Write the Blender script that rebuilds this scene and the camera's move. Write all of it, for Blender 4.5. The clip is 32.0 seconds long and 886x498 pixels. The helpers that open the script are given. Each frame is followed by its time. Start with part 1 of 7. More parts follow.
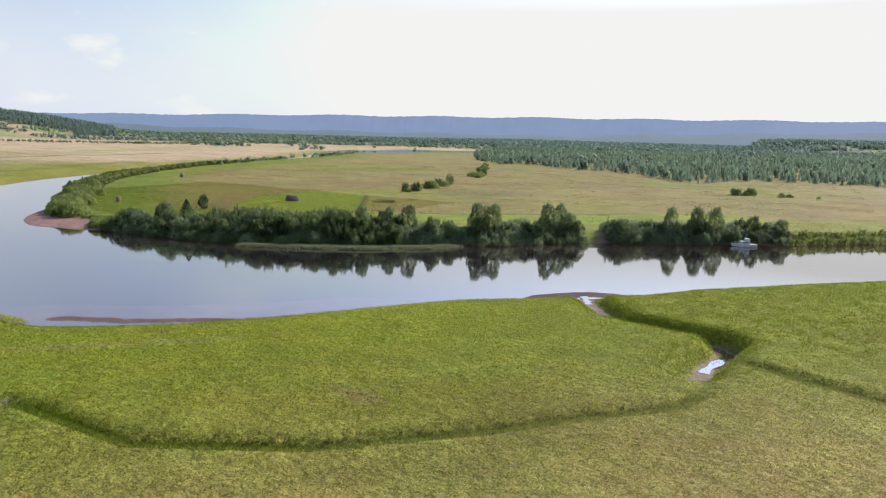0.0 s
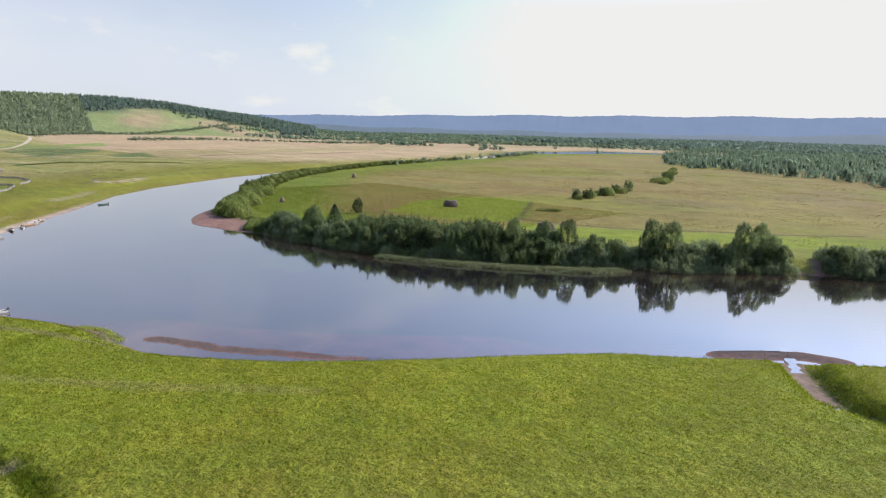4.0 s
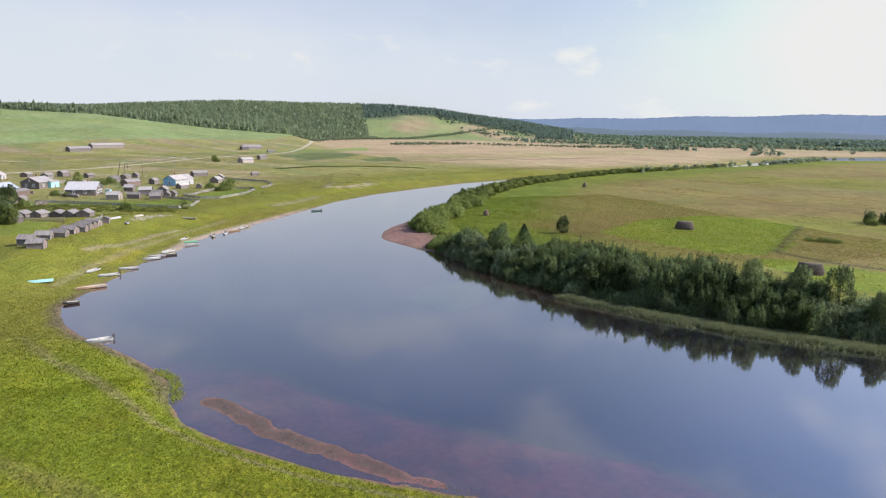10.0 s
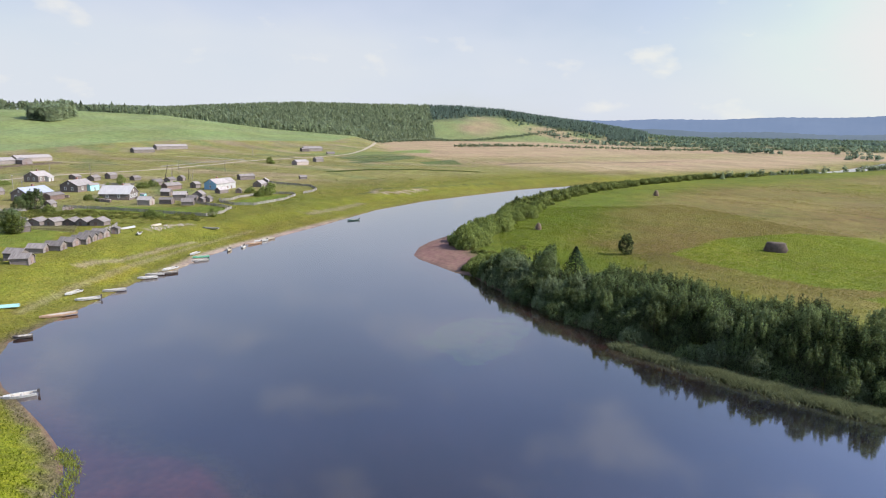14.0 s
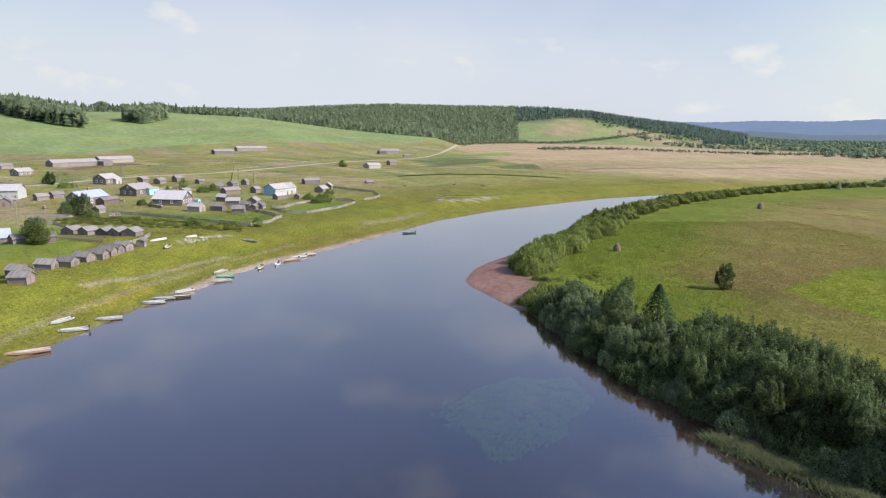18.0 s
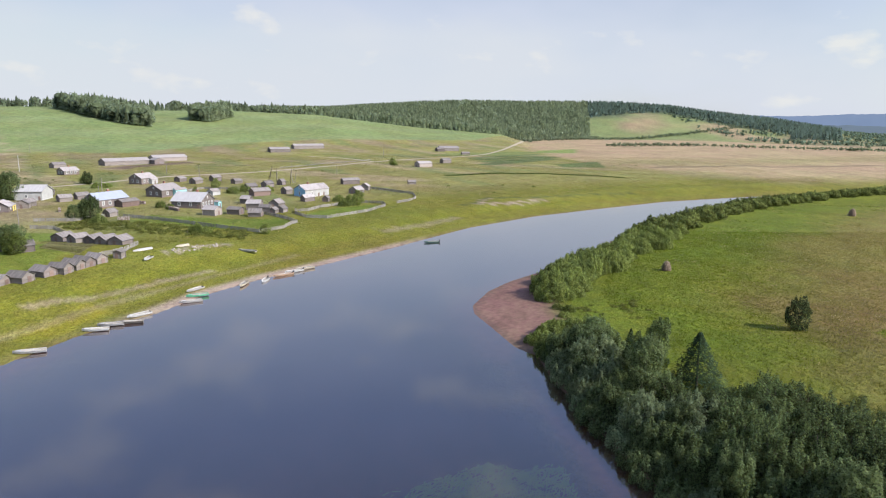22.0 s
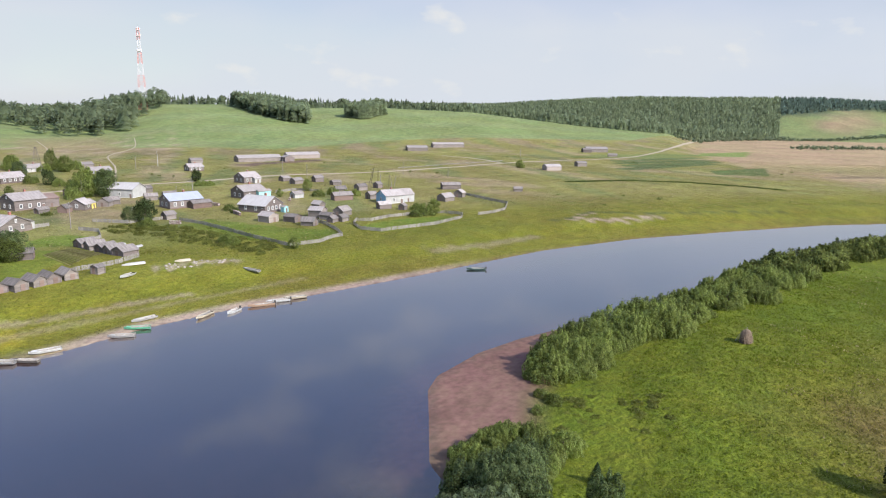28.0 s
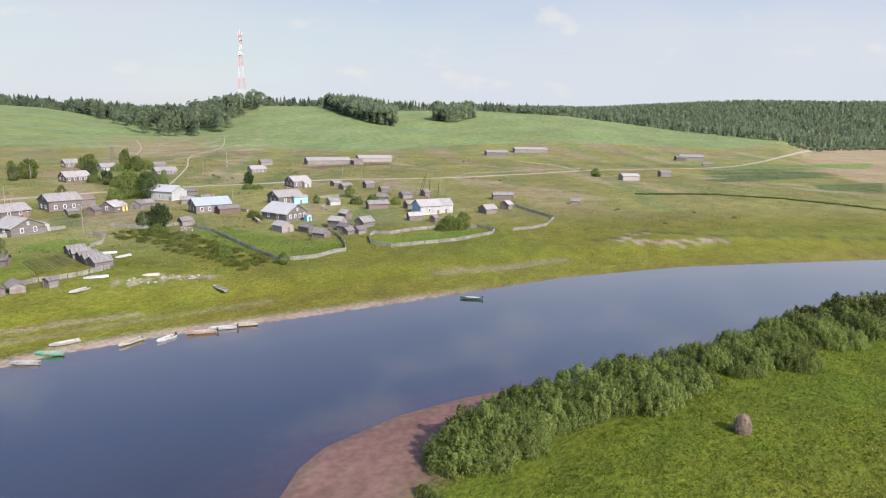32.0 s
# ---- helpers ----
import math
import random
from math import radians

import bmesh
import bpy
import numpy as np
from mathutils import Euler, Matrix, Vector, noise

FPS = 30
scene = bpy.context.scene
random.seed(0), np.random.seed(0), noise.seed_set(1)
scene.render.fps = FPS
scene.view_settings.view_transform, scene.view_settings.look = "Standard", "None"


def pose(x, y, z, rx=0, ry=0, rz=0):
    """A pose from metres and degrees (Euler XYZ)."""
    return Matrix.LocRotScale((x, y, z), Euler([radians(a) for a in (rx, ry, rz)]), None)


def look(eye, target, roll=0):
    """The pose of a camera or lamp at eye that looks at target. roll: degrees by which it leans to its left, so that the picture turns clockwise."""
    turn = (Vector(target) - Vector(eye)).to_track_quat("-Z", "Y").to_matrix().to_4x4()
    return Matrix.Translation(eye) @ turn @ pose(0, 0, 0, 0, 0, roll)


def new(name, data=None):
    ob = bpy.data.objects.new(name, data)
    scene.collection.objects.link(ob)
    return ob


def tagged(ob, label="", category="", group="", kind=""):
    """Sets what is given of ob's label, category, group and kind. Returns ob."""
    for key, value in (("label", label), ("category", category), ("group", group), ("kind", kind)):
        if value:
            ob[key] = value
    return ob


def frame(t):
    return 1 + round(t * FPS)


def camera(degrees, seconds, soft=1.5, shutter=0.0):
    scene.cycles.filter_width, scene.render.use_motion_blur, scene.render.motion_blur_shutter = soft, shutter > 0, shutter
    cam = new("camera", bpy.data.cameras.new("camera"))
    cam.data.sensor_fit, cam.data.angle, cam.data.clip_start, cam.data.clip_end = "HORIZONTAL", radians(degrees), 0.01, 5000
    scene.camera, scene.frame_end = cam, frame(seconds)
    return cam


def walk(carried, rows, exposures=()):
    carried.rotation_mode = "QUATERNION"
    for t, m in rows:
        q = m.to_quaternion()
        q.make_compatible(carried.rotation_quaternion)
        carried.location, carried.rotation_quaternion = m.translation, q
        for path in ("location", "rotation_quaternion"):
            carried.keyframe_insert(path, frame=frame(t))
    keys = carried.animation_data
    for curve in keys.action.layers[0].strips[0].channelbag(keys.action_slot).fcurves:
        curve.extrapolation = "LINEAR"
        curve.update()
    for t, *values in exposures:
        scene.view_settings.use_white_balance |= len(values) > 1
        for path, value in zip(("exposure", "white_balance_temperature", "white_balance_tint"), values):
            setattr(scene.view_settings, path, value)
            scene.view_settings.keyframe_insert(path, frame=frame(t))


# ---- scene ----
cam = camera(67.95, 32.0, soft=1.1)
# seconds, eye, heading to the left of +y, tilt and roll in degrees
PATH = [
    (0, 12.08, 4.65, 38.65, 29.39, -10.06, 1.51),
    (0.5, 11.04, 8.48, 38.81, 31.37, -10.13, 1.62),
    (1, 9.91, 12.18, 38.92, 33.31, -10.20, 1.71),
    (1.5, 8.66, 15.75, 38.95, 35.16, -10.22, 1.70),
    (2, 7.37, 19.38, 38.98, 37.16, -10.25, 1.71),
    (2.5, 6.10, 22.96, 39.09, 39.21, -10.34, 1.62),
    (3, 4.65, 26.40, 39.31, 41.26, -10.38, 1.68),
    (3.5, 3.01, 29.87, 39.35, 43.19, -10.42, 1.61),
    (5.5, -1.90, 43.30, 39.74, 50.71, -10.51, 1.51),
    (6, -3.12, 46.31, 39.70, 52.10, -10.50, 1.49),
    (6.5, -4.68, 48.71, 39.88, 53.75, -10.58, 1.19),
    (7, -6.63, 51.40, 39.97, 55.69, -10.63, 1.04),
    (7.5, -8.81, 54.61, 39.98, 57.65, -10.68, 0.98),
    (8, -11.23, 58.39, 40.00, 59.77, -10.53, 1.22),
    (8.5, -13.75, 62.50, 40.08, 61.82, -10.57, 1.22),
    (9, -16.17, 66.45, 40.23, 63.84, -10.54, 1.23),
    (9.5, -18.64, 70.29, 40.15, 65.86, -10.64, 1.00),
    (10, -21.20, 73.72, 40.09, 67.62, -10.63, 0.89),
    (10.5, -24.22, 76.37, 40.06, 68.29, -10.63, 0.89),
    (11, -27.42, 78.80, 40.03, 68.83, -10.62, 0.89),
    (11.5, -30.42, 81.43, 40.09, 69.26, -10.63, 0.88),
    (12, -33.58, 84.18, 40.13, 69.72, -10.64, 0.84),
    (12.5, -36.89, 86.49, 40.17, 70.32, -10.64, 0.87),
    (13, -40.45, 88.93, 40.24, 71.26, -10.56, 1.06),
    (13.5, -44.02, 91.25, 40.31, 72.47, -10.63, 0.91),
    (14, -47.51, 93.41, 40.34, 73.65, -10.60, 0.92),
    (14.5, -50.95, 95.48, 40.39, 74.75, -10.59, 0.99),
    (15, -54.28, 97.50, 40.57, 75.80, -10.64, 0.99),
    (15.5, -57.61, 99.60, 40.71, 76.88, -10.67, 0.98),
    (17.5, -71.65, 107.25, 40.93, 80.27, -10.60, 0.95),
    (18, -75.40, 109.17, 40.96, 81.12, -10.58, 0.97),
    (18.5, -78.78, 111.40, 41.01, 82.12, -10.60, 0.91),
    (19, -82.32, 113.54, 41.13, 83.17, -10.60, 0.95),
    (19.5, -85.66, 116.22, 41.12, 84.22, -10.65, 0.72),
    (20, -89.13, 118.73, 41.12, 85.27, -10.74, 0.64),
    (20.5, -92.39, 121.20, 41.02, 86.08, -10.77, 0.65),
    (21, -96.11, 123.82, 40.87, 86.45, -10.83, 0.63),
    (21.5, -99.75, 126.42, 40.82, 86.88, -10.89, 0.60),
    (22, -102.88, 128.98, 40.90, 87.50, -10.96, 0.54),
    (22.5, -105.87, 131.59, 41.13, 88.16, -11.02, 0.59),
    (23, -109.00, 134.34, 41.49, 88.82, -11.04, 0.79),
    (23.5, -112.50, 137.12, 41.48, 89.63, -11.09, 0.75),
    (24, -115.99, 140.06, 41.49, 90.91, -11.13, 0.73),
    (24.5, -119.34, 143.20, 41.55, 92.54, -11.18, 0.64),
    (25, -122.52, 146.78, 41.71, 94.17, -11.18, 0.68),
    (25.5, -126.34, 149.58, 41.82, 95.65, -11.24, 0.62),
    (27.5, -140.62, 162.32, 42.69, 101.18, -11.40, 0.73),
    (28, -144.38, 165.50, 42.88, 102.61, -11.39, 0.76),
    (28.5, -148.02, 168.66, 43.07, 104.03, -11.37, 0.85),
    (29, -151.78, 171.71, 43.32, 105.46, -11.41, 0.84),
    (29.5, -155.69, 174.82, 43.52, 106.91, -11.44, 0.83),
    (30, -159.77, 177.64, 43.71, 108.33, -11.48, 0.88),
    (30.5, -163.90, 180.36, 43.98, 109.87, -11.55, 0.97),
    (31, -167.95, 182.93, 44.26, 110.40, -11.44, 1.03),
    (31.5, -171.65, 185.22, 44.51, 110.75, -11.38, 1.16),
    (32, -175.18, 187.03, 44.46, 111.79, -11.34, 1.25),
]


def seen_from(x, y, z, heading, tilt, roll):
    h, p = radians(heading), radians(tilt)
    ahead = Vector((-math.sin(h) * math.cos(p), math.cos(h) * math.cos(p), math.sin(p)))
    return look((x, y, z), Vector((x, y, z)) + 10 * ahead, roll)


walk(cam, [(row[0], seen_from(*row[1:])) for row in PATH], exposures=[(0, 0.55, 6400, 13), (3, 0.51, 6400, 13), (9, 0.47, 6400, 13), (20, 0.43, 6400, 13), (32, 0.42, 6400, 13)])

# ---- light: late-summer sun well to the right of the first view, thin bright haze ----
SUN_HEADING, SUN_HEIGHT = -25.0, 36.0
world = bpy.data.worlds.new("sky")
scene.world = world
world.use_nodes = True
wn, wl = world.node_tree.nodes, world.node_tree.links
sky = wn.new("ShaderNodeTexSky")
sky.sky_type = "NISHITA"
sky.sun_disc = False
sky.sun_elevation = radians(SUN_HEIGHT)
sky.sun_rotation = radians(-SUN_HEADING)
sky.altitude, sky.air_density, sky.dust_density, sky.ozone_density = 50, 1.0, 0.7, 1.5
# thin high haze with a few small clouds low in the sky
wc, wm, n1, n2 = wn.new("ShaderNodeTexCoord"), wn.new("ShaderNodeMapping"), wn.new("ShaderNodeTexNoise"), wn.new("ShaderNodeTexNoise")
wm.inputs["Scale"].default_value = (1, 1, 2.2)
n1.inputs["Scale"].default_value, n1.inputs["Detail"].default_value, n1.inputs["Roughness"].default_value = 12.0, 5, 0.5
n2.inputs["Scale"].default_value, n2.inputs["Detail"].default_value = 2.4, 4
r1, r2 = wn.new("ShaderNodeMapRange"), wn.new("ShaderNodeMapRange")
for r, lo, hi, a, b in ((r1, 0.60, 0.74, 0.0, 0.7), (r2, 0.36, 0.64, 0.66, 1.0)):
    r.inputs["From Min"].default_value, r.inputs["From Max"].default_value = lo, hi
    r.inputs["To Min"].default_value, r.inputs["To Max"].default_value = a, b
add = wn.new("ShaderNodeMath")
add.use_clamp = True
veil = wn.new("ShaderNodeMix")
veil.data_type = "RGBA"
haze = wn.new("ShaderNodeMix")
haze.data_type = "RGBA"
haze.inputs["A"].default_value, haze.inputs["B"].default_value = (5.75, 6.2, 6.85, 1), (2.25, 3.25, 5.9, 1)
wl.new(wc.outputs["Generated"], wm.inputs["Vector"]), wl.new(wm.outputs[0], n1.inputs["Vector"]), wl.new(wm.outputs[0], n2.inputs["Vector"])
wl.new(n1.outputs["Fac"], r1.inputs["Value"]), wl.new(n2.outputs["Fac"], r2.inputs["Value"])
sep, lift, thin = wn.new("ShaderNodeSeparateXYZ"), wn.new("ShaderNodeMapRange"), wn.new("ShaderNodeMath")
lift.inputs["From Min"].default_value, lift.inputs["From Max"].default_value = 0.08, 0.75
lift.inputs["To Min"].default_value, lift.inputs["To Max"].default_value = 1.0, 0.62
thin.operation = "MULTIPLY"
wl.new(wc.outputs["Generated"], sep.inputs[0]), wl.new(sep.outputs["Z"], lift.inputs["Value"])
blue = wn.new("ShaderNodeMapRange")
blue.inputs["From Min"].default_value, blue.inputs["From Max"].default_value = 0.12, 0.42
wl.new(sep.outputs["Z"], blue.inputs["Value"]), wl.new(blue.outputs[0], haze.inputs["Factor"]), wl.new(haze.outputs["Result"], veil.inputs["B"])
wl.new(lift.outputs[0], thin.inputs[0]), wl.new(r2.outputs[0], thin.inputs[1])
wl.new(thin.outputs[0], add.inputs[0])
add.inputs[1].default_value = 0.0
wl.new(add.outputs[0], veil.inputs["Factor"]), wl.new(sky.outputs[0], veil.inputs["A"])
wn["Background"].inputs["Strength"].default_value = 0.09
# the haze glows round the sun
toward, glow, gain, bright = wn.new("ShaderNodeVectorMath"), wn.new("ShaderNodeMath"), wn.new("ShaderNodeMath"), wn.new("ShaderNodeVectorMath")
toward.operation, glow.operation, gain.operation, bright.operation = "DOT_PRODUCT", "POWER", "MULTIPLY_ADD", "SCALE"
_h, _e = radians(SUN_HEADING), radians(SUN_HEIGHT)
toward.inputs[1].default_value = (-math.sin(_h) * math.cos(_e), math.cos(_h) * math.cos(_e), math.sin(_e))
ahead = wn.new("ShaderNodeMath")
ahead.operation = "MAXIMUM"
ahead.inputs[1].default_value = 0.0
low, veiled = wn.new("ShaderNodeMapRange"), wn.new("ShaderNodeMath")
low.inputs["From Min"].default_value, low.inputs["From Max"].default_value = -0.12, 0.12
low.inputs["To Min"].default_value, low.inputs["To Max"].default_value = 0.0, 1.0
veiled.operation = "MULTIPLY"
glow.inputs[1].default_value, gain.inputs[1].default_value, gain.inputs[2].default_value = 2.5, 3.0, 1.0
wl.new(wc.outputs["Generated"], toward.inputs[0]), wl.new(toward.outputs["Value"], ahead.inputs[0]), wl.new(ahead.outputs[0], glow.inputs[0]), wl.new(sep.outputs["Z"], low.inputs["Value"]), wl.new(glow.outputs[0], veiled.inputs[0]), wl.new(low.outputs[0], veiled.inputs[1]), wl.new(veiled.outputs[0], gain.inputs[0])
cloud = wn.new("ShaderNodeMix")
cloud.data_type = "RGBA"
cloud.inputs["B"].default_value = (6.9, 6.95, 7.1, 1)
puffs, only_low = wn.new("ShaderNodeMapRange"), wn.new("ShaderNodeMath")
puffs.inputs["From Min"].default_value, puffs.inputs["From Max"].default_value = 0.21, 0.14
only_low.operation = "MULTIPLY"
wl.new(sep.outputs["Z"], puffs.inputs["Value"]), wl.new(puffs.outputs[0], only_low.inputs[0]), wl.new(r1.outputs[0], only_low.inputs[1])
billow, r3, aloft, broad, either = wn.new("ShaderNodeTexNoise"), wn.new("ShaderNodeMapRange"), wn.new("ShaderNodeMapRange"), wn.new("ShaderNodeMath"), wn.new("ShaderNodeMath")
billow.inputs["Scale"].default_value, billow.inputs["Detail"].default_value = 5.5, 4
for r, lo, hi, b in ((r3, 0.53, 0.68, 0.29), (aloft, 0.18, 0.30, 1.0)):
    r.inputs["From Min"].default_value, r.inputs["From Max"].default_value, r.inputs["To Max"].default_value = lo, hi, b
broad.operation, either.operation = "MULTIPLY", "MAXIMUM"
wl.new(wm.outputs[0], billow.inputs["Vector"]), wl.new(billow.outputs["Fac"], r3.inputs["Value"]), wl.new(sep.outputs["Z"], aloft.inputs["Value"])
wl.new(r3.outputs[0], broad.inputs[0]), wl.new(aloft.outputs[0], broad.inputs[1])
wl.new(only_low.outputs[0], either.inputs[0]), wl.new(broad.outputs[0], either.inputs[1]), wl.new(either.outputs[0], cloud.inputs["Factor"]), wl.new(veil.outputs["Result"], cloud.inputs["A"])
wl.new(cloud.outputs["Result"], bright.inputs[0]), wl.new(gain.outputs[0], bright.inputs["Scale"])
# low down the bright haze is an even off-white; the glow of the sun stands above it
level, high_up, whole_sky = wn.new("ShaderNodeVectorMath"), wn.new("ShaderNodeMapRange"), wn.new("ShaderNodeMix")
level.operation, whole_sky.data_type = "MINIMUM", "RGBA"
level.inputs[1].default_value = (6.80, 6.82, 6.58)
high_up.inputs["From Min"].default_value, high_up.inputs["From Max"].default_value = 0.17, 0.27
wl.new(bright.outputs[0], level.inputs[0]), wl.new(sep.outputs["Z"], high_up.inputs["Value"]), wl.new(high_up.outputs[0], whole_sky.inputs["Factor"])
wl.new(level.outputs[0], whole_sky.inputs["A"]), wl.new(bright.outputs[0], whole_sky.inputs["B"])
wl.new(whole_sky.outputs["Result"], wn["Background"].inputs["Color"])

sun = new("sun", bpy.data.lights.new("sun", "SUN"))
sun.data.energy, sun.data.angle, sun.data.color = 5.0, radians(0.6), (1.0, 0.93, 0.82)
sun.matrix_world = look((-math.sin(_h) * math.cos(_e) * 300, math.cos(_h) * math.cos(_e) * 300, math.sin(_e) * 300), (0, 0, 0))

# ---- the plan: shore lines of the river bend, metres, water level at zero ----
OUTER = [(1500, 1650), (900, 1050), (300, 470), (100, 285), (31, 222), (9, 201), (-14, 177), (-24, 163), (-33, 156),
         (-41, 149), (-50, 140.5), (-57, 135), (-67, 122), (-75, 110), (-83, 99), (-91, 89), (-97, 83.5), (-104, 77.5),
         (-111, 73), (-119, 71.3), (-126, 71.5), (-134, 69), (-140, 66), (-149, 61), (-157, 56), (-165, 52.5),
         (-172, 50.8), (-180, 49.8), (-187, 52), (-199, 56), (-211, 60), (-226, 65), (-241, 74), (-256, 79.5),
         (-272, 89), (-291, 104), (-314, 121), (-335, 135), (-358, 151), (-389, 181.5), (-415, 217), (-446, 262),
         (-466, 308), (-487, 366), (-534, 502), (-600, 690), (-735, 915), (-735, 1190), (-420, 1420), (-100, 1900)]
INNER = [(1560, 1600), (960, 1010), (320, 540), (38, 311), (6, 281), (-12, 271), (-48, 244.5), (-60, 238), (-82, 212),
         (-92, 207), (-98, 199.5), (-108, 190.5), (-118, 183), (-136, 169.5), (-153, 161), (-168, 156.8), (-188, 153),
         (-204, 151), (-214, 150.5), (-218, 147.6), (-231, 144.3), (-240, 141.9), (-246, 142), (-250, 143.5),
         (-259, 147), (-269, 153.6), (-278, 161.6), (-289, 173), (-301, 182.4), (-337, 203), (-370, 230), (-412, 279),
         (-454, 345), (-489, 415), (-511, 490), (-570, 690), (-675, 900), (-640, 1140), (-380, 1380), (-60, 1860)]
CREEK = [(-37, 163), (-33, 155), (-31, 151), (-26, 143.5), (-21, 137), (-8, 133), (-1, 131.3), (1.8, 128), (-0.6, 117), (-1, 106)]
DITCH = [(-1, 106), (1.4, 97), (-0.6, 91), (-9, 82.3), (-19, 70), (-33, 57), (-51, 47.2), (-72, 46.6), (-95, 40), (-120, 18)]
SWALE = [(1.8, 128), (4, 115), (12, 111.4), (23.5, 107.8), (60, 96), (110, 70)]
HUB = (-175.0, 187.0)


def smooth(a, b, v):
    k = np.clip((v - a) / (b - a), 0, 1)
    return k * k * (3 - 2 * k)


def line_distance(x, y, line):
    """Distance from points to an open polyline."""
    best = np.full(np.shape(x), 1e9)
    for (ax, ay), (bx, by) in zip(line[:-1], line[1:]):
        dx, dy = bx - ax, by - ay
        k = np.clip(((x - ax) * dx + (y - ay) * dy) / (dx * dx + dy * dy), 0, 1)
        best = np.minimum(best, np.hypot(x - ax - k * dx, y - ay - k * dy))
    return best


def inside(x, y, ring):
    hit = np.zeros(np.shape(x), bool)
    for (ax, ay), (bx, by) in zip(ring, ring[1:] + ring[:1]):
        cross = (ay > y) != (by > y)
        hit ^= cross & (x < (bx - ax) * (y - ay) / ((by - ay) or 1e-9) + ax)
    return hit


def waves(x, y, size, seed=0):
    """Cheap smooth undulation between -1 and 1."""
    rng = np.random.RandomState(seed)
    total = 0 * x
    for n in range(5):
        a, k, p = rng.uniform(0, 6.28), rng.uniform(0.6, 1.6) * 6.28 / size, rng.uniform(0, 6.28)
        total = total + np.sin(k * (x * math.cos(a) + y * math.sin(a)) + p + 1.3 * np.sin(0.37 * k * (x * math.sin(a) - y * math.cos(a))))
    return total / 5


RIVER = OUTER + INNER[::-1]


def polar(x, y):
    return np.degrees(np.arctan2(-(x - HUB[0]), y - HUB[1])) % 360, np.hypot(x - HUB[0], y - HUB[1])


def ground_height(x, y):
    x, y = np.asarray(x, float), np.asarray(y, float)
    do, di = line_distance(x, y, OUTER), line_distance(x, y, INNER)
    wet = inside(x, y, RIVER)
    d = np.minimum(do, di)
    inner = di < do
    az, r = polar(x, y)
    # inner meadow, with a gentle sand spit at the tip of the bend
    spit = smooth(-205, -222, x) * smooth(196, 170, y)
    steep = 3.3 * smooth(0, 9, d) * (0.35 + 0.65 * smooth(0, 3, d))
    z_in = steep * (1 - spit) + spit * np.minimum(0.085 * d, 3.3) + 0.5 * waves(x, y, 90, 3) * smooth(10, 40, d)
    z_in = z_in + smooth(60, 700, d) * 2.0
    z_in = z_in * (1 - 0.8 * smooth(700, 950, y) * smooth(-250, -420, x))
    # near bank and the village bank
    village = smooth(-130, -175, x)
    z_near = 0.03 * np.minimum(d, 10) + 2.2 * smooth(0, 7, d) + 2.0 * smooth(5, 60, d) + 0.5 * waves(x, y, 70, 5) * smooth(8, 30, d)
    z_vill = 0.045 * np.minimum(d, 24) + 1.7 * smooth(18, 34, d) + 0.011 * np.clip(d - 40, 0, 120) + 0.004 * np.clip(d - 160, 0, 500) + 0.25 * waves(x, y, 60, 7) * smooth(20, 50, d)
    z_vill = z_vill + 2.1 * smooth(8, 24, d) * np.exp(-(line_distance(x, y, [(-205, 36), (-230, 40), (-265, 48), (-292, 50), (-285, 20), (-245, 15)]) / 17) ** 2)
    north = smooth(300, 700, y)
    z_vill = z_vill * (1 - 0.35 * north - 0.5 * smooth(700, 950, y))
    z_out = z_near * (1 - village) + z_vill * village
    z = np.where(inner, z_in, z_out)
    # field hills behind the village
    crest = np.interp(az, [40, 60, 76, 82.8, 85, 92.6, 101.7, 109.4, 116, 122, 127.3, 130, 133, 136.3, 139, 142.6, 146, 152, 170, 200, 230, 260],
                      [6, 6, 8, 10, 23, 34, 56, 61, 59, 63, 61, 48, 34, 30, 36, 50, 54, 56, 50, 40, 12, 8])
    out = np.where(inner | wet, 0, 1)
    rise = smooth(610, 1180, r) ** 1.15
    z = z + out * rise * np.maximum(crest - 11, 0)
    # wooded hill beyond the hay plain
    bell = np.interp(az, [52, 55, 57, 60, 62, 66, 70, 73, 76, 82, 87, 91, 95.5, 99, 102, 106, 120, 140, 160, 200], [0, 4, 14, 34, 48, 66, 88, 96, 96, 96, 95, 90, 78, 69, 66, 62, 56, 40, 40, 30])
    z = z + out * smooth(1500, 2350, r) * np.maximum(bell - np.maximum(crest - 11, 0), 0)
    z = z + 2.0 * waves(x, y, 420, 2) * smooth(500, 1500, d) 
    # creek and ditches cut into the near bank
    near = np.where(inner, 0, 1 - village)
    c, g, s = line_distance(x, y, CREEK), line_distance(x, y, DITCH), line_distance(x, y, SWALE)
    z = z - near * np.maximum(z - 0.05 - 0.9 * smooth(150, 106, y), 0) * smooth(5.0, 1.7, c) * (d > 0)
    z = z - near * 0.85 * smooth(2.0, 0.3, g) - near * 0.8 * smooth(2.6, 0.4, s)
    z = z - near * 1.0 * np.exp(-(np.hypot(x + 75.5, y - 46.0) / 1.5) ** 2)
    # gravel bars off the near bank
    bed = -np.minimum(0.10 * d, 3.2)
    bar = (0.215 + 0.10 * waves(x, y, 6, 15)) * np.exp(-(line_distance(x, y, [(-117, 77.2), (-107, 82.6), (-98, 88.6), (-89, 95.0), (-80, 103)]) / 2.7) ** 2)
    bar = bar + 0.8 * np.exp(-(line_distance(x, y, [(-43, 151), (-38, 158), (-34, 162.5), (-29, 163)]) / 3.6) ** 2)
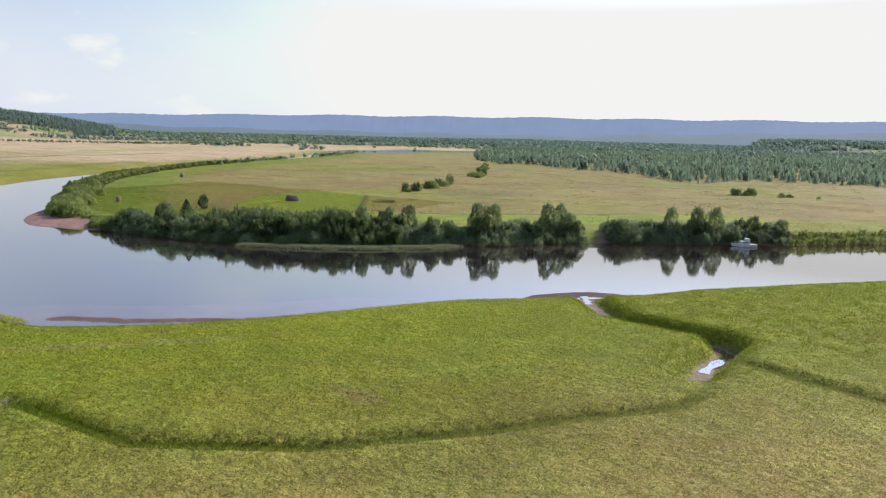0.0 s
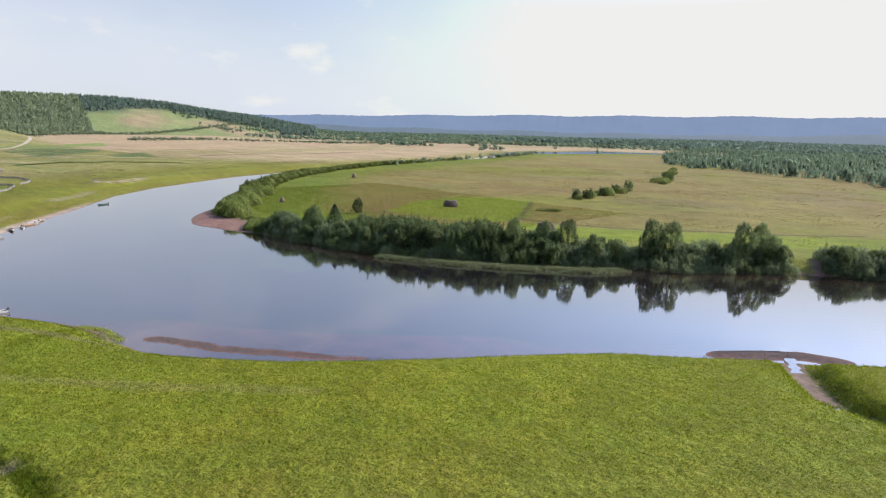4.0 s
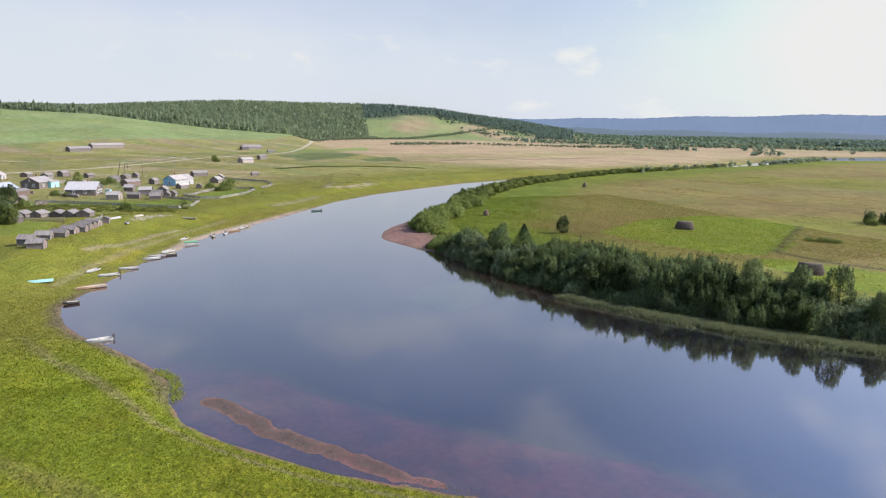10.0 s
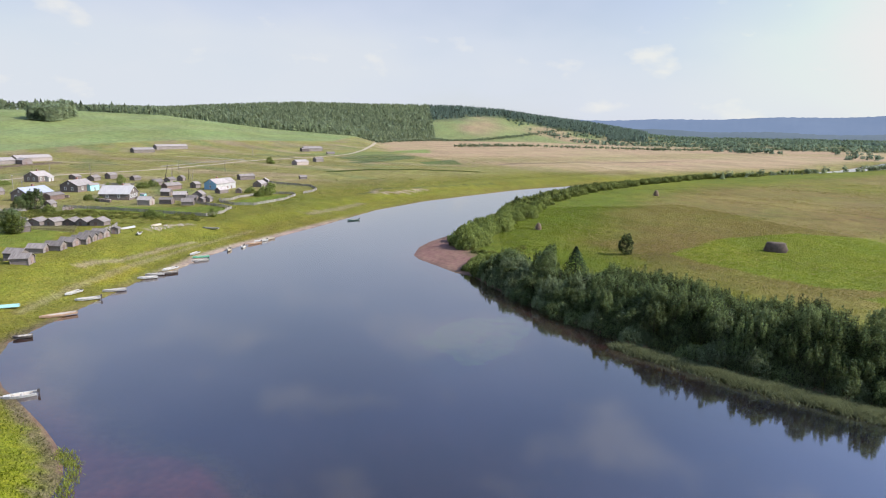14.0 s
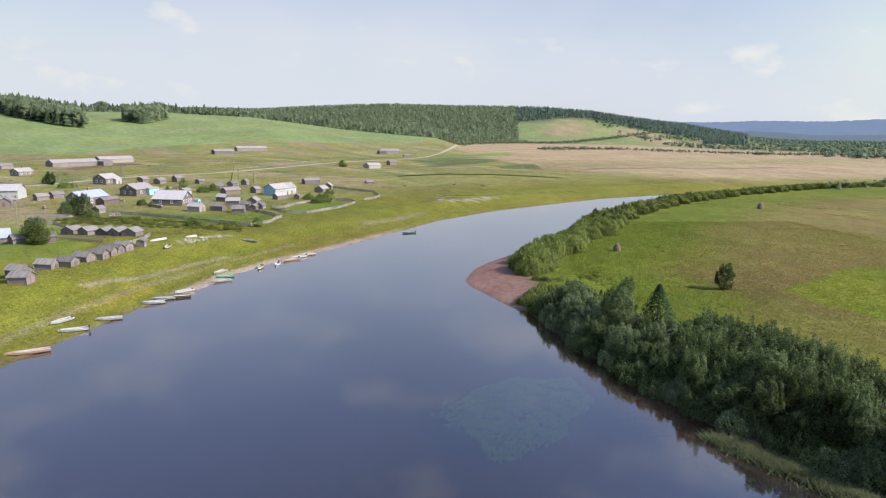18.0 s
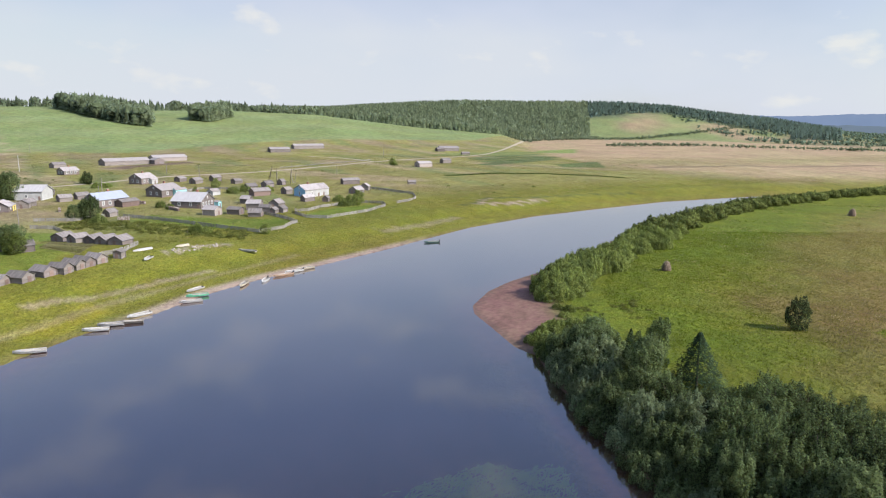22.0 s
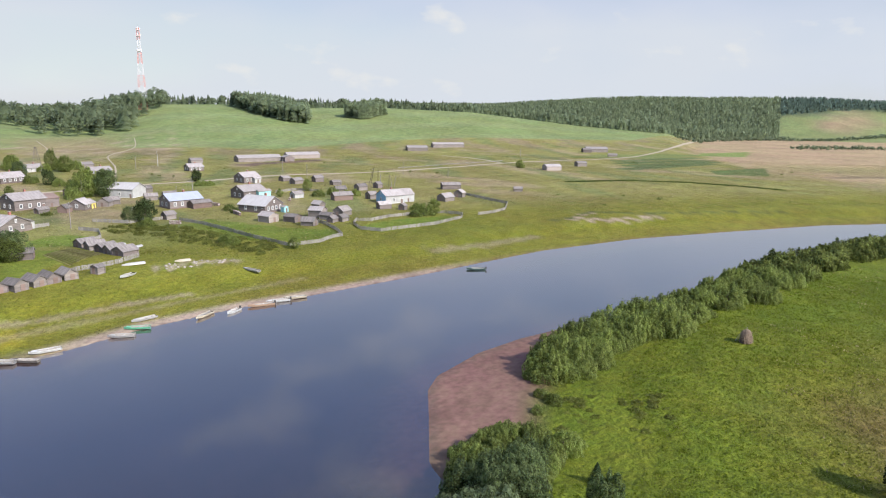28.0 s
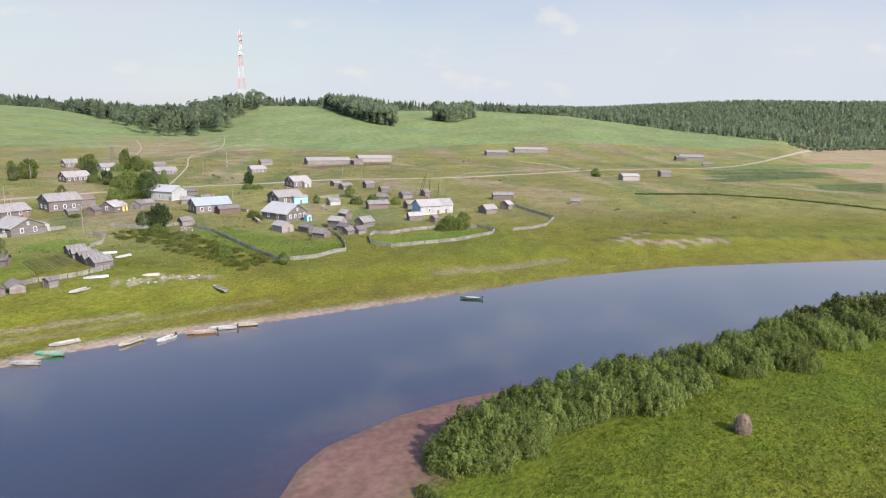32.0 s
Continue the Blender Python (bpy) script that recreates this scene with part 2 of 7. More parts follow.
    shoal = 1.7 * np.exp(-(line_distance(x, y, [(-119, 83), (-92, 103), (-77, 116)]) / 11) ** 2) * (1 - np.exp(-d / 3))
    bed = np.minimum(bed + shoal, -np.minimum(0.06 * d, 0.15)) + bar * smooth(0, 3, d)
    shelf = smooth(-196, -184, x) * smooth(-84, -94, x) * smooth(120, 135, y) * inner
    bed = bed * (1 - shelf) - shelf * (np.minimum(0.05 + 0.012 * d, 0.14) + 0.35 * np.clip(d - np.interp(x, [-190, -160, -150, -135, -118, -95], [4.0, 5.5, 6.0, 4.4, 4.6, 4.4]), 0, 9) + 0.03 * waves(x, y, 4, 94))
    mat = np.exp(-(((x + 164.5) / 11) ** 2 + ((y - 137) / 8) ** 2) ** 2)
    bed = bed * (1 - mat) - (0.10 - 0.04 * waves(x, y, 4, 91)) * mat
    return np.where(wet, bed, np.maximum(z, 0.03 * np.minimum(d, 10)))


def ground_at(x, y):
    return float(ground_height(np.array([x]), np.array([y]))[0])

# ---- materials ----
def material(name, base, rough=0.8, metal=0.0, second=None, scale=4.0, bump=0.0, bump_scale=30.0, spread=0.25, detail=6.0, random_value=0.0, stretch=None):
    """A procedural surface: base and second colour mixed by noise at two scales, with fine relief."""
    m = bpy.data.materials.new(name)
    m.use_nodes = True
    n, l = m.node_tree.nodes, m.node_tree.links
    p = n["Principled BSDF"]
    p.inputs["Roughness"].default_value, p.inputs["Metallic"].default_value = rough, metal
    p.inputs["Specular IOR Level"].default_value = 0.3
    co = n.new("ShaderNodeTexCoord")
    big, fine = n.new("ShaderNodeTexNoise"), n.new("ShaderNodeTexNoise")
    big.inputs["Scale"].default_value, fine.inputs["Scale"].default_value = scale, scale * 9
    big.inputs["Detail"].default_value = detail
    place = co.outputs["Object"]
    if stretch:
        along_grain = n.new("ShaderNodeMapping")
        along_grain.inputs["Scale"].default_value = stretch
        l.new(place, along_grain.inputs["Vector"])
        place = along_grain.outputs[0]
    l.new(place, big.inputs["Vector"]), l.new(place, fine.inputs["Vector"])
    add = n.new("ShaderNodeMath")
    add.operation = "MULTIPLY_ADD"
    l.new(fine.outputs["Fac"], add.inputs[0])
    add.inputs[1].default_value = 0.6
    l.new(big.outputs["Fac"], add.inputs[2])
    ramp = n.new("ShaderNodeMapRange")
    ramp.inputs["From Min"].default_value, ramp.inputs["From Max"].default_value = 0.8 - spread, 0.8 + spread
    l.new(add.outputs[0], ramp.inputs["Value"])
    mix = n.new("ShaderNodeMix")
    mix.data_type = "RGBA"
    mix.inputs["A"].default_value = (*base, 1)
    mix.inputs["B"].default_value = (*(second or [0.6 * c for c in base]), 1)
    l.new(ramp.outputs[0], mix.inputs["Factor"])
    colour = mix.outputs["Result"]
    if random_value:
        info, hsv, span = n.new("ShaderNodeObjectInfo"), n.new("ShaderNodeHueSaturation"), n.new("ShaderNodeMapRange")
        span.inputs["To Min"].default_value, span.inputs["To Max"].default_value = 1 - random_value, 1 + random_value
        l.new(info.outputs["Random"], span.inputs["Value"]), l.new(span.outputs[0], hsv.inputs["Value"])
        l.new(colour, hsv.inputs["Color"])
        colour = hsv.outputs["Color"]
    l.new(colour, p.inputs["Base Color"])
    if bump:
        b, t = n.new("ShaderNodeBump"), n.new("ShaderNodeTexNoise")
        t.inputs["Scale"].default_value = bump_scale
        l.new(place, t.inputs["Vector"]), l.new(t.outputs["Fac"], b.inputs["Height"])
        b.inputs["Strength"].default_value, b.inputs["Distance"].default_value = bump, 0.05
        l.new(b.outputs[0], p.inputs["Normal"])
    return m


def leaf_material(name, base, second, shine=0.35, island=0.0):
    """Leaves: colour varies by clump and by plant, and light passes through."""
    m = material(name, base, 0.7, second=second, scale=0.35, spread=0.3, random_value=0.26)
    n, l = m.node_tree.nodes, m.node_tree.links
    p = n["Principled BSDF"]
    p.inputs["Specular IOR Level"].default_value = shine
    if island:
        geo, span, hsv = n.new("ShaderNodeNewGeometry"), n.new("ShaderNodeMapRange"), n.new("ShaderNodeHueSaturation")
        span.inputs["To Min"].default_value, span.inputs["To Max"].default_value = 1 - island, 1 + island
        l.new(geo.outputs["Random Per Island"], span.inputs["Value"]), l.new(span.outputs[0], hsv.inputs["Value"])
        l.new(p.inputs["Base Color"].links[0].from_socket, hsv.inputs["Color"])
        l.new(hsv.outputs["Color"], p.inputs["Base Color"])
    tr, mx = n.new("ShaderNodeBsdfTranslucent"), n.new("ShaderNodeMixShader")
    lit = n.new("ShaderNodeHueSaturation")
    lit.inputs["Hue"].default_value, lit.inputs["Value"].default_value = 0.49, 1.35
    l.new(p.inputs["Base Color"].links[0].from_socket, lit.inputs["Color"]), l.new(lit.outputs[0], tr.inputs["Color"])
    mx.inputs["Fac"].default_value = 0.6
    l.new(p.outputs[0], mx.inputs[1]), l.new(tr.outputs[0], mx.inputs[2])
    # a spray has gaps between its leaves
    gaps, clear = n.new("ShaderNodeMixShader"), n.new("ShaderNodeBsdfTransparent")
    gaps.inputs["Fac"].default_value = 0.28
    l.new(mx.outputs[0], gaps.inputs[1]), l.new(clear.outputs[0], gaps.inputs[2])
    l.new(gaps.outputs[0], n["Material Output"].inputs["Surface"])
    return m


def ground_material():
    """Turf, hay, sand and mud: the kind of ground is stored at the points of the sheet; grain and tussocks come from noise."""
    m = bpy.data.materials.new("ground")
    m.use_nodes = True
    n, l = m.node_tree.nodes, m.node_tree.links
    p = n["Principled BSDF"]
    p.inputs["Roughness"].default_value, p.inputs["Specular IOR Level"].default_value = 0.9, 0.15
    kind = n.new("ShaderNodeAttribute")
    kind.attribute_name = "cover"
    co = n.new("ShaderNodeNewGeometry")
    colour = kind.outputs["Color"]
    for scale, low, high, warm in ((0.02, 0.86, 1.14, 0.012), (0.16, 0.84, 1.16, 0.010), (0.9, 0.80, 1.20, 0.008), (4.5, 0.66, 1.34, 0.0)):
        t, r, h = n.new("ShaderNodeTexNoise"), n.new("ShaderNodeMapRange"), n.new("ShaderNodeHueSaturation")
        t.inputs["Scale"].default_value, t.inputs["Detail"].default_value = scale, 5
        lie = n.new("ShaderNodeMapping")
        lie.inputs["Rotation"].default_value = (0, 0, 0.55)
        lie.inputs["Scale"].default_value = (0.75, 1.15, 1) if scale < 0.5 else (1, 1, 1)
        l.new(co.outputs["Position"], lie.inputs["Vector"]), l.new(lie.outputs[0], t.inputs["Vector"]), l.new(t.outputs["Fac"], r.inputs["Value"])
        r.inputs["From Min"].default_value, r.inputs["From Max"].default_value = 0.3, 0.7
        r.inputs["To Min"].default_value, r.inputs["To Max"].default_value = low, high
        if scale > 2:
            even = n.new("ShaderNodeMix")
            even.inputs["A"].default_value = 1.0
            l.new(kind.outputs["Alpha"], even.inputs["Factor"]), l.new(r.outputs[0], even.inputs["B"]), l.new(even.outputs[0], h.inputs["Value"])
        else:
            l.new(r.outputs[0], h.inputs["Value"])
        l.new(colour, h.inputs["Color"])
        if warm:
            t2, r2 = n.new("ShaderNodeTexNoise"), n.new("ShaderNodeMapRange")
            t2.inputs["Scale"].default_value = scale * 0.7
            l.new(co.outputs["Position"], t2.inputs["Vector"]), l.new(t2.outputs["Color"], r2.inputs["Value"])
            r2.inputs["From Min"].default_value, r2.inputs["From Max"].default_value = 0.3, 0.7
            r2.inputs["To Min"].default_value, r2.inputs["To Max"].default_value = 0.5 - warm * 2, 0.5 + warm
            l.new(r2.outputs[0], h.inputs["Hue"])
        colour = h.outputs["Color"]
    # dry stalks and pale tussocks, thicker in patches
    t, t2, r, r2, q, mix = n.new("ShaderNodeTexNoise"), n.new("ShaderNodeTexNoise"), n.new("ShaderNodeMapRange"), n.new("ShaderNodeMapRange"), n.new("ShaderNodeMath"), n.new("ShaderNodeMix")
    for tx, scale in ((t, 0.55), (t2, 0.03)):
        tx.inputs["Scale"].default_value, tx.inputs["Detail"].default_value, tx.inputs["Roughness"].default_value = scale, 7, 0.68
        l.new(co.outputs["Position"], tx.inputs["Vector"])
    for rr, tx, lo, hi, a, b in ((r, t, 0.52, 0.72, 0.0, 0.75), (r2, t2, 0.4, 0.62, 0.1, 1.0)):
        l.new(tx.outputs["Fac"], rr.inputs["Value"])
        rr.inputs["From Min"].default_value, rr.inputs["From Max"].default_value = lo, hi
        rr.inputs["To Min"].default_value, rr.inputs["To Max"].default_value = a, b
    q.operation, mix.data_type = "MULTIPLY", "RGBA"
    grass = n.new("ShaderNodeMath")
    grass.operation = "MULTIPLY"
    l.new(r.outputs[0], q.inputs[0]), l.new(r2.outputs[0], q.inputs[1]), l.new(q.outputs[0], grass.inputs[0])
    l.new(kind.outputs["Alpha"], grass.inputs[1]), l.new(grass.outputs[0], mix.inputs["Factor"])
    straw = n.new("ShaderNodeHueSaturation")
    straw.inputs["Hue"].default_value, straw.inputs["Saturation"].default_value, straw.inputs["Value"].default_value = 0.485, 0.92, 1.28
    l.new(colour, straw.inputs["Color"]), l.new(colour, mix.inputs["A"]), l.new(straw.outputs[0], mix.inputs["B"])
    l.new(mix.outputs["Result"], p.inputs["Base Color"])
    b, t = n.new("ShaderNodeBump"), n.new("ShaderNodeTexNoise")
    t.inputs["Scale"].default_value, t.inputs["Detail"].default_value, t.inputs["Roughness"].default_value = 1.0, 7, 0.62
    l.new(co.outputs["Position"], t.inputs["Vector"]), l.new(t.outputs["Fac"], b.inputs["Height"])
    b.inputs["Distance"].default_value = 0.8
    rise = n.new("ShaderNodeMapRange")
    rise.inputs["To Min"].default_value, rise.inputs["To Max"].default_value = 0.03, 1.0
    l.new(kind.outputs["Alpha"], rise.inputs["Value"]), l.new(rise.outputs[0], b.inputs["Strength"])
    l.new(b.outputs[0], p.inputs["Normal"])
    return m


def water_material():
    """Peaty river water: a mirror that strengthens towards the horizon, over murky blue-brown depth and a dim view of the bed."""
    m = bpy.data.materials.new("river_water")
    m.use_nodes = True
    n, l = m.node_tree.nodes, m.node_tree.links
    n.remove(n["Principled BSDF"])
    murk, tr, depth = n.new("ShaderNodeBsdfDiffuse"), n.new("ShaderNodeBsdfTransparent"), n.new("ShaderNodeMixShader")
    murk.inputs["Color"].default_value = (0.020, 0.023, 0.032, 1)
    tr.inputs["Color"].default_value = (0.80, 0.56, 0.44, 1)
    depth.inputs["Fac"].default_value = 0.55
    gloss, fres, top = n.new("ShaderNodeBsdfGlossy"), n.new("ShaderNodeLayerWeight"), n.new("ShaderNodeMixShader")
    gloss.inputs["Roughness"].default_value, fres.inputs["Blend"].default_value = 0.05, 0.5
    power = n.new("ShaderNodeMath")
    power.operation = "POWER"
    power.inputs[1].default_value = 1.85
    l.new(fres.outputs["Facing"], power.inputs[0])
    co, t, t2, add, b = n.new("ShaderNodeNewGeometry"), n.new("ShaderNodeTexNoise"), n.new("ShaderNodeTexNoise"), n.new("ShaderNodeMath"), n.new("ShaderNodeBump")
    t.inputs["Scale"].default_value, t.inputs["Detail"].default_value = 0.9, 3
    t2.inputs["Scale"].default_value, t2.inputs["Detail"].default_value = 0.05, 4
    add.operation = "MULTIPLY"
    l.new(co.outputs["Position"], t.inputs["Vector"]), l.new(co.outputs["Position"], t2.inputs["Vector"])
    l.new(t.outputs["Fac"], add.inputs[0]), l.new(t2.outputs["Fac"], add.inputs[1]), l.new(add.outputs[0], b.inputs["Height"])
    b.inputs["Strength"].default_value, b.inputs["Distance"].default_value = 0.014, 0.12
    l.new(b.outputs[0], gloss.inputs["Normal"]), l.new(b.outputs[0], fres.inputs["Normal"])
    l.new(murk.outputs[0], depth.inputs[1]), l.new(tr.outputs[0], depth.inputs[2])
    l.new(power.outputs[0], top.inputs["Fac"]), l.new(depth.outputs[0], top.inputs[1]), l.new(gloss.outputs[0], top.inputs[2])
    l.new(top.outputs[0], n["Material Output"].inputs["Surface"])
    return m


GROUND, WATER = ground_material(), water_material()
WILLOW = leaf_material("willow_leaves", (0.150, 0.200, 0.050), (0.232, 0.272, 0.088), 0.08, 0.45)
ALDER = leaf_material("alder_leaves", (0.100, 0.142, 0.058), (0.174, 0.216, 0.094), 0.08, 0.5)
SILVER = leaf_material("silvery_willow_leaves", (0.132, 0.174, 0.088), (0.214, 0.254, 0.136), 0.08, 0.5)
THICKET = leaf_material("thicket_leaves", (0.070, 0.103, 0.040), (0.122, 0.158, 0.064), 0.08, 0.5)
WEEDS = leaf_material("rank_weeds", (0.150, 0.180, 0.040), (0.225, 0.235, 0.072), 0.06, 0.4)
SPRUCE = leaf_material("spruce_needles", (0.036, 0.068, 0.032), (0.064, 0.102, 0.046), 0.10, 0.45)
# paler than real foliage: haze over the far hill put into leaf colour
HAZED_WOODS = leaf_material("far_woods_hazed", (0.150, 0.196, 0.120), (0.228, 0.272, 0.152), 0.05, 0.4)
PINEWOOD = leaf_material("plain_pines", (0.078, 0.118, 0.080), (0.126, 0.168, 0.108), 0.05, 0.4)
# bluer and darker needles: the air before the far ridge put into leaf colour
HAZED_SPRUCE = leaf_material("far_spruces_hazed", (0.082, 0.122, 0.100), (0.120, 0.162, 0.124), 0.05, 0.3)
BARK = material("bark", (0.10, 0.075, 0.055), 0.9, second=(0.05, 0.04, 0.032), scale=3, bump=0.5)

# ---- helpers for things ----
def part(name, bm, mat, parent=None, label="", m=None):
    """Links a bmesh as one mesh object under a thing or a part."""
    me = bpy.data.meshes.new(name)
    bm.to_mesh(me)
    bm.free()
    me.materials.append(mat)
    ob = new(name, me)
    if parent is not None:
        ob.parent = parent
    if m is not None:
        ob.matrix_basis = m
    return tagged(ob, label)


def share(name, me, parent, m, label=""):
    ob = new(name, me)
    ob.parent = parent
    ob.matrix_basis = m
    return tagged(ob, label)


def sheet(name, verts, faces, mat, smooth_faces=True):
    """A large mesh from arrays: verts (n, 3), faces (m, 3 or 4)."""
    verts, faces = np.asarray(verts, np.float32), np.asarray(faces, np.int32)
    me = bpy.data.meshes.new(name)
    me.vertices.add(len(verts))
    me.vertices.foreach_set("co", verts.ravel())
    k = faces.shape[1]
    me.loops.add(faces.size)
    me.loops.foreach_set("vertex_index", faces.ravel())
    me.polygons.add(len(faces))
    me.polygons.foreach_set("loop_start", np.arange(0, faces.size, k, dtype=np.int32))
    me.polygons.foreach_set("use_smooth", np.full(len(faces), smooth_faces))
    me.materials.append(mat)
    me.update(calc_edges=True)
    me.validate()
    return me


def grid_faces(nx, ny):
    a = (np.arange(ny - 1)[:, None] * nx + np.arange(nx - 1)[None, :]).ravel()
    return np.stack([a, a + 1, a + nx + 1, a + nx], 1)


def steps(*spans):
    """Grid lines: from, to, step ..., then growing outwards to the horizon."""
    lines = np.concatenate([np.arange(a, b, s) for a, b, s in spans])
    low, high, gap = [], [], 14.0
    while lines[0] - sum(low) > -4700:
        low.append(gap)
        gap *= 1.11
    gap = 10.0
    while lines[-1] + sum(high) < 4700:
        high.append(gap)
        gap *= 1.11
    return np.concatenate([lines[0] - np.cumsum(low)[::-1], lines, lines[-1] + np.cumsum(high)])


# ---- ground ----
BRIGHT, MEADOW, STRAW, HAYPLAIN = (0.128, 0.158, 0.010), (0.134, 0.144, 0.020), (0.235, 0.205, 0.056), (0.292, 0.232, 0.122)
CROP, SHOREGRASS, SAND, MUD, DIMMED_BED = (0.148, 0.198, 0.070), (0.135, 0.148, 0.016), (0.170, 0.106, 0.076), (0.190, 0.108, 0.078), (0.045, 0.030, 0.024)


GARDEN_A = [(-257, 20), (-288, 5), (-299, 20), (-288, 36), (-262, 32)]
GARDEN_B = [(-364, 85), (-362, 95), (-370, 100), (-384, 109), (-402, 115), (-405, 108), (-390, 92), (-376, 85)]
GARDEN_C = [(-351, 22), (-366, 25), (-361, 49), (-358, 69), (-361, 76), (-350, 84), (-338, 78), (-333, 61), (-340, 43)]
GARDEN_D = [(-299, 5), (-313, -5), (-323, -2), (-325, 9), (-316, 17), (-308, 17)]
STRIP_A = [(-800, 132), (-860, 170), (-927, 300), (-818, 228)]
STRIP_B = [(-688, 255), (-735, 305), (-655, 290), (-650, 253)]


def cover_colours(x, y, z):
    do, di = line_distance(x, y, OUTER), line_distance(x, y, INNER)
    wet, d, inner = inside(x, y, RIVER), np.minimum(do, di), di < do
    az, r = polar(x, y)
    w = waves(x, y, 55, 21) * 0.5 + waves(x, y, 17, 22) * 0.3
    big = waves(x, y, 210, 23)
    col = np.zeros((*np.shape(x), 3))

    def lay(rgb, k):
        k = np.clip(k, 0, 1)[..., None]
        col[...] = col * (1 - k) + np.array(rgb) * k

    lay(MEADOW, np.ones_like(x))
    # near bank: lush strip along the water, straw-coloured field behind the ditch
    g = line_distance(x, y, DITCH + SWALE)
    behind = smooth(0, 18, (-0.55 * (x + 72) - 0.83 * (y - 46)) + 26) * (~inner) * smooth(-150, -110, x)
    lay(BRIGHT, (~inner) * smooth(-170, -130, x) * smooth(75, 25, d + 8 * w))
    lay(STRAW, 0.75 * (~inner) * smooth(-140, -100, x) * smooth(55, 95, d + 10 * w))
    lay((0.170, 0.155, 0.060), (~inner) * 0.75 * smooth(1.3, 0.4, line_distance(x, y, [(-155.9, 46.5), (-136.2, 54.3), (-126.8, 60.3), (-110.2, 69.2), (-99.3, 76.7), (-91.8, 82.2), (-81.7, 93.1), (-73.9, 103.6), (-60.2, 123.6)])))
    lay((0.165, 0.162, 0.040), (~inner) * 0.5 * smooth(2.2, 0.7, line_distance(x, y, [(-112, 44), (-103.9, 51.8), (-96.5, 58.1), (-87.4, 66.5), (-81.4, 73.1), (-72, 82)]) + 1.2 * w))
    lay((0.150, 0.112, 0.036), (~inner) * 0.6 * smooth(1.0, 0.3, np.hypot((x + 37) / 7, (y - 70) / 2.6) + 0.5 * waves(x, y, 5, 87)))
    lay((0.150, 0.112, 0.084), (~inner) * smooth(2.2, 1.2, line_distance(x, y, CREEK) + 0.5 * w) * smooth(108, 114, y))
    # village: yellow-green shore meadow, mixed rough grass above
    vil = (~inner) * smooth(-130, -175, x)
    lay(SHOREGRASS, vil * smooth(30, 22, d + 4 * w) * smooth(800, 300, y))
    lay((0.165, 0.160, 0.024), vil * 0.6 * smooth(14, 6, np.abs(d - 7) + 6 * w + 4 * waves(x, y, 11, 74)) * smooth(500, 300, y))
    lay((0.212, 0.205, 0.066), vil * smooth(45, 110, d) * (0.75 + 0.25 * w))
    streak = waves(x + 0.55 * y, 4.5 * (y - 0.55 * x), 260, 61)
    lay((0.270, 0.225, 0.125), vil * smooth(70, 150, d) * smooth(0.05, 0.55, streak + 0.5 * waves(x, y, 40, 62)) * 0.7)
    lay((0.115, 0.145, 0.050), vil * smooth(60, 120, d) * smooth(0.1, 0.55, waves(x + 0.5 * y, 4 * (y - 0.5 * x), 190, 63) + 0.4 * waves(x, y, 25, 64)) * 0.75)
    lay((0.300, 0.245, 0.170), vil * 0.85 * smooth(7, 2, line_distance(x, y, [(-434, 192), (-420, 176), (-412, 160), (-430, 164)]) + 7 * waves(x, y, 9, 75) + 3))
    lay((0.070, 0.085, 0.025), vil * 0.8 * smooth(3.0, 0.8, line_distance(x, y, [(-408, 152), (-418, 158), (-436, 166), (-440, 190), (-452, 214), (-470, 250)]) + 2.5 * waves(x, y, 12, 76)))
    lay((0.300, 0.255, 0.180), vil * 0.8 * smooth(3.5, 1.0, line_distance(x, y, [(-305, 71), (-297, 64), (-288, 60)]) + 3 * waves(x, y, 5, 83) + 1))
    lay((0.300, 0.265, 0.020), vil * 0.5 * smooth(6, 1, line_distance(x, y, [(-240, 62), (-226, 57)]) + 4 * waves(x, y, 9, 65)))
    lay((0.255, 0.215, 0.130), vil * 0.4 * smooth(1.8, 0.6, line_distance(x, y, [(-200, 46), (-222, 52), (-245, 61), (-275, 77), (-300, 93)]) + 1.2 * w))
    base_r = np.interp(az, [83, 84, 88, 97, 106, 115, 120, 127, 140, 146, 160], [1250, 1160, 916, 838, 800, 735, 690, 715, 727, 729, 720])
    lay((0.200, 0.170, 0.085), vil * 0.7 * smooth(-130, -60, r - base_r + 25 * w) * smooth(0.1, 0.6, streak + 0.6 * waves(x, y, 22, 66) + 0.3))
    lay(CROP, vil * smooth(-4, 8, r - base_r + 8 * w) * smooth(83, 84.5, az) * smooth(1700, 1500, r))
    lay((0.160, 0.205, 0.085), vil * 0.8 * smooth(-4, 8, r - base_r) * smooth(83, 84.5, az) * smooth(0.0, 0.5, np.sin(0.055 * (0.8 * x + 0.6 * y) + 2 * w)))
    lay((0.215, 0.195, 0.088), vil * smooth(600, 660, r) * smooth(4.5, 2.0, np.abs(az - 135 + 1.5 * w)) * smooth(900, 800, r))
    lay((0.300, 0.250, 0.160), vil * 0.8 * smooth(520, 600, r) * smooth(9, 5, np.abs(az - 133)) * smooth(880, 780, r) * smooth(0.28, 0.1, np.abs(waves(x + 0.4 * y, 2.2 * (y - 0.4 * x), 120, 81))) * smooth(-0.2, 0.3, waves(x, y, 60, 82)))
    lay(HAYPLAIN, (~inner) * smooth(84.5, 82, az + 0.7 * w) * smooth(-30, 50, d + 25 * w - np.interp(az, [45, 61, 68, 79, 84], [20, 45, 85, 200, 480])) * smooth(215, 260, y) * smooth(1900, 1700, r))
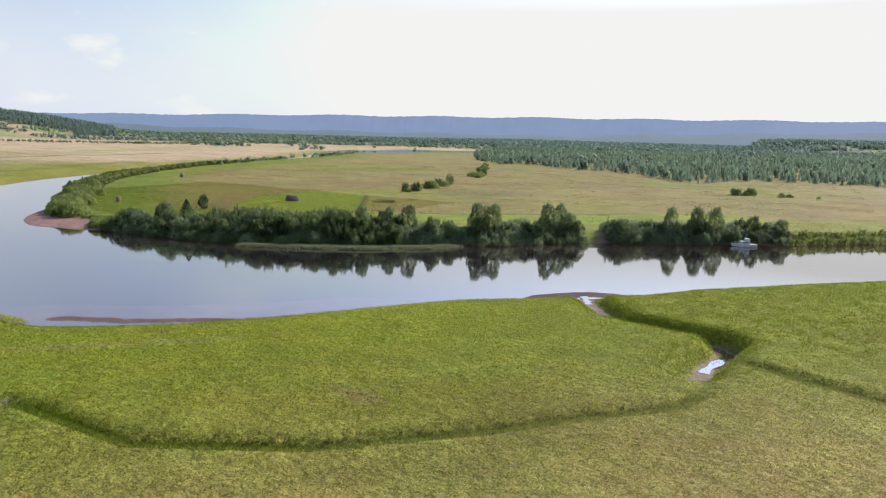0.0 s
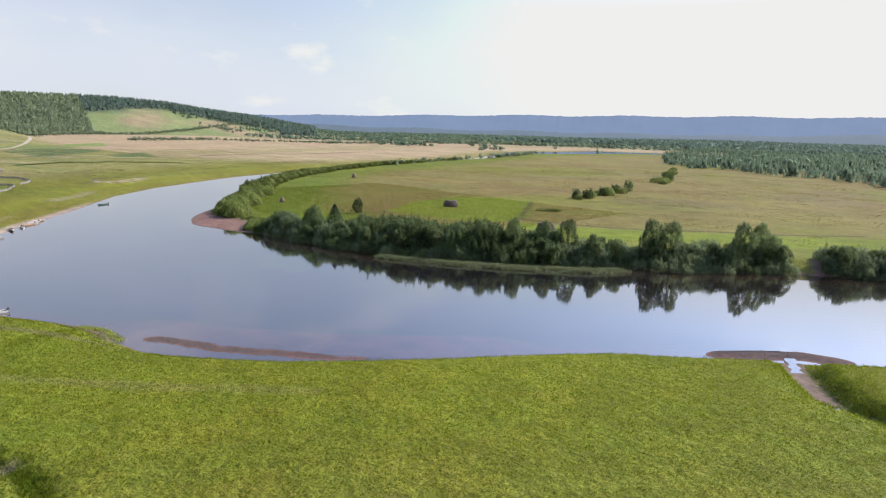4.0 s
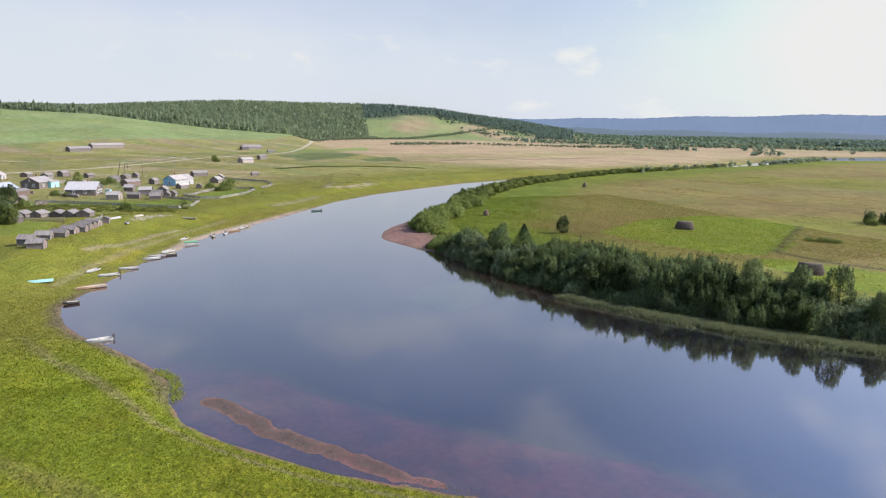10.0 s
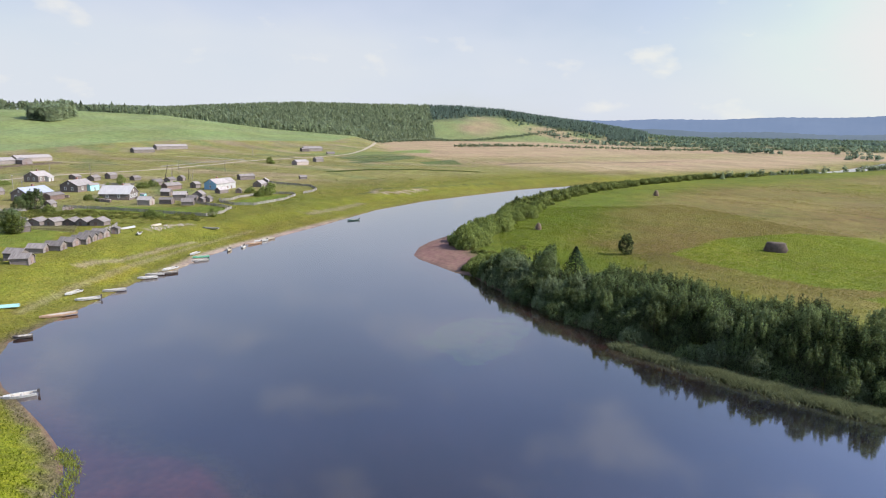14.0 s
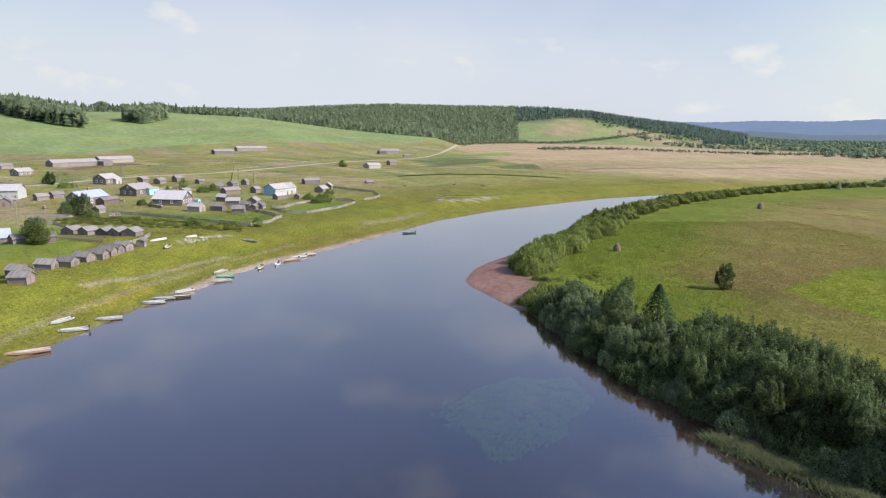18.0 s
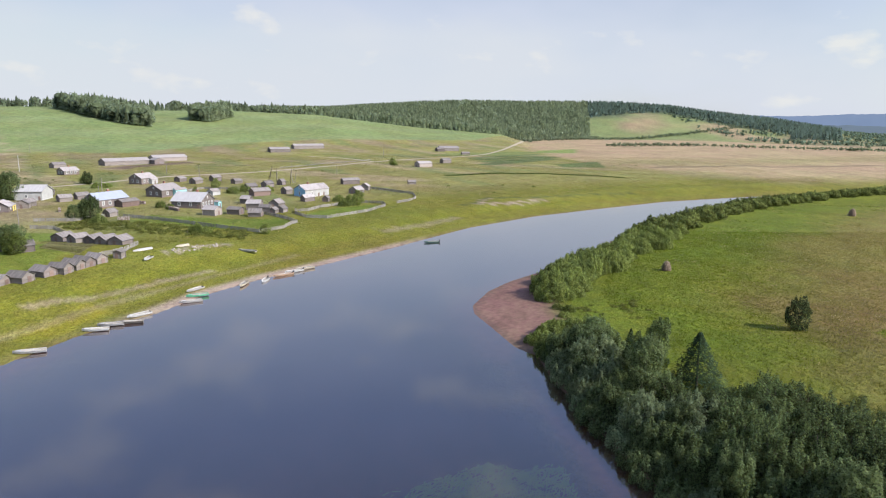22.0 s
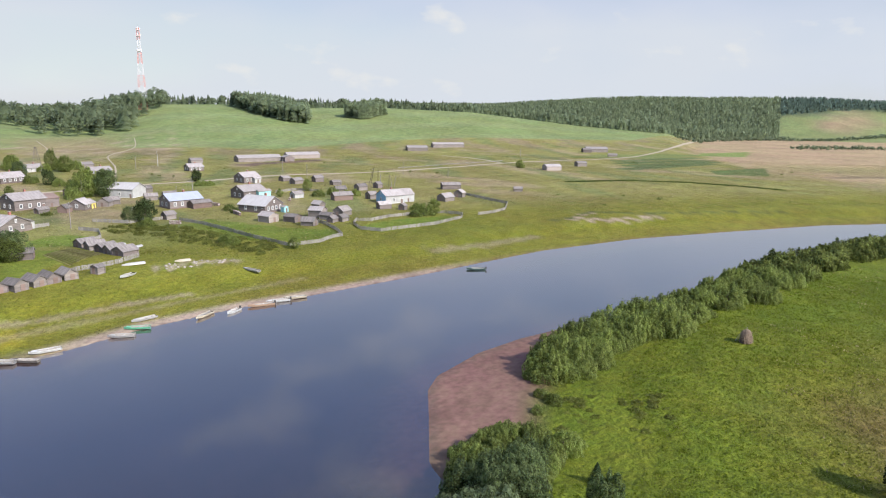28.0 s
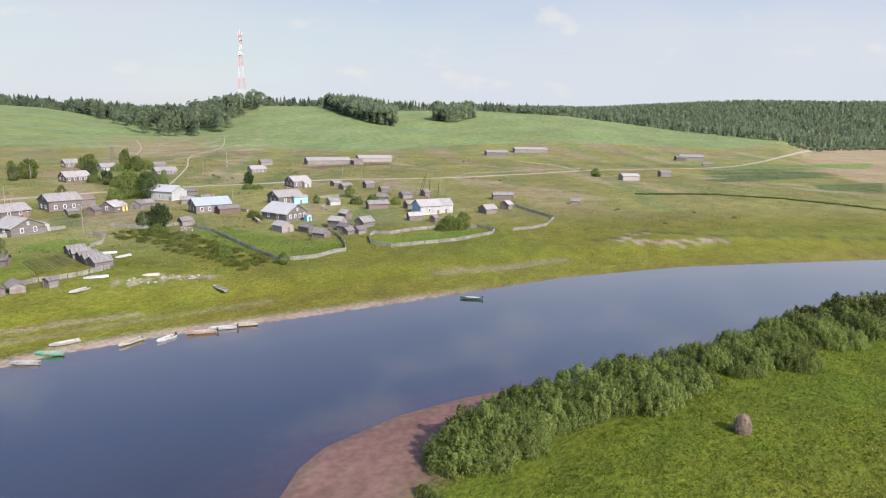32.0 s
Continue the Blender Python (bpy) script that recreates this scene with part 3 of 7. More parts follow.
    lay((0.23, 0.215, 0.085), (~inner) * smooth(80, 78, az) * smooth(150, 220, d + 40 * big) * smooth(320, 230, d) * 0.6)
    # trodden shore track, bare strip and the muddy yard of the cowsheds
    lay((0.270, 0.225, 0.135), vil * 0.7 * smooth(1.8, 0.5, line_distance(x, y, [(-238, 49), (-245.3, 54.5), (-250.3, 58.8), (-260.3, 63.5), (-266.6, 67), (-277.9, 73.5)]) + 1.0 * waves(x, y, 6, 84)))
    lay((0.225, 0.190, 0.105), vil * 0.7 * smooth(4.5, 1.2, line_distance(x, y, [(-345, 118), (-358, 130.5), (-368, 138.7), (-378, 145.6)]) + 2.5 * waves(x, y, 9, 85)))
    lay((0.120, 0.084, 0.066), vil * 0.85 * smooth(12, 5, line_distance(x, y, [(-602, -92), (-628, -84), (-668, -66)]) + 5 * waves(x, y, 20, 86)))
    # fenced gardens and strips of crop
    for ring in (GARDEN_A, GARDEN_B, GARDEN_C, GARDEN_D):
        lay((0.110, 0.155, 0.022), vil * 0.9 * inside(x, y, ring))
    lay((0.110, 0.150, 0.045), vil * 0.8 * inside(x, y, STRIP_A)), lay((0.075, 0.115, 0.035), vil * 0.9 * inside(x, y, STRIP_B))
    # inner meadow
    lay((0.160, 0.140, 0.036), inner * smooth(-0.15, 0.3, big * 0.6 + 0.5 * w + 0.3) * smooth(28, 60, d))
    lay((0.145, 0.122, 0.052), inner * 0.4 * smooth(0.15, 0.6, waves(x, y, 130, 31)) * smooth(90, 150, d))
    lay((0.094, 0.126, 0.010), inner * smooth(75, 35, d + 16 * w) * smooth(-170, -215, x))
    lay((0.150, 0.124, 0.036), inner * 0.4 * smooth(14, 6, line_distance(x, y, [(-232, 212), (-205, 212), (-180, 190), (-160, 188)]) + 5 * waves(x, y, 16, 72)))
    for ring in ([(-215, 213), (-236, 250), (-240, 285), (-226, 303), (-204, 302), (-186, 276), (-168, 253), (-164, 236), (-170, 226), (-195, 216)], [(-160, 226), (-158, 236), (-123, 256), (-60, 310), (-10, 345), (-4, 325), (-60, 275), (-112, 234), (-124, 222)]):
        lay((0.122, 0.165, 0.012), inner * 0.9 * inside(x + 2.5 * w, y + 2.5 * waves(x, y, 23, 73), ring))
    lay((0.060, 0.058, 0.026), inner * 0.8 * smooth(1.8, 0.6, line_distance(x, y, [(-206, 303), (-166, 244), (-150, 246), (-118, 262), (-60, 318)])))
    # far woods floor
    lay((0.120, 0.140, 0.060), (~inner) * 0.7 * smooth(1350, 1500, r) * smooth(62, 57, az))
    lay((0.070, 0.095, 0.055), smooth(2300, 2500, r))
    lay((0.075, 0.100, 0.055), (~inner) * smooth(1480, 1560, r) * smooth(58, 66, az))
    notch = (~inner) * smooth(60.5, 62, az) * smooth(77.5, 76, az) * smooth(1480, 1520, r) * smooth(0, 40, 2130 - 30 * np.abs(az - 70) - r)
    lay((0.150, 0.190, 0.070), notch), lay((0.260, 0.215, 0.110), notch * smooth(-0.1, 0.4, waves(x, y, 420, 71)))
    # tilled strips, weed lines and paths beyond the village
    for line in (((-776, 189), (-852, 265)), ((-746, 191), (-821, 270)), ((-716, 197), (-797, 272)), ((-681, 193), (-767, 264))):
        lay((0.070, 0.110, 0.040), vil * 0.85 * smooth(11, 8, line_distance(x, y, line) + 3 * w))
    lay((0.130, 0.205, 0.050), vil * 0.9 * inside(x, y, [(-952, 286), (-1009, 352), (-896, 322), (-891, 274)]))
    lay((0.060, 0.080, 0.030), vil * 0.4 * smooth(2.5, 0.5, line_distance(x, y, [(-560, 150), (-584, 193), (-585, 225), (-574, 251), (-560, 275)]) + 3 * waves(x, y, 14, 67)))
    for line in (((-658, 331), (-699, 430)), ((-682, 445), (-727, 578))):
        lay((0.150, 0.125, 0.070), vil * 0.8 * smooth(9, 3, line_distance(x, y, line) + 5 * waves(x, y, 30, 68)))
    # sand, mud and bed; light lost with depth is put into the bed colour
    spit = inner * smooth(-206, -216, x) * smooth(22, 15, y - 141 - 0.2 * np.maximum(-240 - x, 0)) * smooth(2.4, 1.5, z)
    lay((0.330, 0.275, 0.195), (~inner) * (~wet) * smooth(0.26, 0.10, z) * smooth(-228, -246, x) * smooth(-345, -310, x))
    lay(SAND, np.maximum(spit, smooth(0.30, 0.12, z) * np.where(inner, 1.0, 0.25 * smooth(0.2, 0.08, z))) * (~wet))
    lay((0.110, 0.078, 0.058), spit * smooth(0.16, 0.05, z) * 0.8)
    lay(MUD, wet * smooth(-0.9, 0.0, z))
    lay((0.300, 0.160, 0.115), wet * (~inner) * smooth(-0.5, -0.15, z) * smooth(-135, -122, x) * smooth(0.8, -0.3, waves(x, y, 9, 95)))
    lay(DIMMED_BED, wet * smooth(-0.35, -1.6, z))
    lay((0.030, 0.095, 0.012), wet * np.exp(-(((x + 164.5) / 10) ** 2 + ((y - 137) / 7.5) ** 2) ** 2) * smooth(-0.6, 0.2, waves(x, y, 5, 92)))
    lay((0.084, 0.060, 0.048), wet * smooth(-0.08, 0.06, z))
    lay((0.125, 0.100, 0.062), (~inner) * (~wet) * 0.75 * smooth(3.4, 1.2, d + 1.6 * waves(x, y, 3, 96)) * smooth(-205, -190, x) * smooth(-116, -122, x))
    lay((0.32, 0.26, 0.18), (~inner) * (~wet) * smooth(2.4, 1.0, np.hypot(x + 75.0, y - 45.2)))
    lay((0.150, 0.110, 0.080), inner * (~wet) * smooth(5.0, 3.0, np.hypot(x + 54.0, y - 248)))
    return col


GX = steps((-1400, -760, 10), (-760, -450, 5), (-450, -290, 2.5), (-290, -200, 1.25), (-200, -130, 2.5), (-130, 10, 1.25), (10, 60.1, 2.5))
GY = steps((-700, -130, 10), (-130, 40, 2.5), (40, 185, 1.25), (185, 330, 2.5), (330, 600, 6), (600, 1300, 14))
gx, gy = np.meshgrid(GX, GY)
gz = ground_height(gx, gy)
ground_mesh = sheet("ground", np.stack([gx, gy, gz], -1).reshape(-1, 3), grid_faces(len(GX), len(GY)), GROUND)
cover = ground_mesh.color_attributes.new("cover", "FLOAT_COLOR", "POINT")
cc = np.ones((gx.size, 4), np.float32)
cc[:, :3] = cover_colours(gx, gy, gz).reshape(-1, 3)
cc[:, 3] = np.clip((1.32 - cc[:, 0] / cc[:, 1]) / 0.15, 0, 1)
cover.data.foreach_set("color", cc.ravel())
ground = tagged(new("ground", ground_mesh), "rolling river meadows, sandy banks and green field hills", "ground", kind="structure")

wx, wy = np.meshgrid(np.linspace(-1000, 1700, 28), np.linspace(20, 2000, 21))
water = tagged(new("water", sheet("water", np.stack([wx, wy, 0 * wx], -1).reshape(-1, 3), grid_faces(28, 21), WATER)),
               "calm brown-blue river water mirroring sky and trees", "river", kind="structure")

# ---- more materials ----
def wood(name, a, b, **k):
    return material(name, a, 0.9, second=b, scale=0.9, bump=0.5, bump_scale=3, random_value=0.25, stretch=(0.35, 0.35, 3.5), spread=0.2, **k)


DARKLOG = wood("dark_log_wall", (0.120, 0.098, 0.090), (0.195, 0.168, 0.155))
GREYWOOD = wood("silver_grey_boards", (0.245, 0.216, 0.194), (0.132, 0.115, 0.102))
PALEWOOD = wood("pale_new_boards", (0.400, 0.355, 0.320), (0.300, 0.255, 0.225))
BROWNWOOD = wood("brown_boards", (0.210, 0.150, 0.125), (0.150, 0.108, 0.092))
SLATE = material("grey_slate_roof", (0.355, 0.325, 0.305), 0.95, second=(0.225, 0.202, 0.188), scale=0.7, bump=0.3, bump_scale=3, random_value=0.22, stretch=(2.5, 0.7, 0.7), spread=0.2)
WOODROOF = material("weathered_board_roof", (0.232, 0.208, 0.190), 0.95, second=(0.118, 0.104, 0.095), scale=1.1, bump=0.5, bump_scale=3, random_value=0.3, stretch=(3.5, 0.4, 0.4), spread=0.18)
TINROOF = material("bright_tin_roof", (0.46, 0.445, 0.43), 0.9, second=(0.34, 0.325, 0.315), scale=0.6, bump=0.1, bump_scale=4, random_value=0.12, stretch=(2.5, 0.6, 0.6))
BLUEROOF = material("blue_grey_tin_roof", (0.34, 0.37, 0.43), 0.6, second=(0.26, 0.28, 0.33), scale=0.6, bump=0.1, bump_scale=4, stretch=(2.5, 0.6, 0.6))
WHITEWALL = material("whitewashed_wall", (0.43, 0.43, 0.41), 0.9, second=(0.31, 0.31, 0.295), scale=0.6, bump=0.2)
BLUEWALL = material("sky_blue_boards", (0.270, 0.470, 0.650), 0.7, second=(0.220, 0.400, 0.560), scale=0.7, bump=0.2)
TEALWALL = material("turquoise_boards", (0.320, 0.600, 0.610), 0.7, second=(0.270, 0.510, 0.530), scale=0.7, bump=0.2)
YELLOWWALL = material("yellow_boards", (0.760, 0.640, 0.170), 0.7, second=(0.640, 0.520, 0.130), scale=0.7, bump=0.2)
TRIMWHITE = material("white_trim", (0.62, 0.62, 0.60), 0.7, second=(0.50, 0.50, 0.48), scale=2)
BRICK = material("chimney_brick", (0.36, 0.16, 0.11), 0.9, second=(0.26, 0.12, 0.09), scale=3, bump=0.4)
GLASS = material("window_glass", (0.035, 0.042, 0.050), 0.08, second=(0.05, 0.058, 0.066), scale=1)
GLASS.node_tree.nodes["Principled BSDF"].inputs["Specular IOR Level"].default_value = 0.6
FENCEWOOD = wood("silvered_pickets", (0.300, 0.282, 0.250), (0.200, 0.186, 0.164))
POLEWOOD = wood("pole_wood", (0.34, 0.31, 0.28), (0.24, 0.21, 0.19))
CONCRETE = material("concrete_post", (0.55, 0.54, 0.51), 0.85, second=(0.45, 0.44, 0.42), scale=2, bump=0.2)
HAY = material("weathered_hay", (0.250, 0.186, 0.126), 0.95, second=(0.150, 0.112, 0.080), scale=1.2, bump=0.9, bump_scale=7, random_value=0.1)
OLDHAY = material("old_dark_hay", (0.150, 0.116, 0.090), 0.95, second=(0.086, 0.066, 0.053), scale=1.0, bump=0.9, bump_scale=7)
REDPAINT = material("red_mast_paint", (0.62, 0.20, 0.16), 0.55, second=(0.55, 0.18, 0.15), scale=0.3)
WHITEPAINT = material("white_mast_paint", (0.55, 0.53, 0.52), 0.55, second=(0.70, 0.68, 0.67), scale=0.3)
DIRT = material("dirt_road", (0.370, 0.315, 0.230), 0.95, second=(0.270, 0.225, 0.155), scale=0.12, bump=0.4, bump_scale=2)
RUBBLE = material("pale_rubble", (0.36, 0.32, 0.27), 0.95, second=(0.24, 0.21, 0.17), scale=0.5, bump=0.9, bump_scale=3)
BLACKMETAL = material("dark_metal", (0.035, 0.035, 0.038), 0.5, second=(0.06, 0.05, 0.045), scale=3)
HULLS = {
    "white": material("white_hull", (0.52, 0.53, 0.51), 0.6, second=(0.34, 0.34, 0.32), scale=1.5),
    "grey": material("bare_aluminium_hull", (0.36, 0.36, 0.345), 0.45, second=(0.32, 0.31, 0.29), scale=1.2),
    "green": material("green_hull", (0.14, 0.42, 0.25), 0.55, second=(0.10, 0.32, 0.20), scale=1.5),
    "tarred green": material("dark_green_hull", (0.050, 0.105, 0.090), 0.6, second=(0.085, 0.130, 0.115), scale=1.5),
    "teal": material("turquoise_hull", (0.30, 0.52, 0.47), 0.6, second=(0.24, 0.43, 0.39), scale=1.5),
    "wood": wood("wooden_hull", (0.42, 0.29, 0.19), (0.32, 0.22, 0.15)),
    "dark": wood("tarred_hull", (0.075, 0.068, 0.062), (0.12, 0.105, 0.09)),
    "cream": material("cream_hull", (0.44, 0.39, 0.29), 0.6, second=(0.34, 0.30, 0.22), scale=1.5),
}
HULL_INSIDE = wood("boat_inside", (0.36, 0.335, 0.295), (0.25, 0.23, 0.195))


# ---- shapes ----
def box(bm, cx, cy, cz, sx, sy, sz):
    """An axis-aligned block with its centre and sizes."""
    v = [bm.verts.new((cx + i * sx / 2, cy + j * sy / 2, cz + k * sz / 2)) for i in (-1, 1) for j in (-1, 1) for k in (-1, 1)]
    for f in ((0, 1, 3, 2), (4, 6, 7, 5), (0, 4, 5, 1), (2, 3, 7, 6), (0, 2, 6, 4), (1, 5, 7, 3)):
        bm.faces.new([v[i] for i in f])
    return bm


def block(sx, sy, sz, cx=0.0, cy=0.0, cz=0.0):
    return box(bmesh.new(), cx, cy, cz, sx, sy, sz)


def bar(bm, a, b, ra, rb, sides=5):
    """A tapered round bar from a to b."""
    a, b = Vector(a), Vector(b)
    ax = (b - a).normalized()
    u = ax.orthogonal().normalized()
    w = ax.cross(u)
    rings = []
    for c, r in ((a, ra), (b, rb)):
        rings.append([bm.verts.new(c + r * (math.cos(6.2832 * i / sides) * u + math.sin(6.2832 * i / sides) * w)) for i in range(sides)])
    for i in range(sides):
        j = (i + 1) % sides
        bm.faces.new((rings[0][i], rings[0][j], rings[1][j], rings[1][i]))
    bm.faces.new(rings[0][::-1]), bm.faces.new(rings[1])
    return bm


def thing(name, x, y, turn, label, category, group="", up=0.0, base=None):
    """An Empty on the ground that carries the parts of one thing."""
    ob = new(name)
    ob.empty_display_size = 0.5
    ob.matrix_basis = pose(x, y, (ground_at(x, y) if base is None else base) + up, 0, 0, turn)
    return tagged(ob, label, category, group)


def gabled(l, w, h, rise):
    """Walls with two gables; the ridge runs along x."""
    bm = bmesh.new()
    ring = [(-w / 2, -0.6), (w / 2, -0.6), (w / 2, h), (0, h + rise), (-w / 2, h)]
    ends = [[bm.verts.new((s * l / 2, y, z)) for y, z in ring] for s in (-1, 1)]
    bm.faces.new(ends[0][::-1]), bm.faces.new(ends[1])
    for i in range(5):
        j = (i + 1) % 5
        bm.faces.new((ends[0][i], ends[0][j], ends[1][j], ends[1][i]))
    return bm


def roof_side(l, w, h, rise, side, over=0.5, thick=0.14):
    """One pitched roof panel with eaves, standing a little proud of the walls."""
    bm = bmesh.new()
    slope = rise / (w / 2)
    out = w / 2 + over
    pts = [(0, h + rise + 0.06), (side * out, h - slope * over + 0.06)]
    prof = [pts[0], pts[1], (pts[1][0], pts[1][1] + thick), (0, pts[0][1] + thick)]
    ends = [[bm.verts.new((s * (l / 2 + over), y, z)) for y, z in prof] for s in (-1, 1)]
    bm.faces.new(ends[0]), bm.faces.new(ends[1][::-1])
    for i in range(4):
        j = (i + 1) % 4
        bm.faces.new((ends[0][j], ends[0][i], ends[1][i], ends[1][j]))
    bmesh.ops.recalc_face_normals(bm, faces=bm.faces)
    return bm


def window(parent, x, y, z, face, wide=1.0, high=1.2):
    """A white-framed window on the wall that looks along face degrees."""
    m = pose(x, y, z, 0, 0, face)
    bm = bmesh.new()
    for s in (-1, 1):
        box(bm, s * wide / 2, 0.05, 0, 0.22, 0.10, high + 0.44)
        box(bm, 0, 0.05, s * (high / 2 + 0.11), wide - 0.22, 0.098, 0.22)
    box(bm, 0, 0.045, 0.1, 0.07, 0.07, high - 0.02)
    w = part("window", bm, TRIMWHITE, parent, "white window surround", m)
    part("pane", block(wide - 0.2, 0.03, high, 0, 0.03, 0), GLASS, w)
    return w


def house(x, y, turn, l, w, h, rise, wall, roof, label, front=3, gable=2, chimney=True, annex=None, end_wall=None, name="house", category="house", door=True):
    """A gabled village house: ridge along its own x; front looks along its own -y."""
    ob = thing(name, x, y, turn, label, category)
    part("wall", gabled(l, w, h, rise), wall, ob)
    part("foundation", block(l + 0.16, w + 0.16, 1.0, 0, 0, -0.22), CONCRETE if wall is WHITEWALL else BROWNWOOD, ob)
    for side in (-1, 1):
        part("roof_panel", roof_side(l, w, h, rise, side), roof, ob)
    ridge = bmesh.new()
    bar(ridge, (-l / 2 - 0.5, 0, h + rise + 0.2), (l / 2 + 0.5, 0, h + rise + 0.2), 0.11, 0.11)
    part("ridge_cap", ridge, roof, ob)
    if end_wall:
        for s in (-1, 1):
            bm = bmesh.new()
            a = [bm.verts.new((s * (l / 2 + 0.03), yy, zz)) for yy, zz in ((-w / 2, 0.3), (w / 2, 0.3), (w / 2, h), (0, h + rise), (-w / 2, h))]
            b = [bm.verts.new((s * (l / 2 + 0.07), v.co.y, v.co.z)) for v in a]
            bm.faces.new(a), bm.faces.new(b)
            for i in range(5):
                bm.faces.new((a[i], a[(i + 1) % 5], b[(i + 1) % 5], b[i]))
            bmesh.ops.recalc_face_normals(bm, faces=bm.faces)
            part("gable_cladding", bm, end_wall, ob, "painted gable boards")
    for i in range(front):
        window(ob, -l / 2 + l * (i + 0.7) / (front + 0.6), -w / 2 - 0.05, 1.75, 180)
    for s in (-1, 1):
        for i in range(gable):
            window(ob, s * (l / 2 + 0.08), -w / 2 + w * (i + 0.8) / (gable + 0.6), 1.75, -90 * s)
        if gable and w > 7:
            window(ob, s * (l / 2 + 0.08), 0, h + rise * 0.4, -90 * s, 0.6, 0.7)
    if door:
        d = part("door", block(0.95, 0.08, 2.0, l / 2 - 1.2, -w / 2 - 0.05, 0.8), BROWNWOOD, ob, "plain plank door")
        part("door_frame", block(1.2, 0.06, 0.14, l / 2 - 1.2, -w / 2 - 0.04, 1.9), TRIMWHITE, d)
    if chimney:
        c = part("chimney", block(0.7, 0.7, 1.9, l * 0.12, w * 0.12, h + rise + 0.15), BRICK, ob, "brick chimney")
        part("chimney_cap", block(0.86, 0.86, 0.12, l * 0.12, w * 0.12, h + rise + 1.16), SLATE, c)
    if annex:
        ax, ay, al, aw, ah, arise, awall, aroof = annex
        p = part("annex", gabled(al, aw, ah, arise), awall, ob, "lean-to side room", pose(ax, ay, 0))
        for side in (-1, 1):
            part("annex_roof", roof_side(al, aw, ah, arise, side, 0.3), aroof, p)
        part("annex_door", block(0.9, 0.08, 1.9, 0, -aw / 2 - 0.05, 0.8), BROWNWOOD, p)
    return ob


def shed(x, y, turn, l, w, h, rise, label, wall=None, roof=None, name="shed", category="shed", group="", door=True):
    """A plank hut: walls, two roof panels, corner posts and a door in the gable."""
    wall, roof = wall or GREYWOOD, roof or WOODROOF
    ob = thing(name, x, y, turn, label, category, group)
    lean = random.Random(int(x * 13 + y * 7))
    if l < 8:
        ob.matrix_basis = ob.matrix_basis @ pose(0, 0, -0.08, lean.uniform(-2.5, 2.5), lean.uniform(-2.0, 2.0), lean.uniform(-9, 9))
    part("wall", gabled(l, w, h, rise), wall, ob)
    for side in (-1, 1):
        part("roof_panel", roof_side(l, w, h, rise, side, 0.35, 0.1), roof, ob)
    for sx in (-1, 1):
        for sy in (-1, 1):
            part("corner_post", block(0.2, 0.2, h + 0.5, sx * (l / 2 + 0.02), sy * (w / 2 + 0.02), h / 2 - 0.25), wall, ob)
    if door:
        part("door", block(0.07, min(1.0, w * 0.4), min(1.8, h - 0.2), l / 2 + 0.05, 0.1 * w, min(1.8, h - 0.2) / 2 + 0.05), BROWNWOOD, ob)
        part("door", block(0.07, min(1.0, w * 0.4), min(1.8, h - 0.2), -l / 2 - 0.05, 0.1 * w, min(1.8, h - 0.2) / 2 + 0.05), BROWNWOOD, ob)
    return ob


# ---- plants ----
def soft_normals(me, normals):
    """Leaves and blades take the light of the mass they belong to."""
    normals = normals / (np.linalg.norm(normals, axis=1, keepdims=True) + 1e-9)
    me.normals_split_custom_set_from_vertices(normals.astype(np.float32))
    return me



def leaf_quads(centres, normals, size, rng, upright=0.0, slim=0.7):
    """Leaf sprays: one bent quad each, turned at random or standing upright."""
    n = len(centres)
    ref = rng.normal(size=(n, 3)) * (1 - upright) + np.array((0, 0, 1.0)) * upright * 2.0
    v = np.cross(normals, ref)
    v /= np.linalg.norm(v, axis=1, keepdims=True) + 1e-9
    u = np.cross(v, normals)
    s = size * rng.uniform(0.6, 1.3, (n, 1))
    k = s * slim * rng.uniform(0.7, 1.25, (n, 1))
    q = np.stack([centres - u * s, centres - v * k + normals * 0.15 * s, centres + u * s, centres + v * k - normals * 0.1 * s], 1)
    return q.reshape(-1, 3), np.arange(4 * n).reshape(-1, 4)


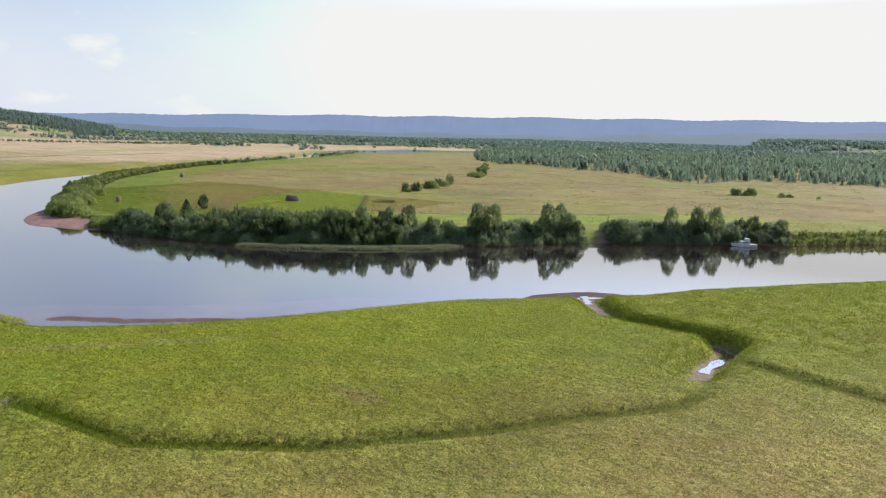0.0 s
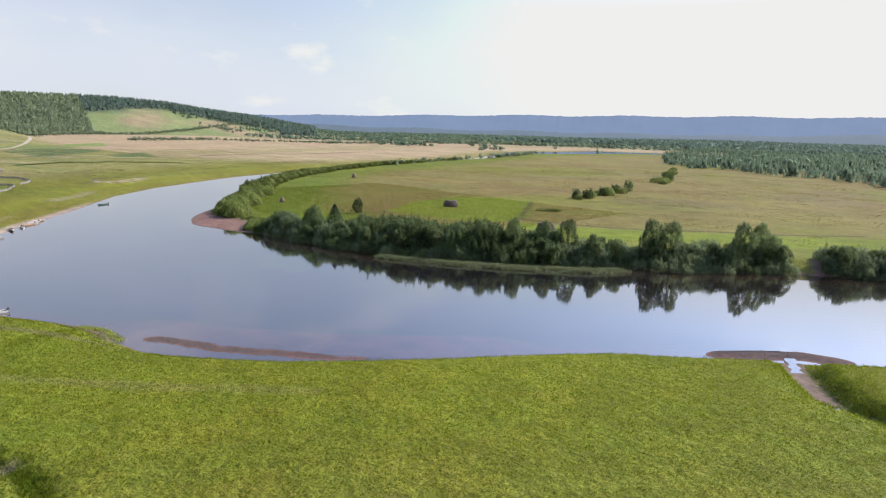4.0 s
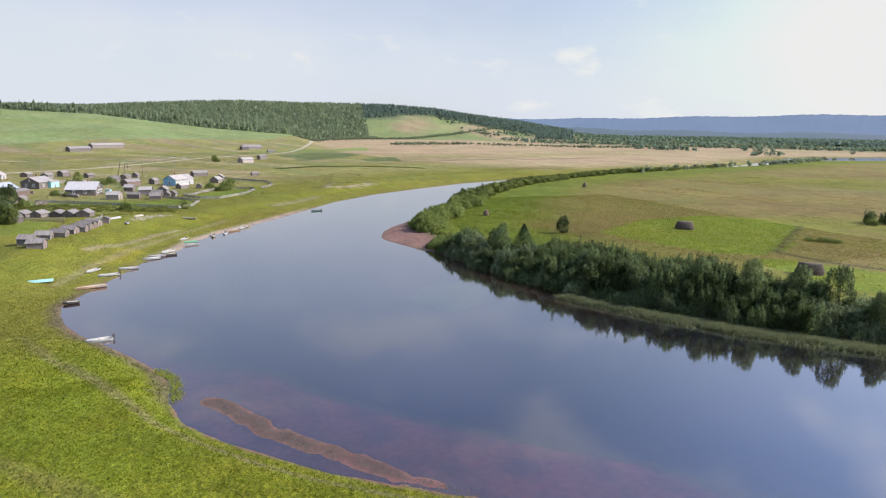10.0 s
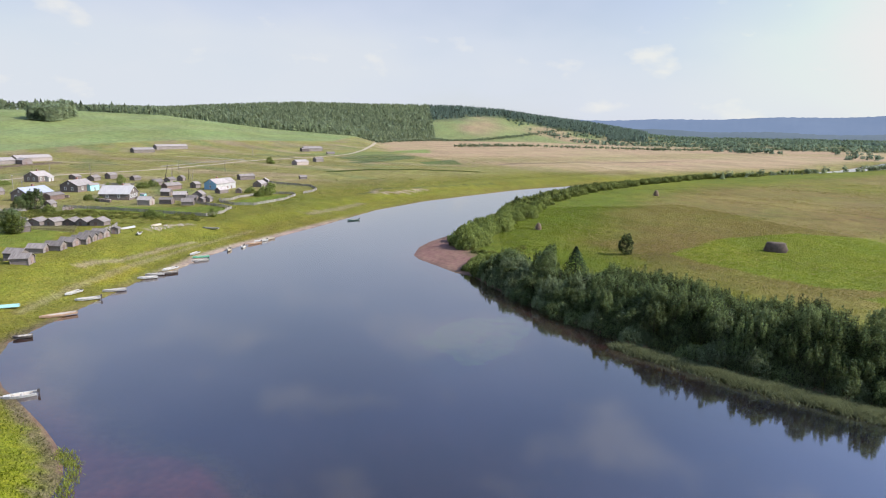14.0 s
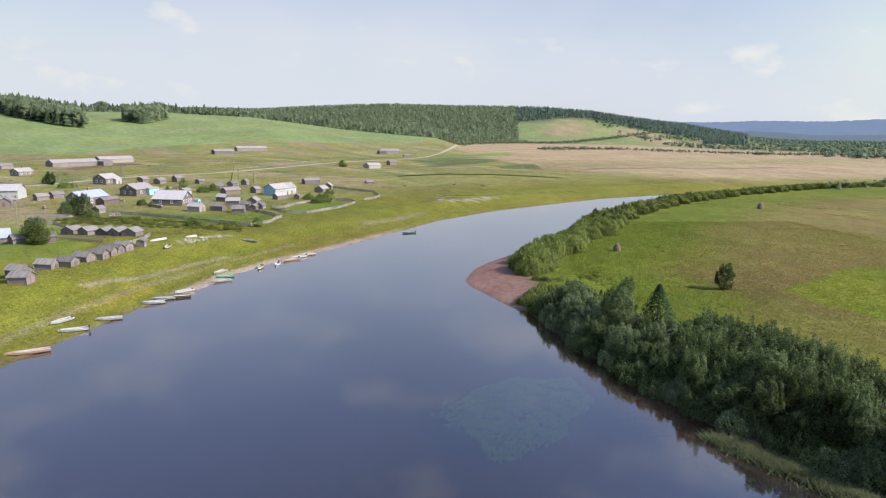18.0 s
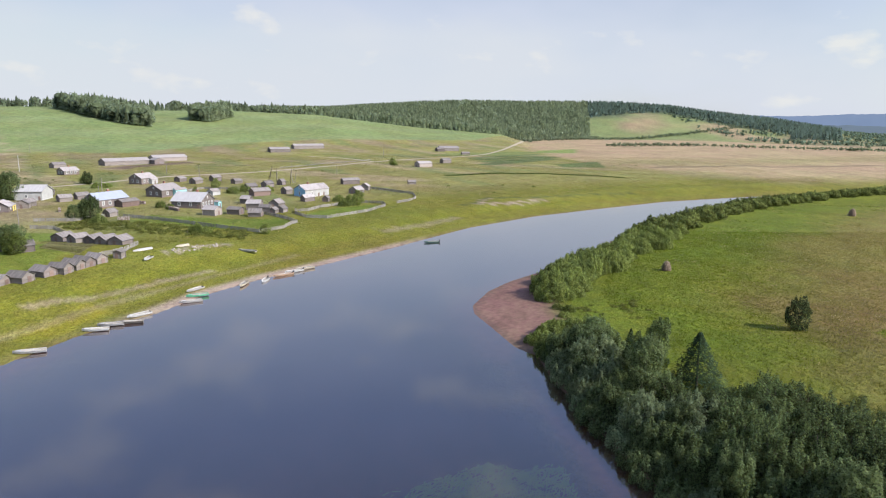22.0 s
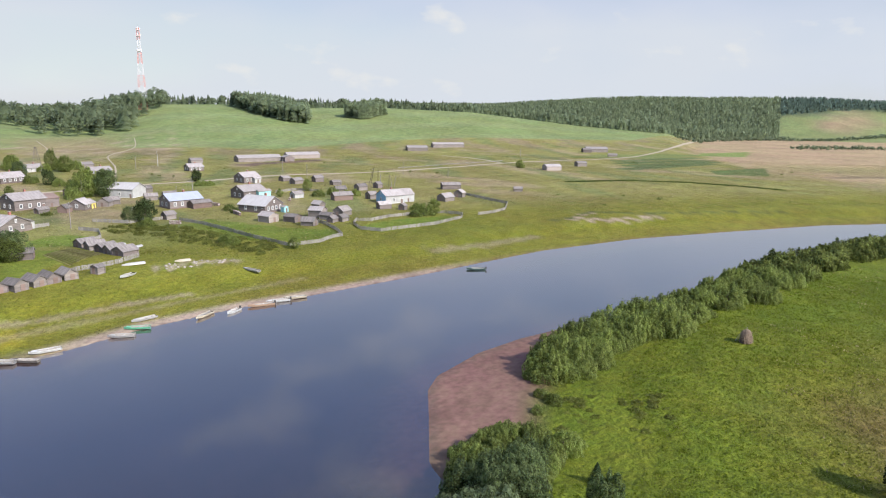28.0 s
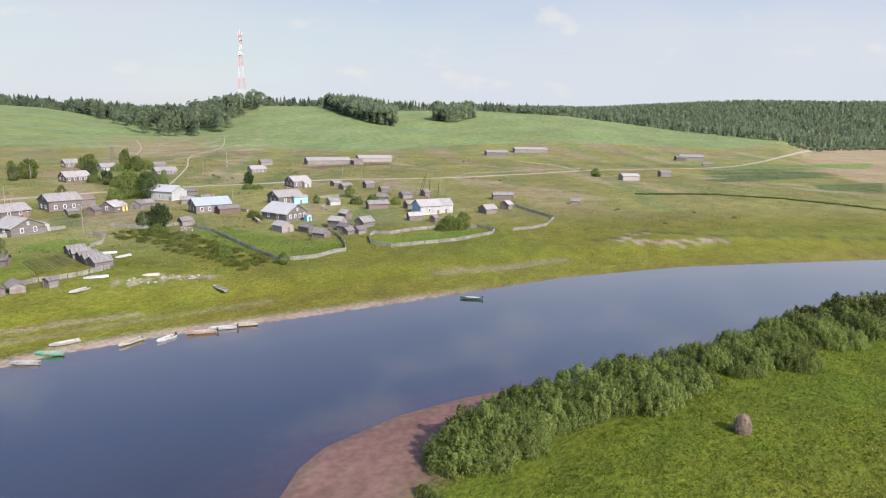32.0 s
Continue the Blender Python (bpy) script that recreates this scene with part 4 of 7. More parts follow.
def crown_mesh(name, lobes, count, size, mat, seed, upright=0.5, slim=0.45, ragged=0.14):
    """A crown of small leaf sprays over overlapping lobes (x, y, z, radius, half height), with tufts that stand out."""
    rng = np.random.RandomState(seed)
    lobes = np.array(lobes, float)
    weight = (lobes[:, 3] * lobes[:, 4]) ** 0.75
    total = count * 3
    pick = rng.choice(len(lobes), total, p=weight / weight.sum())
    way = rng.normal(size=(total, 3))
    way /= np.linalg.norm(way, axis=1, keepdims=True)
    # tufts: sprays crowd round a few hundred shoots
    shoots = rng.normal(size=(46, 3))
    shoots /= np.linalg.norm(shoots, axis=1, keepdims=True)
    near = np.argmax(way @ shoots.T + 0.06 * rng.normal(size=(total, 46)), 1)
    away = np.linalg.norm(way - shoots[near], axis=1)
    tuft = ragged * (1.0 - 2.6 * away) * (0.6 + 0.8 * np.modf(np.sin(near * 12.9 + pick * 4.1) * 43.7)[0] ** 2)
    rad = 1 + np.clip(tuft, -0.3, 0.3) - 0.34 * rng.uniform(0, 1, total) ** 2.2 + 0.22 * rng.uniform(0, 1, total) ** 9
    pos = lobes[pick, :3] + way * rad[:, None] * lobes[pick][:, [3, 3, 4]]
    deep = np.ones(total)
    for i, b in enumerate(lobes):
        q = np.linalg.norm((pos - b[:3]) / b[[3, 3, 4]], axis=1)
        deep = np.where(pick == i, deep, np.minimum(deep, q))
    keep = np.nonzero((deep > 0.86) & (pos[:, 2] > -0.1))[0][:count]
    pos, way, count = pos[keep], way[keep], len(keep)
    face = way + 0.6 * rng.normal(size=(count, 3)) + (0, 0, 0.25)
    face /= np.linalg.norm(face, axis=1, keepdims=True)
    whole = pos - lobes[:, :3].mean(0) * (1, 1, 0.7)
    whole /= np.linalg.norm(whole, axis=1, keepdims=True)
    v, f = leaf_quads(pos, face, size, rng, upright, slim)
    return soft_normals(sheet(name, v, f, mat, True), np.repeat(0.35 * way + 0.75 * face + 0.4 * whole + (0, 0, 0.25), 4, 0))


def limbs_mesh(name, height, spread, seed, stems=1, girth=0.16):
    rng = random.Random(seed)
    bm = bmesh.new()
    for s in range(stems):
        a = 6.283 * s / stems + rng.uniform(-0.4, 0.4)
        lean = 0 if stems == 1 else rng.uniform(0.25, 0.5) * spread
        foot = Vector((0.25 * math.cos(a), 0.25 * math.sin(a), -0.4)) if stems > 1 else Vector((0, 0, -0.4))
        mid = Vector((lean * 0.5 * math.cos(a), lean * 0.5 * math.sin(a), height * 0.45))
        top = Vector((lean * math.cos(a) + rng.uniform(-0.3, 0.3), lean * math.sin(a) + rng.uniform(-0.3, 0.3), height * 0.88))
        bar(bm, foot, mid, girth, girth * 0.65), bar(bm, mid, top, girth * 0.65, girth * 0.15)
        for k in range(5 if stems == 1 else 3):
            z = rng.uniform(0.3, 0.8)
            b0 = foot.lerp(mid, z / 0.5) if z < 0.5 else mid.lerp(top, (z - 0.5) / 0.5)
            b = rng.uniform(0, 6.283)
            bar(bm, b0, b0 + Vector((math.cos(b), math.sin(b), 0.7)) * spread * rng.uniform(0.35, 0.6), girth * 0.35, girth * 0.06, 4)
    me = bpy.data.meshes.new(name)
    bm.to_mesh(me)
    bm.free()
    me.materials.append(BARK)
    return me


def shoots_on(lobes, rng, count, fat, tall, spread=0.45):
    """Upright tufts that stand out of the lobes and break their outline."""
    out = []
    for i in range(count):
        x, y, z, r, h = lobes[rng.randrange(len(lobes))]
        a, up = rng.uniform(0, 6.283), math.asin(rng.uniform(0.05, 1.0))
        px, py, pz = x + r * math.cos(a) * math.cos(up), y + r * math.sin(a) * math.cos(up), z + h * math.sin(up)
        out.append((px + spread * 0.3 * math.cos(a), py + spread * 0.3 * math.sin(a), pz + 0.1, fat * rng.uniform(0.6, 1.3), tall * rng.uniform(0.5, 1.3)))
    return out


def bush_kind(seed, wide, tall, mat, count, size, tufts=70):
    """A low dome of willow shoots, widest at the ground, with a ragged top."""
    rng = random.Random(seed)
    lobes = [(0, 0, tall * 0.12, wide * 0.8, tall * 0.62)]
    for i in range(6):
        a, r, h = 6.283 * i / 6 + rng.uniform(-0.4, 0.4), wide * rng.uniform(0.4, 0.7), tall * rng.uniform(0.4, 0.8)
        lobes.append((r * math.cos(a), r * math.sin(a), h * 0.1, wide * rng.uniform(0.36, 0.56), h * 0.75))
    lobes += shoots_on(lobes, rng, tufts, wide * 0.115, tall * 0.2)
    return crown_mesh("crown", lobes, count, size, mat, seed, 0.6, 0.42, 0.25), limbs_mesh("trunk", tall * 0.6, wide * 0.7, seed, 5, 0.09)


def tree_kind(seed, wide, tall, mat, count, size, low=0.05, point=0.9, tufts=80):
    """An egg-shaped crown of leafy boughs round one stem."""
    rng = random.Random(seed)
    lobes = []
    for i in range(20):
        z = low + 0.04 + (0.84 - low) * i / 19
        reach = wide * (min(1.0, (z + 0.3) * 1.5) if z < 0.45 else max(0.12, (1 - ((z - 0.45) / 0.62) ** 1.7 * point)))
        a, r = 2.4 * i + rng.uniform(-0.4, 0.4), reach * rng.uniform(0.2, 0.6)
        k = max(0.22, reach / wide) * wide * rng.uniform(0.3, 0.46)
        lobes.append((r * math.cos(a), r * math.sin(a), tall * z, k, k * rng.uniform(0.9, 1.3)))
    lobes.append((0, 0, tall * 0.42, wide * 0.6, tall * 0.36))
    lobes += shoots_on(lobes[:-1], rng, tufts, wide * 0.095, wide * 0.34)
    return crown_mesh("crown", lobes, count, size, mat, seed, 0.35, 0.55, 0.25), limbs_mesh("trunk", tall * 0.9, wide, seed, 1, 0.14)


def sapling_kind(seed, wide, tall, mat, count, size):
    """A clump of slender young stems with pointed tops."""
    rng = random.Random(seed)
    lobes = []
    for i in range(11):
        a, r, h = 2.4 * i, wide * 0.9 * math.sqrt((i + 0.3) / 11), tall * rng.uniform(0.5, 1.0)
        lobes.append((r * math.cos(a), r * math.sin(a), h * 0.42, wide * rng.uniform(0.22, 0.32), h * 0.46))
        lobes.append((r * math.cos(a) + rng.uniform(-0.3, 0.3), r * math.sin(a) + rng.uniform(-0.3, 0.3), h * 0.8, wide * rng.uniform(0.12, 0.2), h * 0.17))
    lobes += shoots_on(lobes, rng, 80, wide * 0.085, wide * 0.38)
    return crown_mesh("crown", lobes, count, size, mat, seed, 0.35, 0.5, 0.3), limbs_mesh("trunk", tall * 0.9, wide, seed, 4, 0.07)


def spruce_kind(seed, wide, tall, count=5200):
    rng = np.random.RandomState(seed)
    z = 0.03 + 0.96 * rng.uniform(0, 1, count) ** 1.6
    step = z * 17 + 0.3 * np.sin(rng.uniform(0, 6.283, count))
    tier = step - np.floor(step)
    reach = 2.0 * wide * (1 - z) ** 0.9 * (1.0 - 0.42 * tier) + 0.08
    a = rng.uniform(0, 6.283, count)
    reach = reach * (1 + 0.07 * np.sin(9 * a + 5 * np.floor(step)))
    r = reach * rng.uniform(0.3, 1.0, count) ** 0.4
    pos = np.stack([r * np.cos(a), r * np.sin(a), np.maximum(tall * z - 0.16 * r, 0.1)], 1)
    face = np.stack([0.7 * np.cos(a), 0.7 * np.sin(a), 0 * a + 0.8], 1) + 0.35 * rng.normal(size=(count, 3))
    face /= np.linalg.norm(face, axis=1, keepdims=True)
    v, f = leaf_quads(pos, face, 0.2, rng, 0.0, 0.5)
    soft = np.stack([np.cos(a), np.sin(a), 0 * a + 0.5], 1) + 0.5 * face
    bm = bmesh.new()
    bar(bm, (0, 0, -0.4), (0, 0, tall), 0.2, 0.03)
    me = bpy.data.meshes.new("trunk")
    bm.to_mesh(me)
    bm.free()
    me.materials.append(BARK)
    return soft_normals(sheet("crown", v, f, SPRUCE, True), np.repeat(soft, 4, 0)), me


def plant(kind, x, y, size, turn, name, label, category, group="", tall=1.0, sink=0.0):
    crown, trunk = kind
    ob = new(name)
    ob.empty_display_size = 0.3
    ob.matrix_basis = pose(x, y, ground_at(x, y) - sink, 0, 0, turn) @ Matrix.Diagonal((size, size, size * tall, 1))
    tagged(ob, label, category, group)
    share("trunk", trunk, ob, Matrix.Identity(4))
    share("crown", crown, ob, Matrix.Identity(4))
    return ob


# ---- boats, fences, poles, hay ----
def hull_mesh(length, beam, depth, mat, inner=False):
    """An open boat: sharp raised bow at +x, square stern, with thickness."""
    bm = bmesh.new()
    rows = []
    for i in range(9):
        u = i / 8
        half = beam / 2 * (1 - max(0, (u - 0.45) / 0.55) ** 2.2) * (0.86 + 0.14 * min(1, u * 4))
        rise = 0.32 * depth * max(0, u - 0.4) ** 2 / 0.36
        keel = 0.55 * depth * max(0, u - 0.6) ** 2 / 0.16
        x = (u - 0.5) * length
        k = 0.0 if not inner else 0.06
        half = max(half - k, 0.015)
        rows.append([(x, -half, depth + rise), (x, -half * 0.72, 0.25 * depth + keel + k), (x, 0, keel + k), (x, half * 0.72, 0.25 * depth + keel + k), (x, half, depth + rise)])
    vs = [[bm.verts.new(p) for p in r] for r in rows]
    for a, b in zip(vs[:-1], vs[1:]):
        for i in range(4):
            bm.faces.new((a[i], a[i + 1], b[i + 1], b[i]))
    bm.faces.new(vs[0])
    return bm


def boat(x, y, turn, length, colour, label, motor=False, afloat=False, over=False, seats=3, beam=1.5):
    ob = thing("rowing_boat", x, y, turn, label, "boat", base=-0.12 if afloat else None, up=0.02)
    if over:
        ob.matrix_basis = ob.matrix_basis @ pose(0, 0, 0.62, 180, 0, 0)
    part("hull", hull_mesh(length, beam, 0.55, HULLS[colour]), HULLS[colour], ob)
    part("lining", hull_mesh(length, beam, 0.545, HULL_INSIDE, True), HULL_INSIDE, ob, "weathered boards inside the hull")
    for s in (-1, 1):
        bm = bmesh.new()
        for a, b in ((-0.5, -0.1), (-0.1, 0.22), (0.22, 0.42)):
            ha, hb = [beam / 2 * (1 - max(0, (u + 0.05) / 0.55) ** 2.2) * (0.86 if u < -0.4 else 1) for u in (a, b)]
            za, zb = [0.56 + 0.18 * max(0, u + 0.1) ** 2 / 0.36 for u in (a, b)]
            bar(bm, (a * length, s * ha, za), (b * length, s * hb, zb), 0.05, 0.05, 4)
        part("gunwale", bm, HULLS[colour], ob)
    for i in range(seats):
        u = -0.36 + 0.26 * i
        part("seat", block(0.26, beam * 0.86 * (1 - 0.25 * (u > 0.1)), 0.04, u * length, 0, 0.42), HULL_INSIDE, ob)
    part("foredeck", block(length * 0.18, beam * 0.42, 0.05, length * 0.33, 0, 0.62), HULLS[colour], ob)
    if motor:
        m = part("outboard_motor", block(0.34, 0.3, 0.5, -length / 2 - 0.22, 0, 0.75), BLACKMETAL, ob, "black outboard motor")
        part("motor_leg", block(0.14, 0.1, 0.7, -length / 2 - 0.24, 0, 0.2), BLACKMETAL, m)
    return ob


def fence(points, label, high=1.25, gap=2.4, wall=None):
    """A picket fence along a line: posts, rails and close-set pickets, section by section."""
    wall = wall or FENCEWOOD
    x0, y0 = points[0]
    ob = thing("picket_fence", x0, y0, 0, label, "fence")
    inv = ob.matrix_basis.inverted()
    rng = random.Random(int(x0 * 7 + y0))
    last = None
    for (ax, ay), (bx, by) in zip(points[:-1], points[1:]):
        n = max(1, round(math.hypot(bx - ax, by - ay) / gap))
        for i in range(n):
            px, py = ax + (bx - ax) * i / n, ay + (by - ay) * i / n
            qx, qy = ax + (bx - ax) * (i + 1) / n, ay + (by - ay) * (i + 1) / n
            pz, qz = ground_at(px, py), ground_at(qx, qy)
            a, b = inv @ Vector((px, py, pz)), inv @ Vector((qx, qy, qz))
            post = bmesh.new()
            bar(post, a - Vector((0, 0, 0.3)), a + Vector((rng.uniform(-0.08, 0.08), 0, high + 0.1)), 0.08, 0.07)
            part("post", post, wall, ob)
            bm = bmesh.new()
            for k in (0.3, 0.85):
                bar(bm, a + Vector((0, 0, high * k)), b + Vector((0, 0, high * k)), 0.04, 0.04, 4)
            side = (b - a).cross(Vector((0, 0, 1))).normalized() * 0.05
            for k in range(12):
                if rng.random() < 0.07:
                    continue
                c = a.lerp(b, (k + 0.5) / 12) + side
                t = c + Vector((rng.uniform(-0.05, 0.05), rng.uniform(-0.05, 0.05), high * rng.uniform(0.9, 1.06)))
                w = (b - a).normalized() * 0.07
                v = [bm.verts.new(p) for p in (c - w, c + w, t + w, t - w)]
                u = [bm.verts.new(p.co + side * 0.5) for p in v]
                bm.faces.new(v), bm.faces.new(u[::-1])
                for e in range(4):
                    bm.faces.new((v[e], u[e], u[(e + 1) % 4], v[(e + 1) % 4]))
            tagged(part("fence_panel", bm, wall, ob), kind="stuff")
    return ob


def power_pole(x, y, turn, high, label, arm=True, brace=False, mat=None):
    ob = thing("utility_pole", x, y, turn, label, "utility pole", "village power poles")
    bm = bmesh.new()
    bar(bm, (0, 0, -0.8), (0, 0, high), 0.17, 0.11, 8)
    part("pole", bm, mat or POLEWOOD, ob)
    if arm:
        a = part("crossarm", block(0.1, 1.5, 0.12, 0.1, 0, high - 0.5), POLEWOOD, ob)
        for s in (-0.6, 0.6):
            b = bmesh.new()
            bar(b, (0.1, s, high - 0.44), (0.1, s, high - 0.2), 0.05, 0.04)
            part("insulator", b, TRIMWHITE, a)
    if brace:
        b = bmesh.new()
        bar(b, (0, 2.6, -0.5), (0, 0.1, high * 0.8), 0.13, 0.1, 6)
        part("brace", b, mat or POLEWOOD, ob)
    return ob


def wire(a, b, ha, hb):
    """A slack power line between two poles."""
    ob = thing("power_line", a[0], a[1], 0, "thin slack power line between wooden poles", "power line", base=ground_at(*a))
    za, zb = ha - 0.25, ground_at(*b) + hb - 0.25 - ground_at(*a)
    bm = bmesh.new()
    pts = []
    for i in range(9):
        u = i / 8
        pts.append(Vector(((b[0] - a[0]) * u, (b[1] - a[1]) * u, za + (zb - za) * u - 1.6 * (1 - (2 * u - 1) ** 2))))
    for p, q in zip(pts[:-1], pts[1:]):
        bar(bm, p, q, 0.022, 0.022, 3)
    part("cable", bm, BLACKMETAL, ob)


def lump(bm, rings, sides, seed, rough):
    """A rough lofted heap from rings of (z, radius along x, radius along y)."""
    rng = random.Random(seed)
    vs = []
    for z, rx, ry in rings:
        row = []
        for i in range(sides):
            a = 6.2832 * i / sides
            k = 1 + rng.uniform(-rough, rough)
            row.append(bm.verts.new((rx * k * math.cos(a), ry * k * math.sin(a), z + rng.uniform(-rough, rough) * 0.5)))
        vs.append(row)
    for p, q in zip(vs[:-1], vs[1:]):
        for i in range(sides):
            bm.faces.new((p[i], p[(i + 1) % sides], q[(i + 1) % sides], q[i]))
    bm.faces.new(vs[-1])
    for f in bm.faces:
        f.smooth = True
    return bm


def straw(count, rings, seed, mat, parent):
    """Loose stalks that stick out of a heap."""
    rng = np.random.RandomState(seed)
    zs, rx, ry = np.array(rings).T
    z = rng.uniform(zs[0], zs[-1], count)
    a = rng.uniform(0, 6.283, count)
    x, y = np.interp(z, zs, rx) * np.cos(a), np.interp(z, zs, ry) * np.sin(a)
    root = np.stack([x, y, z], 1)
    out = np.stack([np.cos(a), np.sin(a), rng.uniform(-0.9, 0.2, count)], 1) * rng.uniform(0.15, 0.45, (count, 1))
    side = np.stack([-np.sin(a), np.cos(a), 0 * a], 1) * 0.05
    v = np.stack([root - side, root + side, root + out], 1).reshape(-1, 3)
    ob = new("loose_straw", sheet("loose_straw", v, np.arange(3 * count).reshape(-1, 3), mat, False))
    ob.parent = parent
    return ob


def haystack(x, y, size, label, turn=0.0):
    ob = thing("haystack", x, y, turn, label, "haystack", "haystacks")
    rings = [(-0.2, 1.2 * size, 1.15 * size), (0.5 * size, 1.4 * size, 1.3 * size), (1.3 * size, 1.4 * size, 1.3 * size), (2.1 * size, 1.1 * size, 1.05 * size), (2.8 * size, 0.8 * size, 0.8 * size), (3.2 * size, 0.25 * size, 0.25 * size)]
    part("hay_body", lump(bmesh.new(), rings, 22, 5, 0.07), HAY, ob)
    straw(900, rings, 4, HAY, ob)
    bm = bmesh.new()
    bar(bm, (0, 0, 2.6 * size), (0.1, 0, 3.7 * size), 0.06, 0.04)
    part("centre_pole", bm, POLEWOOD, ob)
    for a in (200, 250, 150):
        bm = bmesh.new()
        c, s = math.cos(radians(a)), math.sin(radians(a))
        bar(bm, (2.3 * size * c, 2.3 * size * s, -0.1), (1.2 * size * c, 1.2 * size * s, 2.2 * size), 0.05, 0.04)
        part("prop", bm, POLEWOOD, ob)
    return ob


def hay_rick(x, y, turn, long, label):
    """A long old rick held between upright stakes."""
    ob = thing("hay_rick", x, y, turn, label, "hay rick", "haystacks")
    rings = [(-0.2, long / 2, 1.6), (0.8, long / 2 + 0.2, 1.75), (1.8, long / 2 - 0.15, 1.55), (2.6, long / 2 - 0.4, 1.25), (2.95, long / 2 - 0.55, 0.95)]
    part("hay_body", lump(bmesh.new(), rings, 26, 9, 0.06), OLDHAY, ob)
    straw(700, rings, 8, OLDHAY, ob)
    for i in range(6):
        bm = bmesh.new()
        bar(bm, ((i - 2.5) * long / 6, 0.1, 1.0), ((i - 2.5) * long / 6 + 0.1, 0, 3.3), 0.06, 0.04)
        part("stake", bm, POLEWOOD, ob)
    return ob


def ribbon(name, points, wide, mat, label, up=0.2, step=4.0, category="road"):
    """A strip of track laid on the ground."""
    line = [Vector((*p, 0)) for p in points]
    fine = []
    for i in range(len(line) - 1):
        p0, p1, p2, p3 = line[max(i - 1, 0)], line[i], line[i + 1], line[min(i + 2, len(line) - 1)]
        n = max(2, int((p2 - p1).length / step))
        for k in range(n):
            t = k / n
            fine.append(0.5 * (2 * p1 + (p2 - p0) * t + (2 * p0 - 5 * p1 + 4 * p2 - p3) * t * t + (3 * p1 - p0 - 3 * p2 + p3) * t ** 3))
    fine.append(line[-1])
    pts = np.array([(p.x, p.y) for p in fine])
    way = np.gradient(pts, axis=0)
    nor = np.stack([-way[:, 1], way[:, 0]], 1) / (np.linalg.norm(way, axis=1, keepdims=True) + 1e-9)
    rng = np.random.RandomState(3)
    cols = []
    for k in np.linspace(-1, 1, 5):
        w = wide / 2 * (1 + 0.18 * rng.uniform(-1, 1, len(pts)))
        q = pts + nor * (k * w)[:, None]
        cols.append(np.c_[q, ground_height(q[:, 0], q[:, 1]) + up - (0.25 if abs(k) == 1 else 0.0)])
    v = np.stack(cols, 1).reshape(-1, 3)
    ob = new(name, sheet(name, v, grid_faces(5, len(pts)), mat))
    return tagged(ob, label, category, kind="structure")


def leaning_pole(x, y, turn, high, lean):
    ob = thing("leaning_pole", x, y, turn, "old grey pole leaning behind the blue house", "pole", "leaning poles")
    bm = bmesh.new()
    bar(bm, (0, 0, -0.6), (math.sin(radians(lean)) * high, 0, math.cos(radians(lean)) * high), 0.16, 0.09, 7)
    part("pole", bm, POLEWOOD if high < 7 else BARK, ob)
    bm = bmesh.new()
    bar(bm, (math.sin(radians(lean)) * high * 0.92 - 0.4, 0, high * 0.9), (math.sin(radians(lean)) * high * 0.92 + 0.4, 0, high * 0.9), 0.05, 0.05, 4)
    part("crosspiece", bm, POLEWOOD, ob)


def derrick(x, y):
    """A dark four-legged timber tower behind the trees."""
    ob = thing("timber_tower", x, y, 20, "dark four-legged timber tower behind the trees", "tower")
    for sx in (-1, 1):
        for sy in (-1, 1):
            bm = bmesh.new()
            bar(bm, (sx * 2.4, sy * 2.4, -0.5), (sx * 0.4, sy * 0.4, 15), 0.16, 0.12)
            part("leg", bm, DARKLOG, ob)
    for z in (4, 8, 12):
        k = 2.4 - 2.0 * z / 15
        for a, b in (((-k, -k), (k, -k)), ((k, -k), (k, k)), ((k, k), (-k, k)), ((-k, k), (-k, -k))):
            bm = bmesh.new()
            bar(bm, (*a, z), (*b, z), 0.1, 0.1, 4)
            part("crossbeam", bm, DARKLOG, ob)
    part("platform", block(1.4, 1.4, 0.2, 0, 0, 15), DARKLOG, ob)


def cabin_cruiser(x, y, turn):
    ob = thing("cabin_cruiser", x, y, turn, "white cabin cruiser moored under the bank trees", "boat", base=-0.35)
    part("hull", hull_mesh(9.5, 2.8, 1.3, HULLS["white"]), HULLS["white"], ob)
    part("deck", block(7.2, 2.1, 0.08, -0.8, 0, 1.2), HULLS["grey"], ob)
    c = part("cabin", gabled(3.4, 1.9, 1.1, 0.2), HULLS["white"], ob, "", pose(-0.2, 0, 1.24))
    for s in (-1, 1):
        for i in (-1, 0, 1):
            part("cabin_window", block(0.7, 0.04, 0.45, i * 0.95, s * 0.97, 0.65), GLASS, c)
    part("wheelhouse", block(1.6, 1.6, 0.9, -0.9, 0, 1.65), HULLS["white"], c)
    bm = bmesh.new()
    bar(bm, (-0.8, 0, 2.6), (-0.8, 0, 5.2), 0.05, 0.03)
    part("mast", bm, TRIMWHITE, ob)
    for s in (-1, 1):
        bm = bmesh.new()
        bar(bm, (0.5, s * 1.1, 1.8), (3.6, s * 0.5, 2.1), 0.03, 0.03, 4)
        part("rail", bm, TRIMWHITE, ob)


